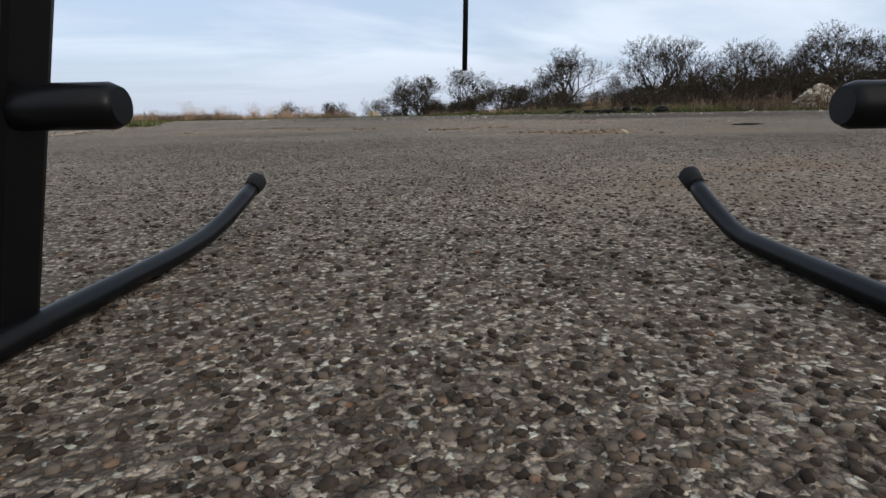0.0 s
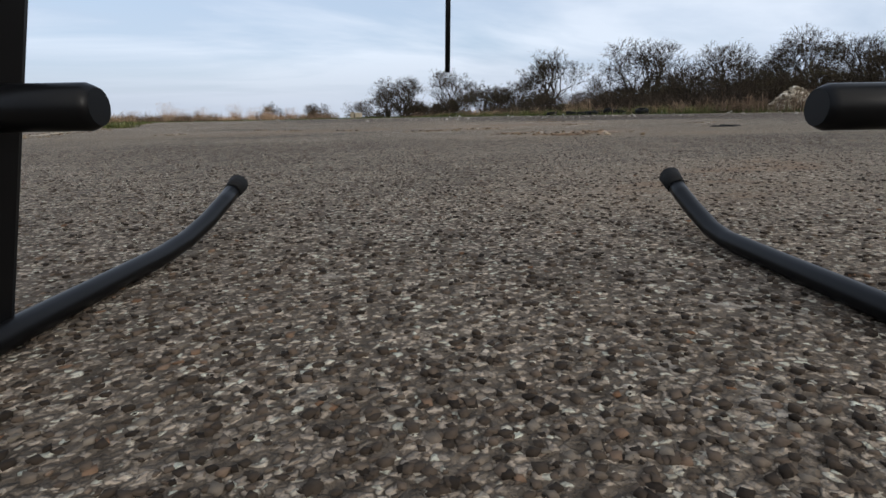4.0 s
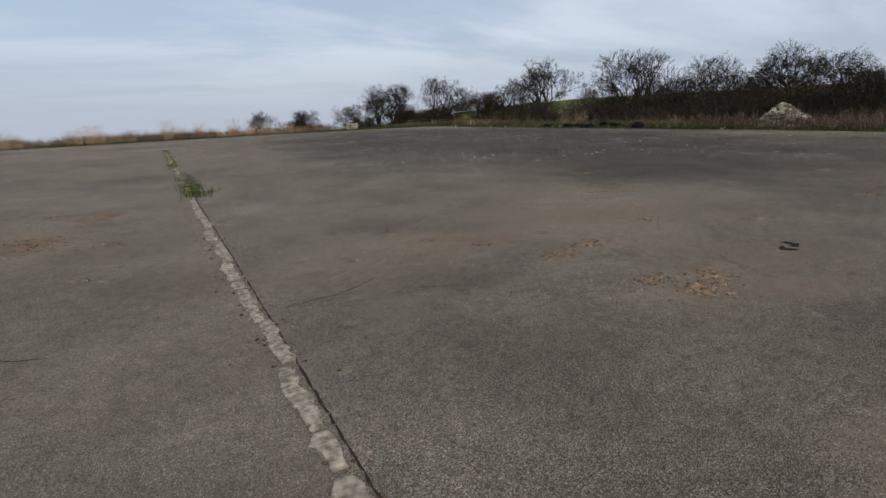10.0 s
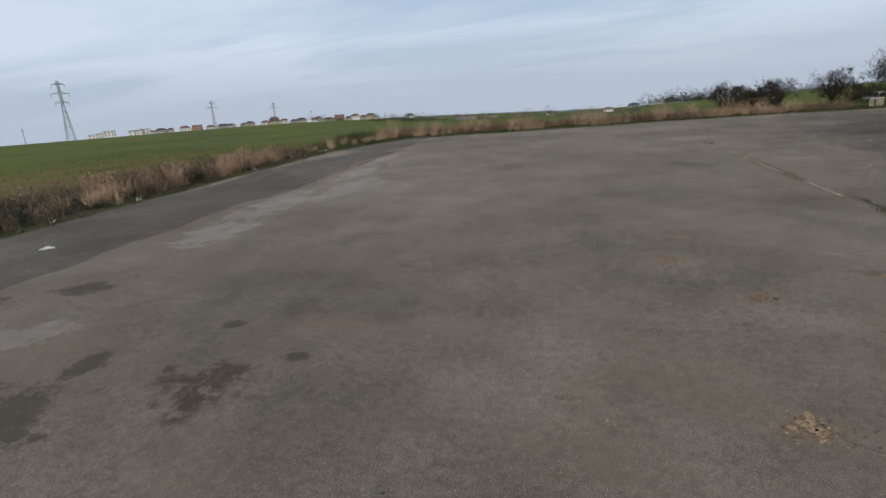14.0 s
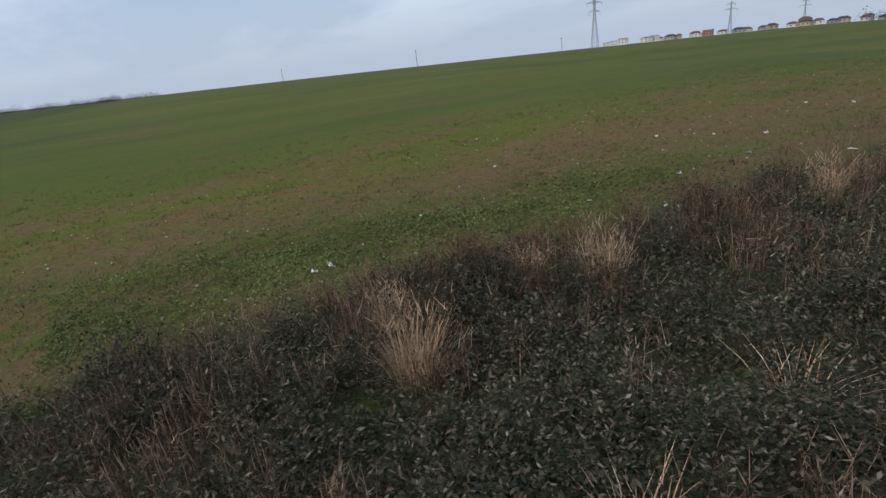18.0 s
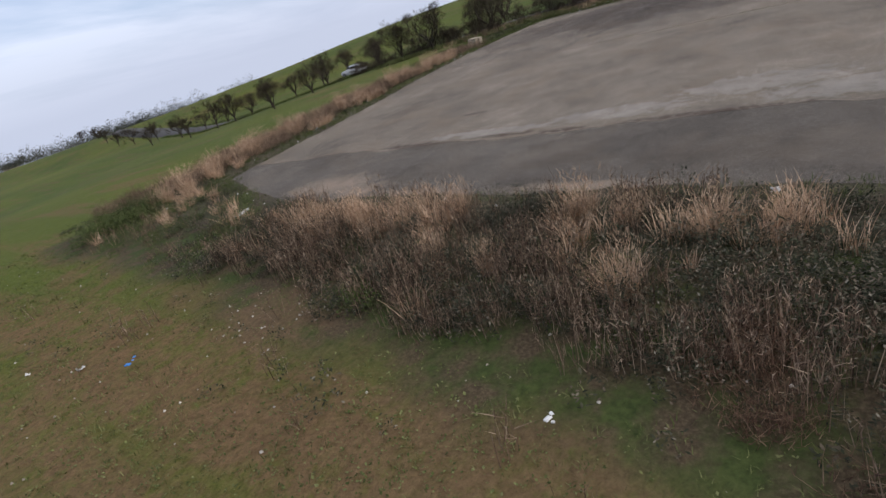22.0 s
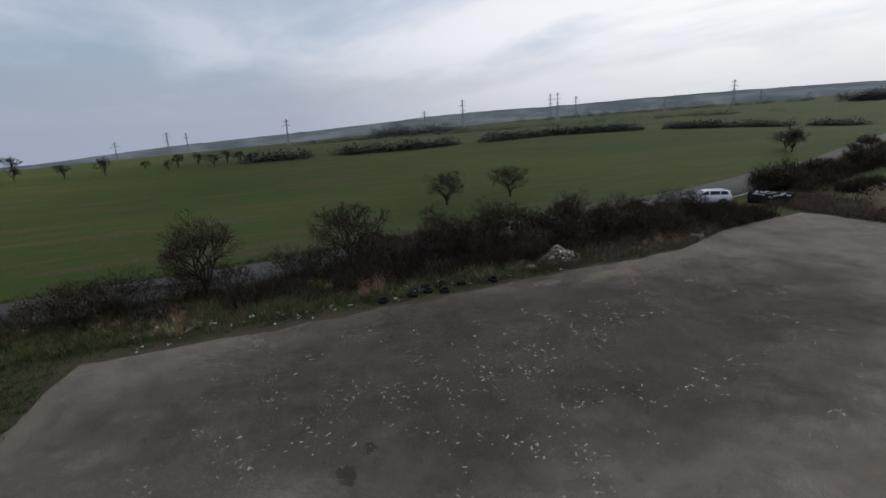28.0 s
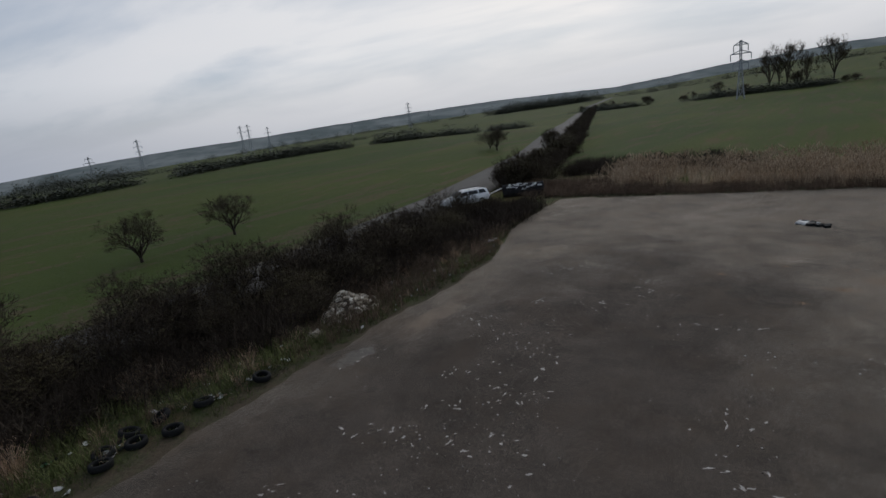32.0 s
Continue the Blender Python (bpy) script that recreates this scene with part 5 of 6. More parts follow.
stuff("undergrowth", scattered(rng, brush, [(26.4 + rng.normal() * 0.7, yy + rng.normal() * 0.9, -0.1) for yy in (27.6, 26.6, 12.0, 11.0, 25.8, 33.0, 13.5, 15.2, 9.5, 7.6, 16.8, 21.6) for _ in range(4)], 0.5, 0.9), stalk, "reddish brown dead brush before the hedge", "undergrowth")
along = np.linspace(-14, -320, 620)
at = np.stack([road_x(along) - 5.4 + rng.normal(0, 0.6, 620), along, np.zeros(620)], 1)
at[:, 2] = height_at(at[:, 0], at[:, 1])
stuff("undergrowth", scattered(rng, brush, at, 1.1, 2.0), twig, "dark bare brush along the road", "undergrowth")

# young plants of the field beside the verge
sprouts = [leaves(rng, 7, 0.09, 0.06, 0.045) for _ in range(4)]
seedlings = [leaves(rng, 9, 0.10, 0.07, 0.041) for _ in range(5)]
stuff("young_crop", scattered(rng, sprouts, spread_over(66000, -47, -26.0, -12, 52, lambda x, y: np.where(x < west_end(y) + 0.4, 1.0, 0.0) * np.clip(np.exp(-((x - west_end(y) + 2.6) / 2.3) ** 2) * 1.1 + 0.30 * np.clip(1.2 - np.abs(x + 38) / 9, 0, 1), 0, 1) * np.clip(lumpy(x * 1.6, y * 0.7, 0.75, 8.0) * 2.0 - 0.55, 0.05, 1) * np.where(y > 22.5, 0.5, 1.0))), herb, "low bright green seedlings in brown soil", "crop")
stuff("young_crop", scattered(rng, short, spread_over(20000, -52, -25.5, -12, 54, lambda x, y: np.where(x < west_end(y) + 0.6, 1.0, 0.0) * np.clip(1.3 - np.abs(x + 34) / 20, 0.1, 1) * (0.25 + 0.75 * lumpy(x, y * 0.5, 0.8, 6.0)))), herb, "short thin grass in the field", "crop")
pale_herb = island_mat("pale_young_leaves", [(0.0, (0.06, 0.078, 0.02)), (0.6, (0.125, 0.148, 0.044)), (1.0, (0.22, 0.24, 0.09))])
stuff("young_crop", scattered(rng, seedlings, spread_over(26000, -36.0, -28.2, 6, 25, lambda x, y: smooth_step(24, 16, y) * np.clip(np.exp(-((x + 31.6 - 0.5 * np.sin(y * 0.5)) / 1.7) ** 2) * (0.25 + 1.2 * lumpy(x * 1.5, y * 1.2, 0.9, 5.0)), 0, 1)), 0.8, 1.5), pale_herb, "thick bright green seedlings along the verge", "crop")
russet = island_mat("russet_stems", [(0.0, (0.07, 0.040, 0.026)), (0.6, (0.15, 0.088, 0.056)), (1.0, (0.28, 0.19, 0.125))])
stuff("undergrowth", scattered(rng, brush, spread_over(260, -29.3, -25.6, 10, 23, lambda x, y: np.clip(lumpy(x, y, 0.8, 4.0) * 2.0 - 0.5, 0, 1) * np.where(x > west_end(y) - 0.4, 1.0, 0.0)), 0.28, 0.5), russet, "low russet tangle of dead stems", "undergrowth")
field_stone = [(np.array([[0.05, 0, 0], [0, 0.04, 0], [-0.05, 0, 0], [0, -0.04, 0], [0.005, 0, 0.045], [0, 0, -0.02]]), np.array([[0, 1, 4], [1, 2, 4], [2, 3, 4], [3, 0, 4], [1, 0, 5], [2, 1, 5], [3, 2, 5], [0, 3, 5]]))]
stuff("field_stones", scattered(rng, field_stone, np.concatenate([spread_over(1100, -44, -26, -6, 50), spread_over(50, -28.3, -26.3, 30.3, 33.2)]), 0.3, 1.2), island_mat("pale_stones", [(0.0, (0.22, 0.18, 0.13)), (1.0, (0.5, 0.46, 0.39))], 0.9, 20.0), "pale stones and crumbs lying on the field", "stones")

# crumbs and chips strewn in trails over the dark tarmac
trail = []
for k in range(90):
    y0 = rng.uniform(14, 45)
    x0 = 13.4 + (32 - y0) * 0.11 + rng.normal() * 3.2 if k < 60 else rng.uniform(3, 20.5)
    trail += [(x0 + rng.normal() * 0.8, y0 + rng.normal() * 0.7, 0.002) for _ in range(int(rng.integers(4, 16)))]
trail = [p for p in trail if 1.5 < p[0] < 20.8 and 5 < p[1] < 46]
stuff("paving_chips", scattered(rng, field_stone, trail, 0.25, 0.85), island_mat("pale_chips", [(0.0, (0.19, 0.16, 0.13)), (0.7, (0.31, 0.275, 0.235)), (1.0, (0.48, 0.45, 0.41))], 0.9, 20.0), "pale crumbs and chips strewn over dark tarmac", "chips")

# tall straw clumps that stand out one by one
def straw_clump(seed, tall):
    r = np.random.default_rng(seed)
    root = empty("dry_grass_clump")
    tips = [(*(p := np.array([*r.normal(0, 0.27, 2), tall * r.uniform(0.55, 0.98)])), *(p + np.array([*r.normal(0, 0.07, 2), 0.13])), 0.0065, 0.002) for _ in range(90)]
    part("tuft", np_mesh("tuft", *joined([blades(r, 330, tall, 0.30, 0.0045, 0.30, 0.22), tubes_np(tips, 3)]), straw), None, root)
    return tagged(root, "tall pale straw coloured clump of dry grass", "grass clump", "straw clumps in the verge")


clumps = [straw_clump(5, 1.2), straw_clump(6, 1.05), straw_clump(8, 1.3)]
CLUMPS = [(-26.5, 13.9), (-26.5, 19.9), (-26.0, 10.4), (-27.7, 10.8), (-27.5, 13.2), (-22.9, 25.0), (-22.6, 26.1), (-23.0, 22.4), (-23.4, 23.4), (-23.1, 34.6), (-22.7, 33.3), (-23.2, 32.4), (-22.6, 31.5), (-22.5, 30.5), (-22.4, 29.5), (-23.3, 30.8), (-24.0, 33.6), (-24.9, 27.2), (-25.4, 24.4), (-24.4, 29.0), (-24.2, 1.6), (-25.6, -2.4), (-20.2, 47.3), (-19.7, 48.2), (-20.8, 48.4),
          (-14.0, 50.6), (-12.6, 51.4), (-13.4, 51.8), (-10.2, 50.6), (-8.8, 51.8), (-9.6, 52.4), (-5.2, 51.2), (-3.6, 50.8), (-4.4, 52.0), (-1.4, 51.8), (1.0, 51.2), (1.8, 52.2), (3.4, 51.8), (5.8, 51.4), (7.2, 52.4), (8.4, 52.2), (-17.6, 49.4), (-16.6, 50.4), (10.2, 51.6), (24.4, 33.2), (24.9, 32.2), (25.0, 11.0), (25.8, 9.2)]
for k, (x, y) in enumerate(CLUMPS):
    if k < 3:
        ob = clumps[k]
        ob.matrix_world = Matrix.Translation((x, y, float(height_at(x, y)) - 0.02)) @ Matrix.Diagonal((0.8, 0.8, 0.95, 1))
    else:
        ob = copy_thing(clumps[k % 3], Matrix.Translation((x, y, float(height_at(x, y)) - 0.02)) @ Matrix.Rotation(k * 1.9, 4, "Z"))
        s = (0.42 if y < 20 else 0.85 if y > 48 else 0.6) + 0.3 * abs(math.sin(k * 1.3))
        ob.scale = (s, s, s)

# reeds beyond the south edge
reed = [blades(rng, 26, 1.65, 0.35, 0.014, 0.16, 0.18) for _ in range(3)]
plumes = []
for k in range(3):
    r = np.random.default_rng(90 + k)
    seg = []
    for _ in range(9):
        p = np.array([*r.normal(0, 0.35, 2), r.uniform(1.15, 1.75)])
        seg.append((*p, *(p + np.array([*r.normal(0, 0.1, 2), 0.22])), 0.035, 0.008))
    plumes.append(tubes_np(seg, 4))
bed = spread_over(2100, -22, 25, -23.5, -12.2, lambda x, y: np.clip(0.1 + 1.1 * lumpy(x, y, 0.35, 3.0), 0, 1))
stuff("reeds", scattered(rng, reed, bed, 0.75, 1.1), island_mat("withered_reed", [(0.0, (0.32, 0.22, 0.135)), (0.5, (0.56, 0.42, 0.28)), (1.0, (0.74, 0.60, 0.43))]), "tall withered straw brown reeds beyond the paving", "reeds")
stuff("reed_plumes", scattered(rng, plumes, bed, 0.85, 1.1), island_mat("reed_plume", [(0.0, (0.26, 0.18, 0.11)), (1.0, (0.50, 0.39, 0.27))]), "fluffy brown seed plumes on the reeds", "reeds")
stuff("undergrowth", scattered(rng, brush, spread_over(190, 20, 33, -17, -10.5), 0.5, 0.95), stalk, "reddish dead brush beside the reeds", "undergrowth")
stuff("dead_stems", scattered(rng, sprigs, spread_over(2600, -18, 31, -13.5, -9.5), 0.8, 1.4), stalk, "brown dead stems in front of the reeds", "dead stems")
stuff("rank_grass", scattered(rng, grassy, spread_over(1600, -21, 28, -12.5, -8.8)), weed, "dull grass in front of the reeds", "grass")
stuff("undergrowth", scattered(rng, brush, spread_over(160, 14, 33, -31, -22), 0.8, 1.4), twig, "dark bare brush behind the reeds", "undergrowth")

# ---- road ----
ys = np.concatenate([np.linspace(400, 90, 24), np.linspace(85, -120, 70), np.linspace(-130, -900, 40)])
xs = road_x(ys)
slope = np.gradient(xs, ys)
rv, rf = [], []
for k, (x, y, s) in enumerate(zip(xs, ys, slope)):
    nx, ny = 1 / math.hypot(1, s), -s / math.hypot(1, s)
    for o, dz in ((-3.1, -0.12), (-3.05, 0.03), (0.0, 0.07), (3.05, 0.03), (3.1, -0.12)):
        px, py = x + nx * o, y + ny * o
        rv.append((px, py, float(height_at(px, py)) + dz + 0.02))
    if k:
        b = 5 * k
        rf += [(b - 5 + i, b - 4 + i, b + 1 + i, b + i) for i in range(4)]
road_mat = plain("road_tarmac", (0.060, 0.054, 0.046), 0.85, scale=3.0, vary=0.25)
tagged(new("road", np_mesh("road", rv, rf, road_mat, True)), "narrow grey tarmac country road between fields", "road", kind="structure")

# ---- things on and by the paving ----
rn = surface("rubble_stone", 0.92)
rubble_mat = colour(rn, rn.mix(1.0, rn.ramp(rn.add("ShaderNodeObjectInfo").outputs["Random"], [(0.0, (0.13, 0.10, 0.07)), (0.3, (0.33, 0.28, 0.21)), (0.75, (0.50, 0.44, 0.35)), (1.0, (0.66, 0.61, 0.52))]), rn.ramp(rn.grain(rn.pos, 11.0, 5.0), [(0.3, 0.7), (0.7, 1.15)]), "MULTIPLY"))


def stone_mesh(seed):
    """A rough broken block, longer than high."""
    r = np.random.default_rng(seed)
    bm = bmesh.new()
    box(bm, (1.0, 0.62, 0.48), bevel=0.07)
    for v in bm.verts:
        v.co = v.co * r.uniform(0.88, 1.1) + Vector(r.normal(0, 0.025, 3))
    me = bpy.data.meshes.new("stone")
    bm.to_mesh(me)
    bm.free()
    me.materials.append(rubble_mat)
    return me


def rubble_heap(x, y, length, width, tall, count, turn, label):
    """Blocks thrown on a heap with a steep face; each rests on those below."""
    root = empty("rubble_heap", pose(x, y, float(height_at(x, y)), 0, 0, turn))
    meshes = [stone_mesh(200 + k) for k in range(7)]
    bm = bmesh.new()        # crumbled stone and earth that fills the heap
    bmesh.ops.create_icosphere(bm, subdivisions=4, radius=1.0)
    for v in bm.verts:
        u = min(1.0, math.hypot(v.co.x, v.co.y))
        rise = tall * (1 - u ** 2.6) * (0.74 + 0.2 * math.sin(v.co.x * length * 1.3 + 0.8)) - 0.03 if v.co.z > 0 else -0.12
        lump = 1 + 0.08 * noise.noise(v.co * 6.0)
        v.co = Vector((v.co.x * length * 0.47 * lump, v.co.y * width * 0.47 * lump, rise * lump))
    part("rubble_core", bm, plain("rubble_earth", (0.13, 0.105, 0.08), 0.96, scale=9.0, vary=0.5, bump=0.8), root)
    r = random.Random(count)
    for k in range(count):
        u = r.random() ** 0.6
        a = r.uniform(0, 2 * math.pi)
        px, py = u * math.cos(a) * length / 2, u * math.sin(a) * width / 2
        top = tall * (1 - u ** 2.6) * (0.78 + 0.22 * math.sin(px * 2.6 + 0.8) + 0.12 * math.sin(px * 6.1))
        ob = new("stone", meshes[k % 7])
        ob.parent = root
        s = r.uniform(0.14, 0.23) + 0.16 * r.random() ** 4
        tip = 30 * u
        ob.matrix_local = pose(px, py, max(s * 0.2, top - s * 0.12), r.gauss(0, 14) - tip * math.sin(a), r.gauss(0, 14) + tip * math.cos(a), r.gauss(0, 50)) @ Matrix.Diagonal((s, s, s * r.uniform(0.8, 1.1), 1))
    return tagged(root, label, "rubble")


rubble_heap(24.8, 18.9, 3.5, 1.9, 0.95, 290, 85, "heap of pale broken stones beside the hedge")
rubble_heap(24.1, 21.6, 1.3, 0.8, 0.2, 18, 80, "small spill of pale broken stones in grass")


def tyre_mesh():
    bm = bmesh.new()
    prof = [(0.20, -0.085), (0.225, -0.10), (0.29, -0.10), (0.315, -0.075), (0.325, 0), (0.315, 0.075), (0.29, 0.10), (0.225, 0.10), (0.20, 0.085), (0.215, 0.0)]
    n, rings = 28, []
    for k in range(n):
        a = 2 * math.pi * k / n
        rings.append([bm.verts.new((r * math.cos(a), r * math.sin(a), z + 0.1)) for r, z in prof])
    for k in range(n):
        a, b = rings[k], rings[(k + 1) % n]
        for i in range(len(prof)):
            j = (i + 1) % len(prof)
            f = bm.faces.new((a[i], b[i], b[j], a[j]))
            f.smooth = True
    bmesh.ops.recalc_face_normals(bm, faces=bm.faces)
    me = bpy.data.meshes.new("tyre")
    bm.to_mesh(me)
    bm.free()
    me.materials.append(rubber)
    return me


tyre = tyre_mesh()
for k, (x, y, z, tilt) in enumerate([(22.45, 28.8, 0.0, 3), (23.1, 27.4, 0.02, 8), (22.9, 29.7, 0.0, 0), (23.5, 28.6, 0.0, 22), (22.55, 32.6, 0.0, 4), (23.2, 30.5, 0.0, 5), (22.7, 25.4, 0.02, 12), (23.6, 29.6, 0.0, 15), (22.6, 30.8, 0.0, 6)]):
    ob = new("tyre", tyre)
    ob.matrix_world = pose(x, y, float(height_at(x, y)) + z + 0.33 * math.sin(radians(tilt)), tilt, 0, k * 50)
    tagged(ob, "worn black car tyre lying on the verge", "tyre", "dumped tyres")


def crate():
    """An old armchair-like box: two side boards, back, seat, dented cover."""
    root = empty("dumped_box", pose(16.1, 52.6, float(height_at(16.1, 52.6)), 0, 0, 62))
    cloth = plain("dirty_cloth", (0.40, 0.34, 0.25), 0.9, scale=6.0, vary=0.35, bump=0.3)
    dark = plain("dark_board", (0.10, 0.085, 0.065), 0.9, vary=0.4)
    for name, size, at, mat in (("body", (1.5, 0.78, 0.56), (0, 0, 0.30), cloth), ("lid", (1.54, 0.82, 0.07), (0, 0, 0.62), cloth), ("end_board", (0.03, 0.09, 0.54), (-0.766, 0.05, 0.30), dark), ("fallen_flap", (0.06, 0.36, 0.05), (-0.82, -0.2, 0.05), cloth)):
        bm = bmesh.new()
        box(bm, size, at, bevel=0.02)
        part(name, bm, mat, root)
    return tagged(root, "dirty pale box shaped furniture dumped on grass", "box")


crate()
white_paint = plain("white_car_paint", (0.72, 0.73, 0.74), 0.25, scale=2.0, vary=0.06)
car_glass = plain("car_glass", (0.012, 0.014, 0.016), 0.08, scale=2.0, vary=0.1)
lamp_red = plain("red_lamp", (0.35, 0.02, 0.02), 0.2, vary=0.1)
lamp_clear = plain("clear_lamp", (0.55, 0.56, 0.58), 0.12, vary=0.1)
rim_mat = plain("alloy", (0.4, 0.4, 0.41), 0.35, 0.8, vary=0.15)


def estate_car(x, y, turn, z):
    root = empty("estate_car", pose(x, y, z, 0, 0, turn))
    # body: cross sections along the length, front at +y
    secs = [(-2.25, 0.42, 0.82, 0.74), (-2.28, 0.40, 0.96, 0.82), (-2.15, 0.30, 1.0, 0.87), (-1.0, 0.24, 1.02, 0.90), (0.6, 0.24, 0.99, 0.90), (1.0, 0.24, 0.95, 0.89), (1.75, 0.26, 0.86, 0.86), (2.15, 0.32, 0.72, 0.76), (2.3, 0.38, 0.6, 0.62)]
    bm = bmesh.new()
    rings = []
    for yy, lo, hi, w in secs:
        prof = [(-w * 0.92, lo), (-w, lo + 0.12), (-w, (lo + hi) / 2 + 0.1), (-w * 0.95, hi - 0.05), (-w * 0.86, hi), (w * 0.86, hi), (w * 0.95, hi - 0.05), (w, (lo + hi) / 2 + 0.1), (w, lo + 0.12), (w * 0.92, lo)]
        rings.append([bm.verts.new((px, yy, pz)) for px, pz in prof])
    for a, b in zip(rings, rings[1:]):
        for i in range(10):
            f = bm.faces.new((a[i], a[(i + 1) % 10], b[(i + 1) % 10], b[i]))
            f.smooth = True
    bm.faces.new(rings[0][::-1])
    bm.faces.new(rings[-1])
    bmesh.ops.recalc_face_normals(bm, faces=bm.faces)
    part("body", bm, white_paint, root)
    bm = bmesh.new()
    cab = [(-2.12, 0.98, 0.80, 1.36, 0.62), (-1.6, 1.0, 0.82, 1.47, 0.64), (0.1, 0.98, 0.83, 1.47, 0.64), (0.35, 0.97, 0.83, 1.40, 0.62), (1.15, 0.93, 0.80, 0.96, 0.70)]
    rings = [[bm.verts.new(v) for v in ((-w, yy, lo), (-t, yy, hi - 0.04), (-t + 0.08, yy, hi), (t - 0.08, yy, hi), (t, yy, hi - 0.04), (w, yy, lo))] for yy, lo, w, hi, t in cab]
    for a, b in zip(rings, rings[1:]):
        for i in range(5):
            bm.faces.new((a[i], a[i + 1], b[i + 1], b[i]))
    bm.faces.new(rings[0][::-1])
    bm.faces.new(rings[-1])
    bmesh.ops.recalc_face_normals(bm, faces=bm.faces)
    part("cabin", bm, white_paint, root)

    def pane(pts, off):
        bm = bmesh.new()
        vs = [bm.verts.new(Vector(p) + Vector(off)) for p in pts]
        f = bm.faces.new(vs)
        ext = bmesh.ops.extrude_face_region(bm, geom=[f])
        bmesh.ops.translate(bm, vec=Vector(off) * 0.5, verts=[v for v in ext["geom"] if isinstance(v, bmesh.types.BMVert)])
        bmesh.ops.recalc_face_normals(bm, faces=bm.faces)
        part("window", bm, car_glass, root, "dark window glass")

    for s in (-1, 1):
        for y0, y1, y2, y3 in ((-1.95, -1.15, -1.2, -1.75), (-1.08, -0.12, -0.15, -1.08), (-0.02, 0.82, 0.22, -0.02)):
            pane([(s * 0.80, y0, 1.05), (s * 0.80, y1, 1.04), (s * 0.66, y2, 1.38), (s * 0.66, y3, 1.38)], (s * 0.018, 0, 0.004))
    pane([(-0.66, -2.135, 1.03), (0.66, -2.135, 1.03), (0.56, -2.125, 1.33), (-0.56, -2.125, 1.33)], (0, -0.016, 0))
    pane([(-0.66, 1.10, 1.0), (0.66, 1.10, 1.0), (0.56, 0.42, 1.37), (-0.56, 0.42, 1.37)], (0, 0.014, 0.012))
    for sx in (-1, 1):
        for yy in (-1.35, 1.4):
            bm = bmesh.new()
            tube(bm, [(sx * 0.70, yy, 0.32), (sx * 0.72, yy, 0.32), (sx * 0.90, yy, 0.32), (sx * 0.915, yy, 0.32)], [0.28, 0.32, 0.32, 0.29], 20)
            wheel = part("wheel", bm, rubber, root)
            bm = bmesh.new()
            tube(bm, [(sx * 0.90, yy, 0.32), (sx * 0.922, yy, 0.32)], [0.22, 0.19], 16)
            part("rim", bm, rim_mat, wheel, "silver alloy rim")
        bm = bmesh.new()
        box(bm, (0.22, 0.05, 0.16), (sx * 0.72, -2.27, 0.86), bevel=0.02)
        part("tail_light", bm, lamp_red, root, "red tail light")
        bm = bmesh.new()
        box(bm, (0.30, 0.12, 0.13), (sx * 0.60, 2.16, 0.66), (0, 0, -sx * 18), bevel=0.03)
        part("headlight", bm, lamp_clear, root, "clear headlight")
        bm = bmesh.new()
        tube(bm, [(sx * 0.60, -1.9, 1.50), (sx * 0.60, -1.8, 1.535), (sx * 0.60, 0.0, 1.535), (sx * 0.60, 0.1, 1.49)], 0.018, 6)
        part("roof_rail", bm, black, root, "black roof rail")
        bm = bmesh.new()
        box(bm, (0.18, 0.10, 0.12), (sx * 0.95, 0.62, 1.04), bevel=0.03)
        part("mirror", bm, white_paint, root)
    bm = bmesh.new()
    box(bm, (0.52, 0.02, 0.11), (0, -2.30, 0.62), bevel=0.004)
    part("number_plate", bm, plain("plate", (0.6, 0.6, 0.58), 0.4, vary=0.05), root)
    return tagged(root, "white estate car parked beside the bushes", "car")


estate_car(35.0, -6.2, -31, float(height_at(35.0, -6.2)))
tagged(estate_car(31.6, 86.0, 1, float(height_at(31.6, 86.0)) + 0.07), "white estate car standing on the country road")


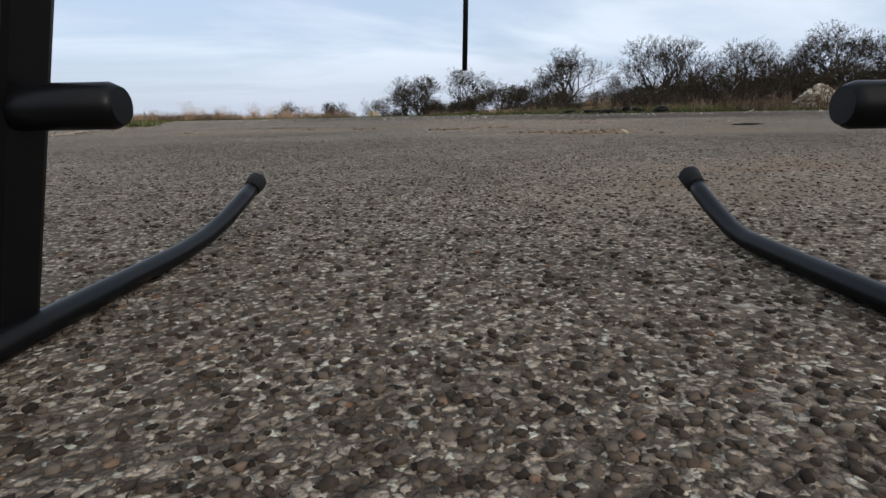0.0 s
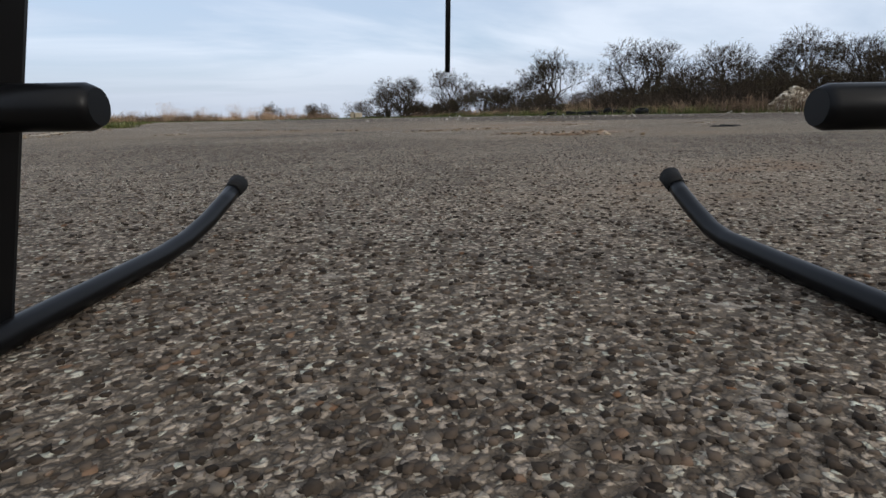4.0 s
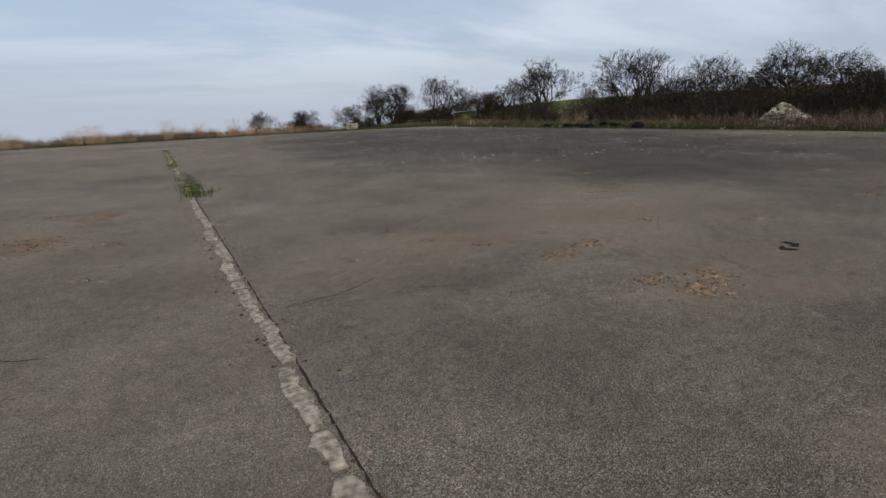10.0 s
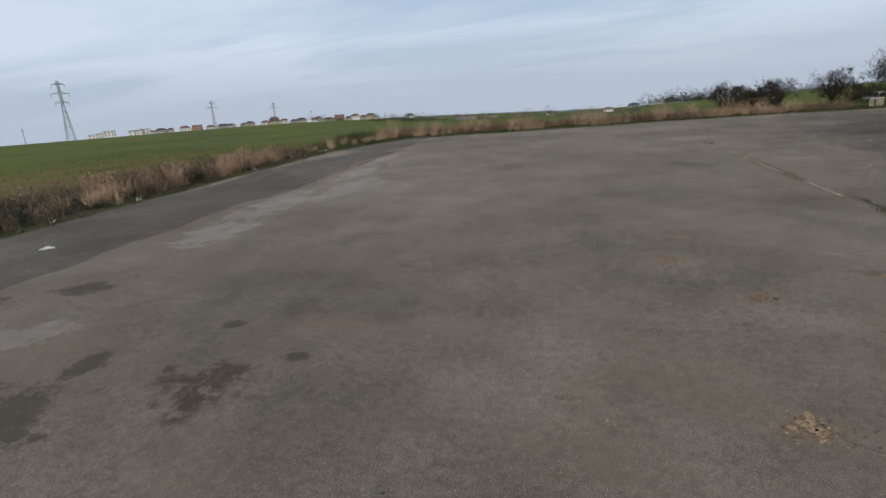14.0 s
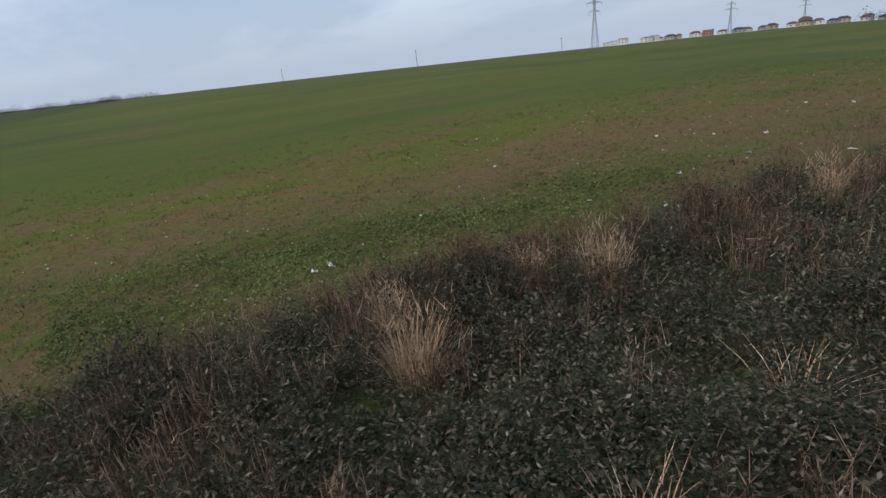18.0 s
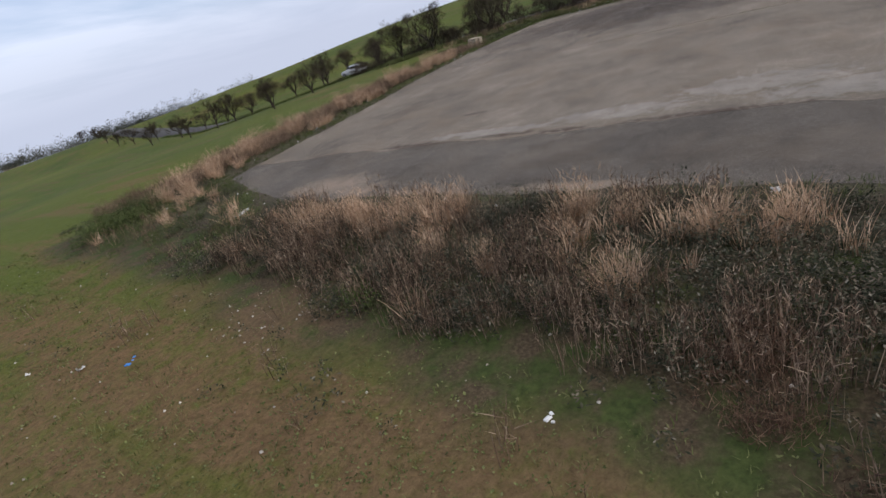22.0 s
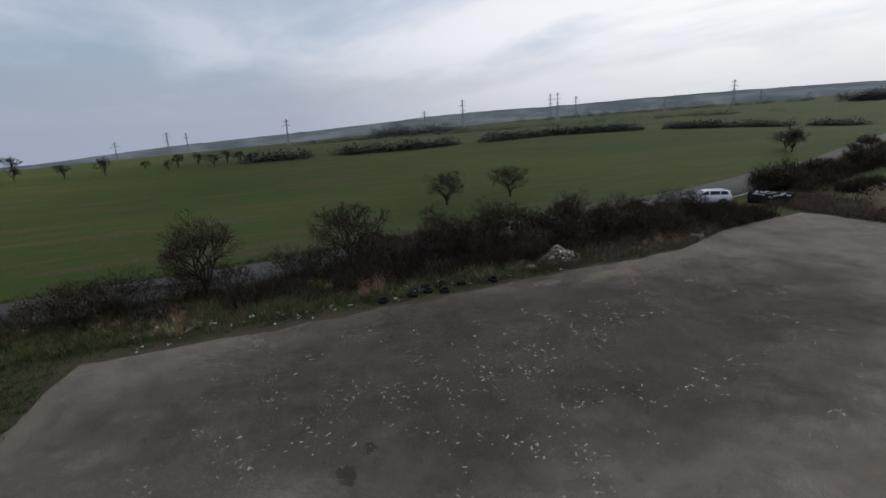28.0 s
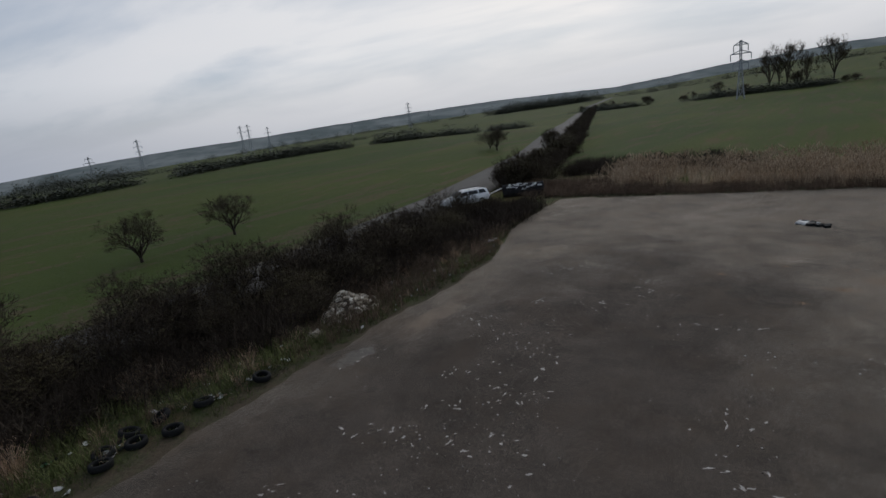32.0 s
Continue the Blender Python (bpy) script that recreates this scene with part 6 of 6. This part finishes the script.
def graffiti_pipe():
    """A thick concrete pipe lying on its side, sprayed with pale strokes."""
    mid, ax = Vector((31.3, -10.9, 0)), radians(30)
    root = empty("concrete_pipe", pose(31.3, -10.9, float(height_at(31.3, -10.9)), 0, 0, 30))
    dark = plain("dark_concrete", (0.03, 0.029, 0.03), 0.9, scale=5.0, vary=0.5)
    bm = bmesh.new()
    n, out, inn, half = 28, 0.75, 0.62, 2.3
    rings = []
    for xx, rr in ((-half, inn), (-half, out), (half, out), (half, inn)):
        rings.append([bm.verts.new((xx, rr * math.cos(2 * math.pi * k / n), 0.75 + rr * math.sin(2 * math.pi * k / n))) for k in range(n)])
    for a, b in zip(rings, rings[1:] + rings[:1]):
        for k in range(n):
            f = bm.faces.new((a[k], a[(k + 1) % n], b[(k + 1) % n], b[k]))
            f.smooth = True
    bmesh.ops.recalc_face_normals(bm, faces=bm.faces)
    part("pipe", bm, dark, root)
    spray = plain("spray_paint", (0.62, 0.62, 0.60), 0.6, scale=8.0, vary=0.2)
    r = random.Random(4)
    for k in range(22):
        bm = bmesh.new()
        x0, a0 = -1.9 + 3.6 * k / 21 + r.uniform(-0.1, 0.1), radians(r.uniform(20, 75))
        pts = [(x0 + r.uniform(-0.28, 0.28) * i, 0.756 * math.cos(a0 + 0.22 * i * r.uniform(-1, 1.4)), 0.75 + 0.756 * math.sin(a0 + 0.22 * i * r.uniform(-1, 1.4))) for i in range(3)]
        pts = [(x, 0.758 * math.cos(math.atan2(z - 0.75, y)), 0.75 + 0.758 * math.sin(math.atan2(z - 0.75, y))) for x, y, z in pts]
        tube(bm, pts, 0.05, 5)
        part("paint_stroke", bm, spray, root, "pale sprayed paint stroke")
    root.scale = (0.86, 0.82, 0.82)
    return tagged(root, "dark concrete pipe with pale sprayed strokes", "pipe")


graffiti_pipe()
bm = bmesh.new()
tube(bm, [(34.3, -7.9, 0.2), (32.6, -10.0, 0.95)], 0.055, 8)
barrier = empty("barrier_pole")
part("pole", bm, plain("white_pole", (0.68, 0.67, 0.64), 0.5, vary=0.15), barrier)
bm = bmesh.new()
box(bm, (0.14, 0.14, 0.5), (34.33, -7.87, float(height_at(34.3, -7.9)) + 0.22), bevel=0.01)
part("post", bm, black, barrier)
tagged(barrier, "white barrier pole leaning on the pipe", "barrier")


# scraps on the paving
def scrap_pile(x, y, seed, label, mats, count, size, group="", turn=20.0, flat=1.0):
    root = empty("scrap", pose(x, y, 0.0, 0, 0, turn))
    r = random.Random(seed)
    for k in range(count):
        bm = bmesh.new()
        w, d, h = (size * r.uniform(0.3, 1.0) for _ in range(3))
        box(bm, (w, d * 0.6, h * 0.22 * flat), (r.uniform(-size, size) * 1.3, r.uniform(-size, size) * 0.5, h * 0.13 * flat), (r.uniform(-6, 6) * flat, r.uniform(-6, 6) * flat, r.uniform(0, 180)), 0.008, 0.85)
        part("piece", bm, mats[k % len(mats)], root)
    return tagged(root, label, "scrap", group)


pale_card = plain("pale_card", (0.58, 0.57, 0.54), 0.7, vary=0.2)
scrap_pile(7.5, 0.15, 3, "heap of black and white scrap on the tarmac", [rubber, rubber, pale_card, black], 16, 0.62, turn=-35.0)
scrap_pile(4.8, 7.19, 5, "flat black scrap of rubber on the tarmac", [rubber], 7, 0.12, flat=0.3)
scrap_pile(25.1, 6.0, 7, "pale flattened cardboard sheets on the verge", [pale_card, plain("grey_card", (0.35, 0.34, 0.32), 0.8, vary=0.2)], 8, 0.55)
scrap_pile(25.3, 14.85, 9, "broken pale boards standing in weeds", [pale_card, black], 7, 0.4)
scrap_pile(-18.4, 16.2, 11, "crumpled white paper on the tarmac strip", [pale_card], 5, 0.2)
scrap_pile(-22.15, 40.0, 13, "white plastic bags caught in weeds", [litter_white], 9, 0.28)

tan_board, green_cloth = plain("tan_board", (0.30, 0.22, 0.14), 0.9, vary=0.4), plain("green_plastic", (0.05, 0.16, 0.06), 0.5, vary=0.3)
scrap_pile(-29.5, 33.9, 71, "small crumpled blue plastic scrap on the field", [plain("blue_plastic", (0.03, 0.2, 0.55), 0.4, vary=0.2)], 4, 0.15)
scrap_pile(-28.1, 24.4, 73, "torn white paper lying on the field edge", [litter_white], 3, 0.13)
scrap_pile(-28.37, 17.7, 75, "torn white paper lying on the field edge", [litter_white], 3, 0.16)
r = random.Random(23)
for k in range(17):
    kinds = [[pale_card, rubber, tan_board], [tan_board, litter_white, rubber], [rubber, pale_card, green_cloth], [litter_white, tan_board]][k % 4]
    scrap_pile(r.uniform(22.5, 24.6), 22.5 + 1.45 * k + r.uniform(-0.5, 0.5), 40 + k, ("low heap of mixed rubbish in the weeds", "broken boards and rags thrown in weeds")[k % 2], kinds, r.randint(5, 9), r.uniform(0.22, 0.42), "rubbish along the verge", r.uniform(0, 180))


def litter_bit(seed):
    r = np.random.default_rng(seed)
    bm = bmesh.new()
    bmesh.ops.create_grid(bm, x_segments=3, y_segments=3, size=0.5)
    for v in bm.verts:
        v.co.z = abs(r.normal(0, 0.18))
        v.co.x *= 1.0 + 0.25 * r.normal()
    ext = bmesh.ops.solidify(bm, geom=bm.faces[:], thickness=0.03)
    me = bpy.data.meshes.new("litter")
    bm.to_mesh(me)
    bm.free()
    me.materials.append(litter_white)
    return me


bits = [litter_bit(300 + k) for k in range(5)]
r = random.Random(17)
for k in range(150):
    if k < 70:
        y = r.uniform(4, 47)
        x = float(east_x(y)) + 0.3 + r.uniform(0, 3.0)
    elif k < 100:
        x = r.uniform(-24, 18)
        y = float(north_edge(x)) + 0.3 + r.random() ** 2 * 4
    elif k < 130:
        y = r.uniform(2, 44)
        x = float(edge_w(y)) - 0.2 - 1.6 * r.random() ** 2
    else:
        x, y = -30 - 6 * r.random(), r.uniform(8, 40)
    ob = new("litter", bits[k % 5])
    s = r.uniform(0.06, 0.24) * (1.05 if k < 70 else 0.8)
    ob.matrix_world = pose(x, y, float(height_at(x, y)) + 0.03, r.uniform(-20, 20), r.uniform(-20, 20), r.uniform(0, 360)) @ Matrix.Diagonal((s, s * 0.7, s, 1))
    tagged(ob, "scrap of crumpled white plastic or paper litter", "litter", "litter on the verge")


def bottle():
    root = empty("plastic_bottle", pose(-21.76, 13.06, -0.05 + 0.04, 0, 0, 35))
    bm = bmesh.new()
    tube(bm, [(-0.12, 0, 0.03), (-0.11, 0, 0.03), (0.06, 0, 0.03), (0.10, 0, 0.03), (0.13, 0, 0.03)], [0.02, 0.033, 0.033, 0.014, 0.013], 12)
    part("body", bm, litter_white, root)
    bm = bmesh.new()
    tube(bm, [(0.126, 0, 0.03), (0.15, 0, 0.03)], 0.017, 12)
    part("cap", bm, plain("blue_cap", (0.02, 0.06, 0.35), 0.4, vary=0.1), root, "blue cap")
    return tagged(root, "white plastic bottle with blue cap on soil", "bottle")


bottle()

# ---- far things ----
steel = plain("grey_steel", (0.30, 0.32, 0.34), 0.6, 0.1, vary=0.12)


def pylon(x, y, tall, turn, arms, group):
    z = float(height_at(x, y))
    root = empty("pylon", pose(x, y, z, 0, 0, turn))
    half = tall * 0.06
    segs = []
    waist = tall * 0.62
    def w(h):
        return half + (half * 0.26 - half) * min(h / waist, 1.0) if h < waist else half * 0.26
    lv = [0, 0.16, 0.3, 0.42, 0.52, 0.62, 0.72, 0.82, 0.92, 1.0]
    for a, b in zip(lv, lv[1:]):
        ha, hb = a * tall, b * tall
        ca, cb = [[(sx * w(h), sy * w(h), h) for sx, sy in ((-1, -1), (1, -1), (1, 1), (-1, 1))] for h in (ha, hb)]
        for i in range(4):
            j = (i + 1) % 4
            segs += [(*ca[i], *cb[i], 0.17, 0.15), (*ca[i], *cb[j], 0.07, 0.07), (*ca[j], *cb[i], 0.07, 0.07), (*cb[i], *cb[j], 0.08, 0.08)]
    part("mast", np_mesh("mast", *tubes_np(segs, 4), steel), None, root)
    for at, wide in arms:
        h = at * tall
        arm = []
        for s in (-1, 1):
            arm += [(0, 0, h + 1.2, s * wide, 0, h, 0.2, 0.14), (s * w(h), 0.3, h, s * wide, 0, h, 0.2, 0.16), (s * w(h), -0.3, h, s * wide, 0, h, 0.2, 0.16), (s * wide, 0, h, s * wide, 0, h - 2.4, 0.16, 0.16), (s * wide * 0.6, 0, h, s * wide * 0.6, 0, h + 0.5, 0.07, 0.07)]
        part("crossarm", np_mesh("crossarm", *tubes_np(arm, 4), steel), None, root)
    return tagged(root, "grey steel lattice power pylon in far fields", "pylon", group)


def polar(x, y, az, far):
    return x + far * math.sin(radians(az)), y + far * math.cos(radians(az))


BARREL, PINE = [(0.64, 4.2), (0.79, 5.6), (0.94, 4.0)], [(0.76, 6.5), (0.92, 4.0)]
for az, far, tall, arms in ((-46.8, 470, 41, BARREL), (-35.1, 700, 32, PINE), (-29.5, 900, 34, PINE)):
    pylon(*polar(-10, 7, az, far), tall, 15 - az, arms, "pylons across the fields")
for az, far, tall, arms in ((63.0, 1300, 34, PINE), (70.4, 1250, 36, PINE), (81.2, 1000, 30, PINE), (85.5, 900, 34, BARREL), (87.2, 1150, 40, PINE), (96.5, 760, 34, PINE), (110.6, 760, 30, PINE), (114.6, 820, 44, BARREL), (123.6, 900, 44, BARREL), (124.3, 940, 46, BARREL), (126.1, 1000, 40, PINE), (134.4, 1400, 30, PINE), (140.3, 900, 40, BARREL), (142.4, 1500, 34, PINE)):
    pylon(*polar(0, 38, az, far), tall, 25 - az, arms, "pylons across the fields")
pylon(38.6, -196.0, 20.5, 190, [(0.62, 2.5), (0.78, 3.3), (0.93, 2.3)], "pylons across the fields")
for az, far, tall in ((-64.1, 360, 10.5), (-77.0, 420, 10.0), (-50.0, 390, 9.0)):
    x, y = polar(-10, 7, az, far)
    z = float(height_at(x, y))
    bm = bmesh.new()
    tube(bm, [(x, y, z - 0.3), (x, y, z + tall)], [0.16, 0.11], 8)
    tube(bm, [(x - 0.9, y, z + tall - 0.6), (x + 0.9, y, z + tall - 0.6)], 0.07, 6)
    tagged(part("power_pole", bm, bark), "thin wooden power pole in the far field", "pole", "wooden poles")

wall_white, wall_brick = plain("white_render", (0.66, 0.65, 0.62), 0.8, scale=1.0, vary=0.1), plain("orange_brick", (0.34, 0.20, 0.14), 0.85, scale=1.0, vary=0.2)
roof_dark, roof_red = plain("dark_roof", (0.05, 0.05, 0.055), 0.7, scale=1.0, vary=0.2), plain("red_roof", (0.15, 0.075, 0.055), 0.8, scale=1.0, vary=0.2)
wall_grey, wall_tan = plain("grey_render", (0.36, 0.36, 0.35), 0.85, scale=1.0, vary=0.15), plain("tan_render", (0.46, 0.37, 0.27), 0.85, scale=1.0, vary=0.15)
glass_dark = plain("dark_panes", (0.03, 0.035, 0.045), 0.15, scale=1.0, vary=0.1)


def house(x, y, wide, deep, tall, turn, wall, roof, flat, storeys, label):
    z = float(height_at(x, y))
    root = empty("house", pose(x, y, z - 0.2, 0, 0, turn))
    bm = bmesh.new()
    box(bm, (wide, deep, tall), (0, 0, tall / 2))
    part("wall", bm, wall, root)
    bm = bmesh.new()
    if flat:
        box(bm, (wide + 0.5, deep + 0.5, 0.35), (0, 0, tall + 0.17))
    else:
        vs = [bm.verts.new(v) for v in ((-wide / 2 - 0.4, -deep / 2 - 0.4, tall), (wide / 2 + 0.4, -deep / 2 - 0.4, tall), (wide / 2 + 0.4, deep / 2 + 0.4, tall), (-wide / 2 - 0.4, deep / 2 + 0.4, tall), (-wide * 0.28, 0, tall + deep * 0.3), (wide * 0.28, 0, tall + deep * 0.3))]
        for f in ((0, 1, 5, 4), (2, 3, 4, 5), (1, 2, 5), (3, 0, 4), (3, 2, 1, 0)):
            bm.faces.new([vs[i] for i in f])
    part("roof", bm, roof, root)
    for s in range(storeys):
        n = max(2, int(wide / 3.2))
        for k in range(n):
            bm = bmesh.new()
            box(bm, (1.3, 0.12, 1.3), (-wide / 2 + wide * (k + 0.5) / n, -deep / 2 - 0.02, 1.5 + tall - 2.9 - 2.8 * (storeys - 1 - s)))
            part("window", bm, glass_dark, root)
    return tagged(root, label, "house", "houses beyond the field")


r = random.Random(8)
for k in range(34):
    az = -45.0 + 26.0 * k / 33 + r.uniform(-0.6, 0.6)
    far = 740 + r.uniform(-80, 160)
    x, y = polar(-12, 8, az, far)
    if k < 6:
        house(x, y, 9 + k % 3, 8, 5.4 + 0.9 * (k % 3), -az - 8, wall_white, roof_dark, True, 2, "white flat roofed new house across the field")
    elif k % 9 == 1:
        house(x, y, 11, 8, 7.2, -az + r.uniform(-20, 20), wall_brick, roof_red, k % 2 == 0, 2, "orange brick house shell across the field")
    else:
        house(x, y, r.uniform(7, 13), 8, r.uniform(3.0, 6.2), -az + r.uniform(-40, 40), (wall_white, wall_grey, wall_tan)[k % 3], roof_red if k % 3 == 0 else roof_dark, False, 1 + k % 2, "pale house with pitched roof across the field")
for k in range(11):
    az = -19 + 36.0 * r.random()
    x, y = polar(-30, 20, az, 640 + 160 * r.random())
    house(x, y, r.uniform(9, 14), 8, r.uniform(3.2, 5.4), -az + r.uniform(-40, 40), (wall_grey, wall_white, wall_tan)[k % 3], roof_red if k % 2 else roof_dark, False, 1, "pale village house with pitched roof far off")

tuft_far = [leaves(rng, 70, 1.3, 1.35, 0.22) for _ in range(4)]
wood_far = [leaves(rng, 200, 1.1, 1.5, 0.15) for _ in range(4)]
dark_wood = island_mat("far_trees", [(0.0, (0.055, 0.062, 0.045)), (0.6, (0.085, 0.092, 0.07)), (1.0, (0.12, 0.12, 0.095))], 0.95, 1.0)


def tree_belt(pts, count, size, deep, label):
    pts = np.array(pts, float)
    t = rng.uniform(0, len(pts) - 1, count)
    i = np.minimum(t.astype(int), len(pts) - 2)
    at = pts[i] + (pts[i + 1] - pts[i]) * (t - i)[:, None] + rng.normal(0, deep, (count, 2))
    gap = lumpy(at[:, 0], at[:, 1], 0.06 if size > 2 else 0.17, 1.0)
    at = at[gap > (0.28 if size > 2 else 0.17)]
    xyz = np.column_stack([at, height_at(at[:, 0], at[:, 1]) - 0.2])
    stuff("tree_belt", scattered(rng, wood_far if size > 4 else tuft_far, xyz, size * 0.32, size * 1.3), dark_wood, label, "trees")


tree_belt([(104, 34), (107, -4), (117, -40), (113, -62), (105, -88), (99, -140)], 1700, 1.6, 1.3, "dark hedge along the far side of the field")
tree_belt([polar(0, 38, a, 480) for a in (98, 105, 112, 120, 128, 136, 143)], 420, 3.4, 12, "scrubby dark hedge on the far hillside")
tree_belt([polar(0, 38, a, 700) for a in (104, 108, 111, 114)], 160, 8.0, 14, "grey clump of tall trees on the hill")
tree_belt([polar(0, 38, a, 820) for a in (149, 152, 155, 158)], 420, 8.0, 12, "dark pine wood on the horizon")
tree_belt([polar(0, 38, a, 1300) for a in (120, 130, 140, 150, 160, 170, 180)], 330, 9.0, 40, "hazy wooded ridge on the horizon")
tree_belt([polar(0, 38, a, 900) for a in (160, 166, 172, 178, 185)], 300, 4.5, 16, "dark trees beyond the far field")
tree_belt([polar(-20, 20, a, 620) for a in (10, 16, 22, 28, 34)], 260, 8.0, 14, "grey wooded rise behind the fruit trees")
tree_belt([polar(-20, 20, a, 800) for a in (-112, -100, -94, -90)], 150, 5.0, 12, "low line of trees at the edge of the field")
tree_belt([polar(-20, 20, a, 560) for a in (-24, -12, 0, 12, 22)], 260, 5.0, 14, "scattered trees round the village")
tree_belt([polar(6.3, 35.1, a, f) for a, f in ((156, 345), (161, 312), (167, 285), (173, 266), (179, 254), (187, 246), (196, 242))], 1500, 2.3, 3.0, "grey brown hedge at the end of the field")
for k in range(22):
    az = 158 + 1.75 * k + 0.8 * math.sin(k * 2.7)
    x, y = polar(6.3, 35.1, az, np.interp(az, [156, 167, 179, 196], [348, 288, 258, 245]) + 3 * math.sin(k))
    put((far_shrubs + far_trees)[k % 4], x, y, 1.35 + 0.4 * math.sin(k * 1.9), k * 1.7, "bushes in the hedge at the end of the field")
for k, (az, far, size) in enumerate([(174.3, 275, 3.3), (175.6, 280, 3.5), (177.0, 272, 2.5), (178.9, 278, 3.4), (175.0, 290, 2.6)]):
    x, y = polar(6.3, 35.1, az, far)
    put(far_trees[(0, 1, 0, 1, 1)[k]], x, y, size * 0.72, k * 1.2, "tall bare trees beyond the reeds", 1.75)

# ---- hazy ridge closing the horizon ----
ridge_mat = bpy.data.materials.new("painted_haze")
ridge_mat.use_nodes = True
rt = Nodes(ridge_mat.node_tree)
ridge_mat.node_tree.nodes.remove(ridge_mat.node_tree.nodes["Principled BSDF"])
# haze is painted in: the ridge emits flat blue-grey and takes no light
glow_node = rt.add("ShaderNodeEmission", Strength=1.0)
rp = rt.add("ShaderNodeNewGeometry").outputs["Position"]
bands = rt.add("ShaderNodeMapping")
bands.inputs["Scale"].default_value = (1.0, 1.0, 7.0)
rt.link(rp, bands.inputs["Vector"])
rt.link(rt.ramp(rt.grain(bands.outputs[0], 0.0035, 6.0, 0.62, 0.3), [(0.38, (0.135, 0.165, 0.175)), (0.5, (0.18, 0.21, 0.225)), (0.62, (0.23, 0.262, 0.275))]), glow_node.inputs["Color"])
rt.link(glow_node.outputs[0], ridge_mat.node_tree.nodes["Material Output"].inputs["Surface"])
RIDGE_AZ = [-40, -20, 0, 15, 30, 57, 66, 75, 86, 97, 109, 119, 127, 140, 151, 161, 170, 180, 200]
RIDGE_UP = [-1.5, -1.6, -2.2, -2.4, -2.4, -2.8, -2.8, -2.6, -1.85, -1.35, -0.55, -0.05, 0.15, 0.6, 0.75, 0.5, 1.25, 1.7, 1.3]
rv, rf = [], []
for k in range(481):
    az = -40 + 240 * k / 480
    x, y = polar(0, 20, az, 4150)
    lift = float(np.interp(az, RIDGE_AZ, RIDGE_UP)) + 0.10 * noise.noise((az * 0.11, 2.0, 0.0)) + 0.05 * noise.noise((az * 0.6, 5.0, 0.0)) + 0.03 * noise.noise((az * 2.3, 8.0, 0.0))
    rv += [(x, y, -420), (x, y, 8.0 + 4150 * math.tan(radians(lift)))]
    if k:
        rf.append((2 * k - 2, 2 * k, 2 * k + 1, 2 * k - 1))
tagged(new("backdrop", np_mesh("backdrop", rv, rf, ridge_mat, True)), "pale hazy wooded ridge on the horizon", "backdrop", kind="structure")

# small rusty chips strewn over the paving
bm = bmesh.new()
for k in range(170):
    x, y = (-2.6 + rng.normal() * 2.2, 10.6 + rng.normal() * 2.6) if k < 105 else (3.4 + rng.normal() * 1.7, 9.4 + rng.normal() * 2.2)
    if abs(x - SEAM_X) > 0.25 and y > 5.6:
        for _ in range(int(rng.integers(1, 6))):
            blot(bm, x + rng.normal() * 0.05, y + rng.normal() * 0.05, rng.uniform(0.006, 0.035), rng.uniform(0.006, 0.02), 0.003, 7, 0.7, 0.04)
tagged(part("rusty_chips", bm, pit_mat), "small rust coloured chips strewn over the paving", "chips", kind="stuff")
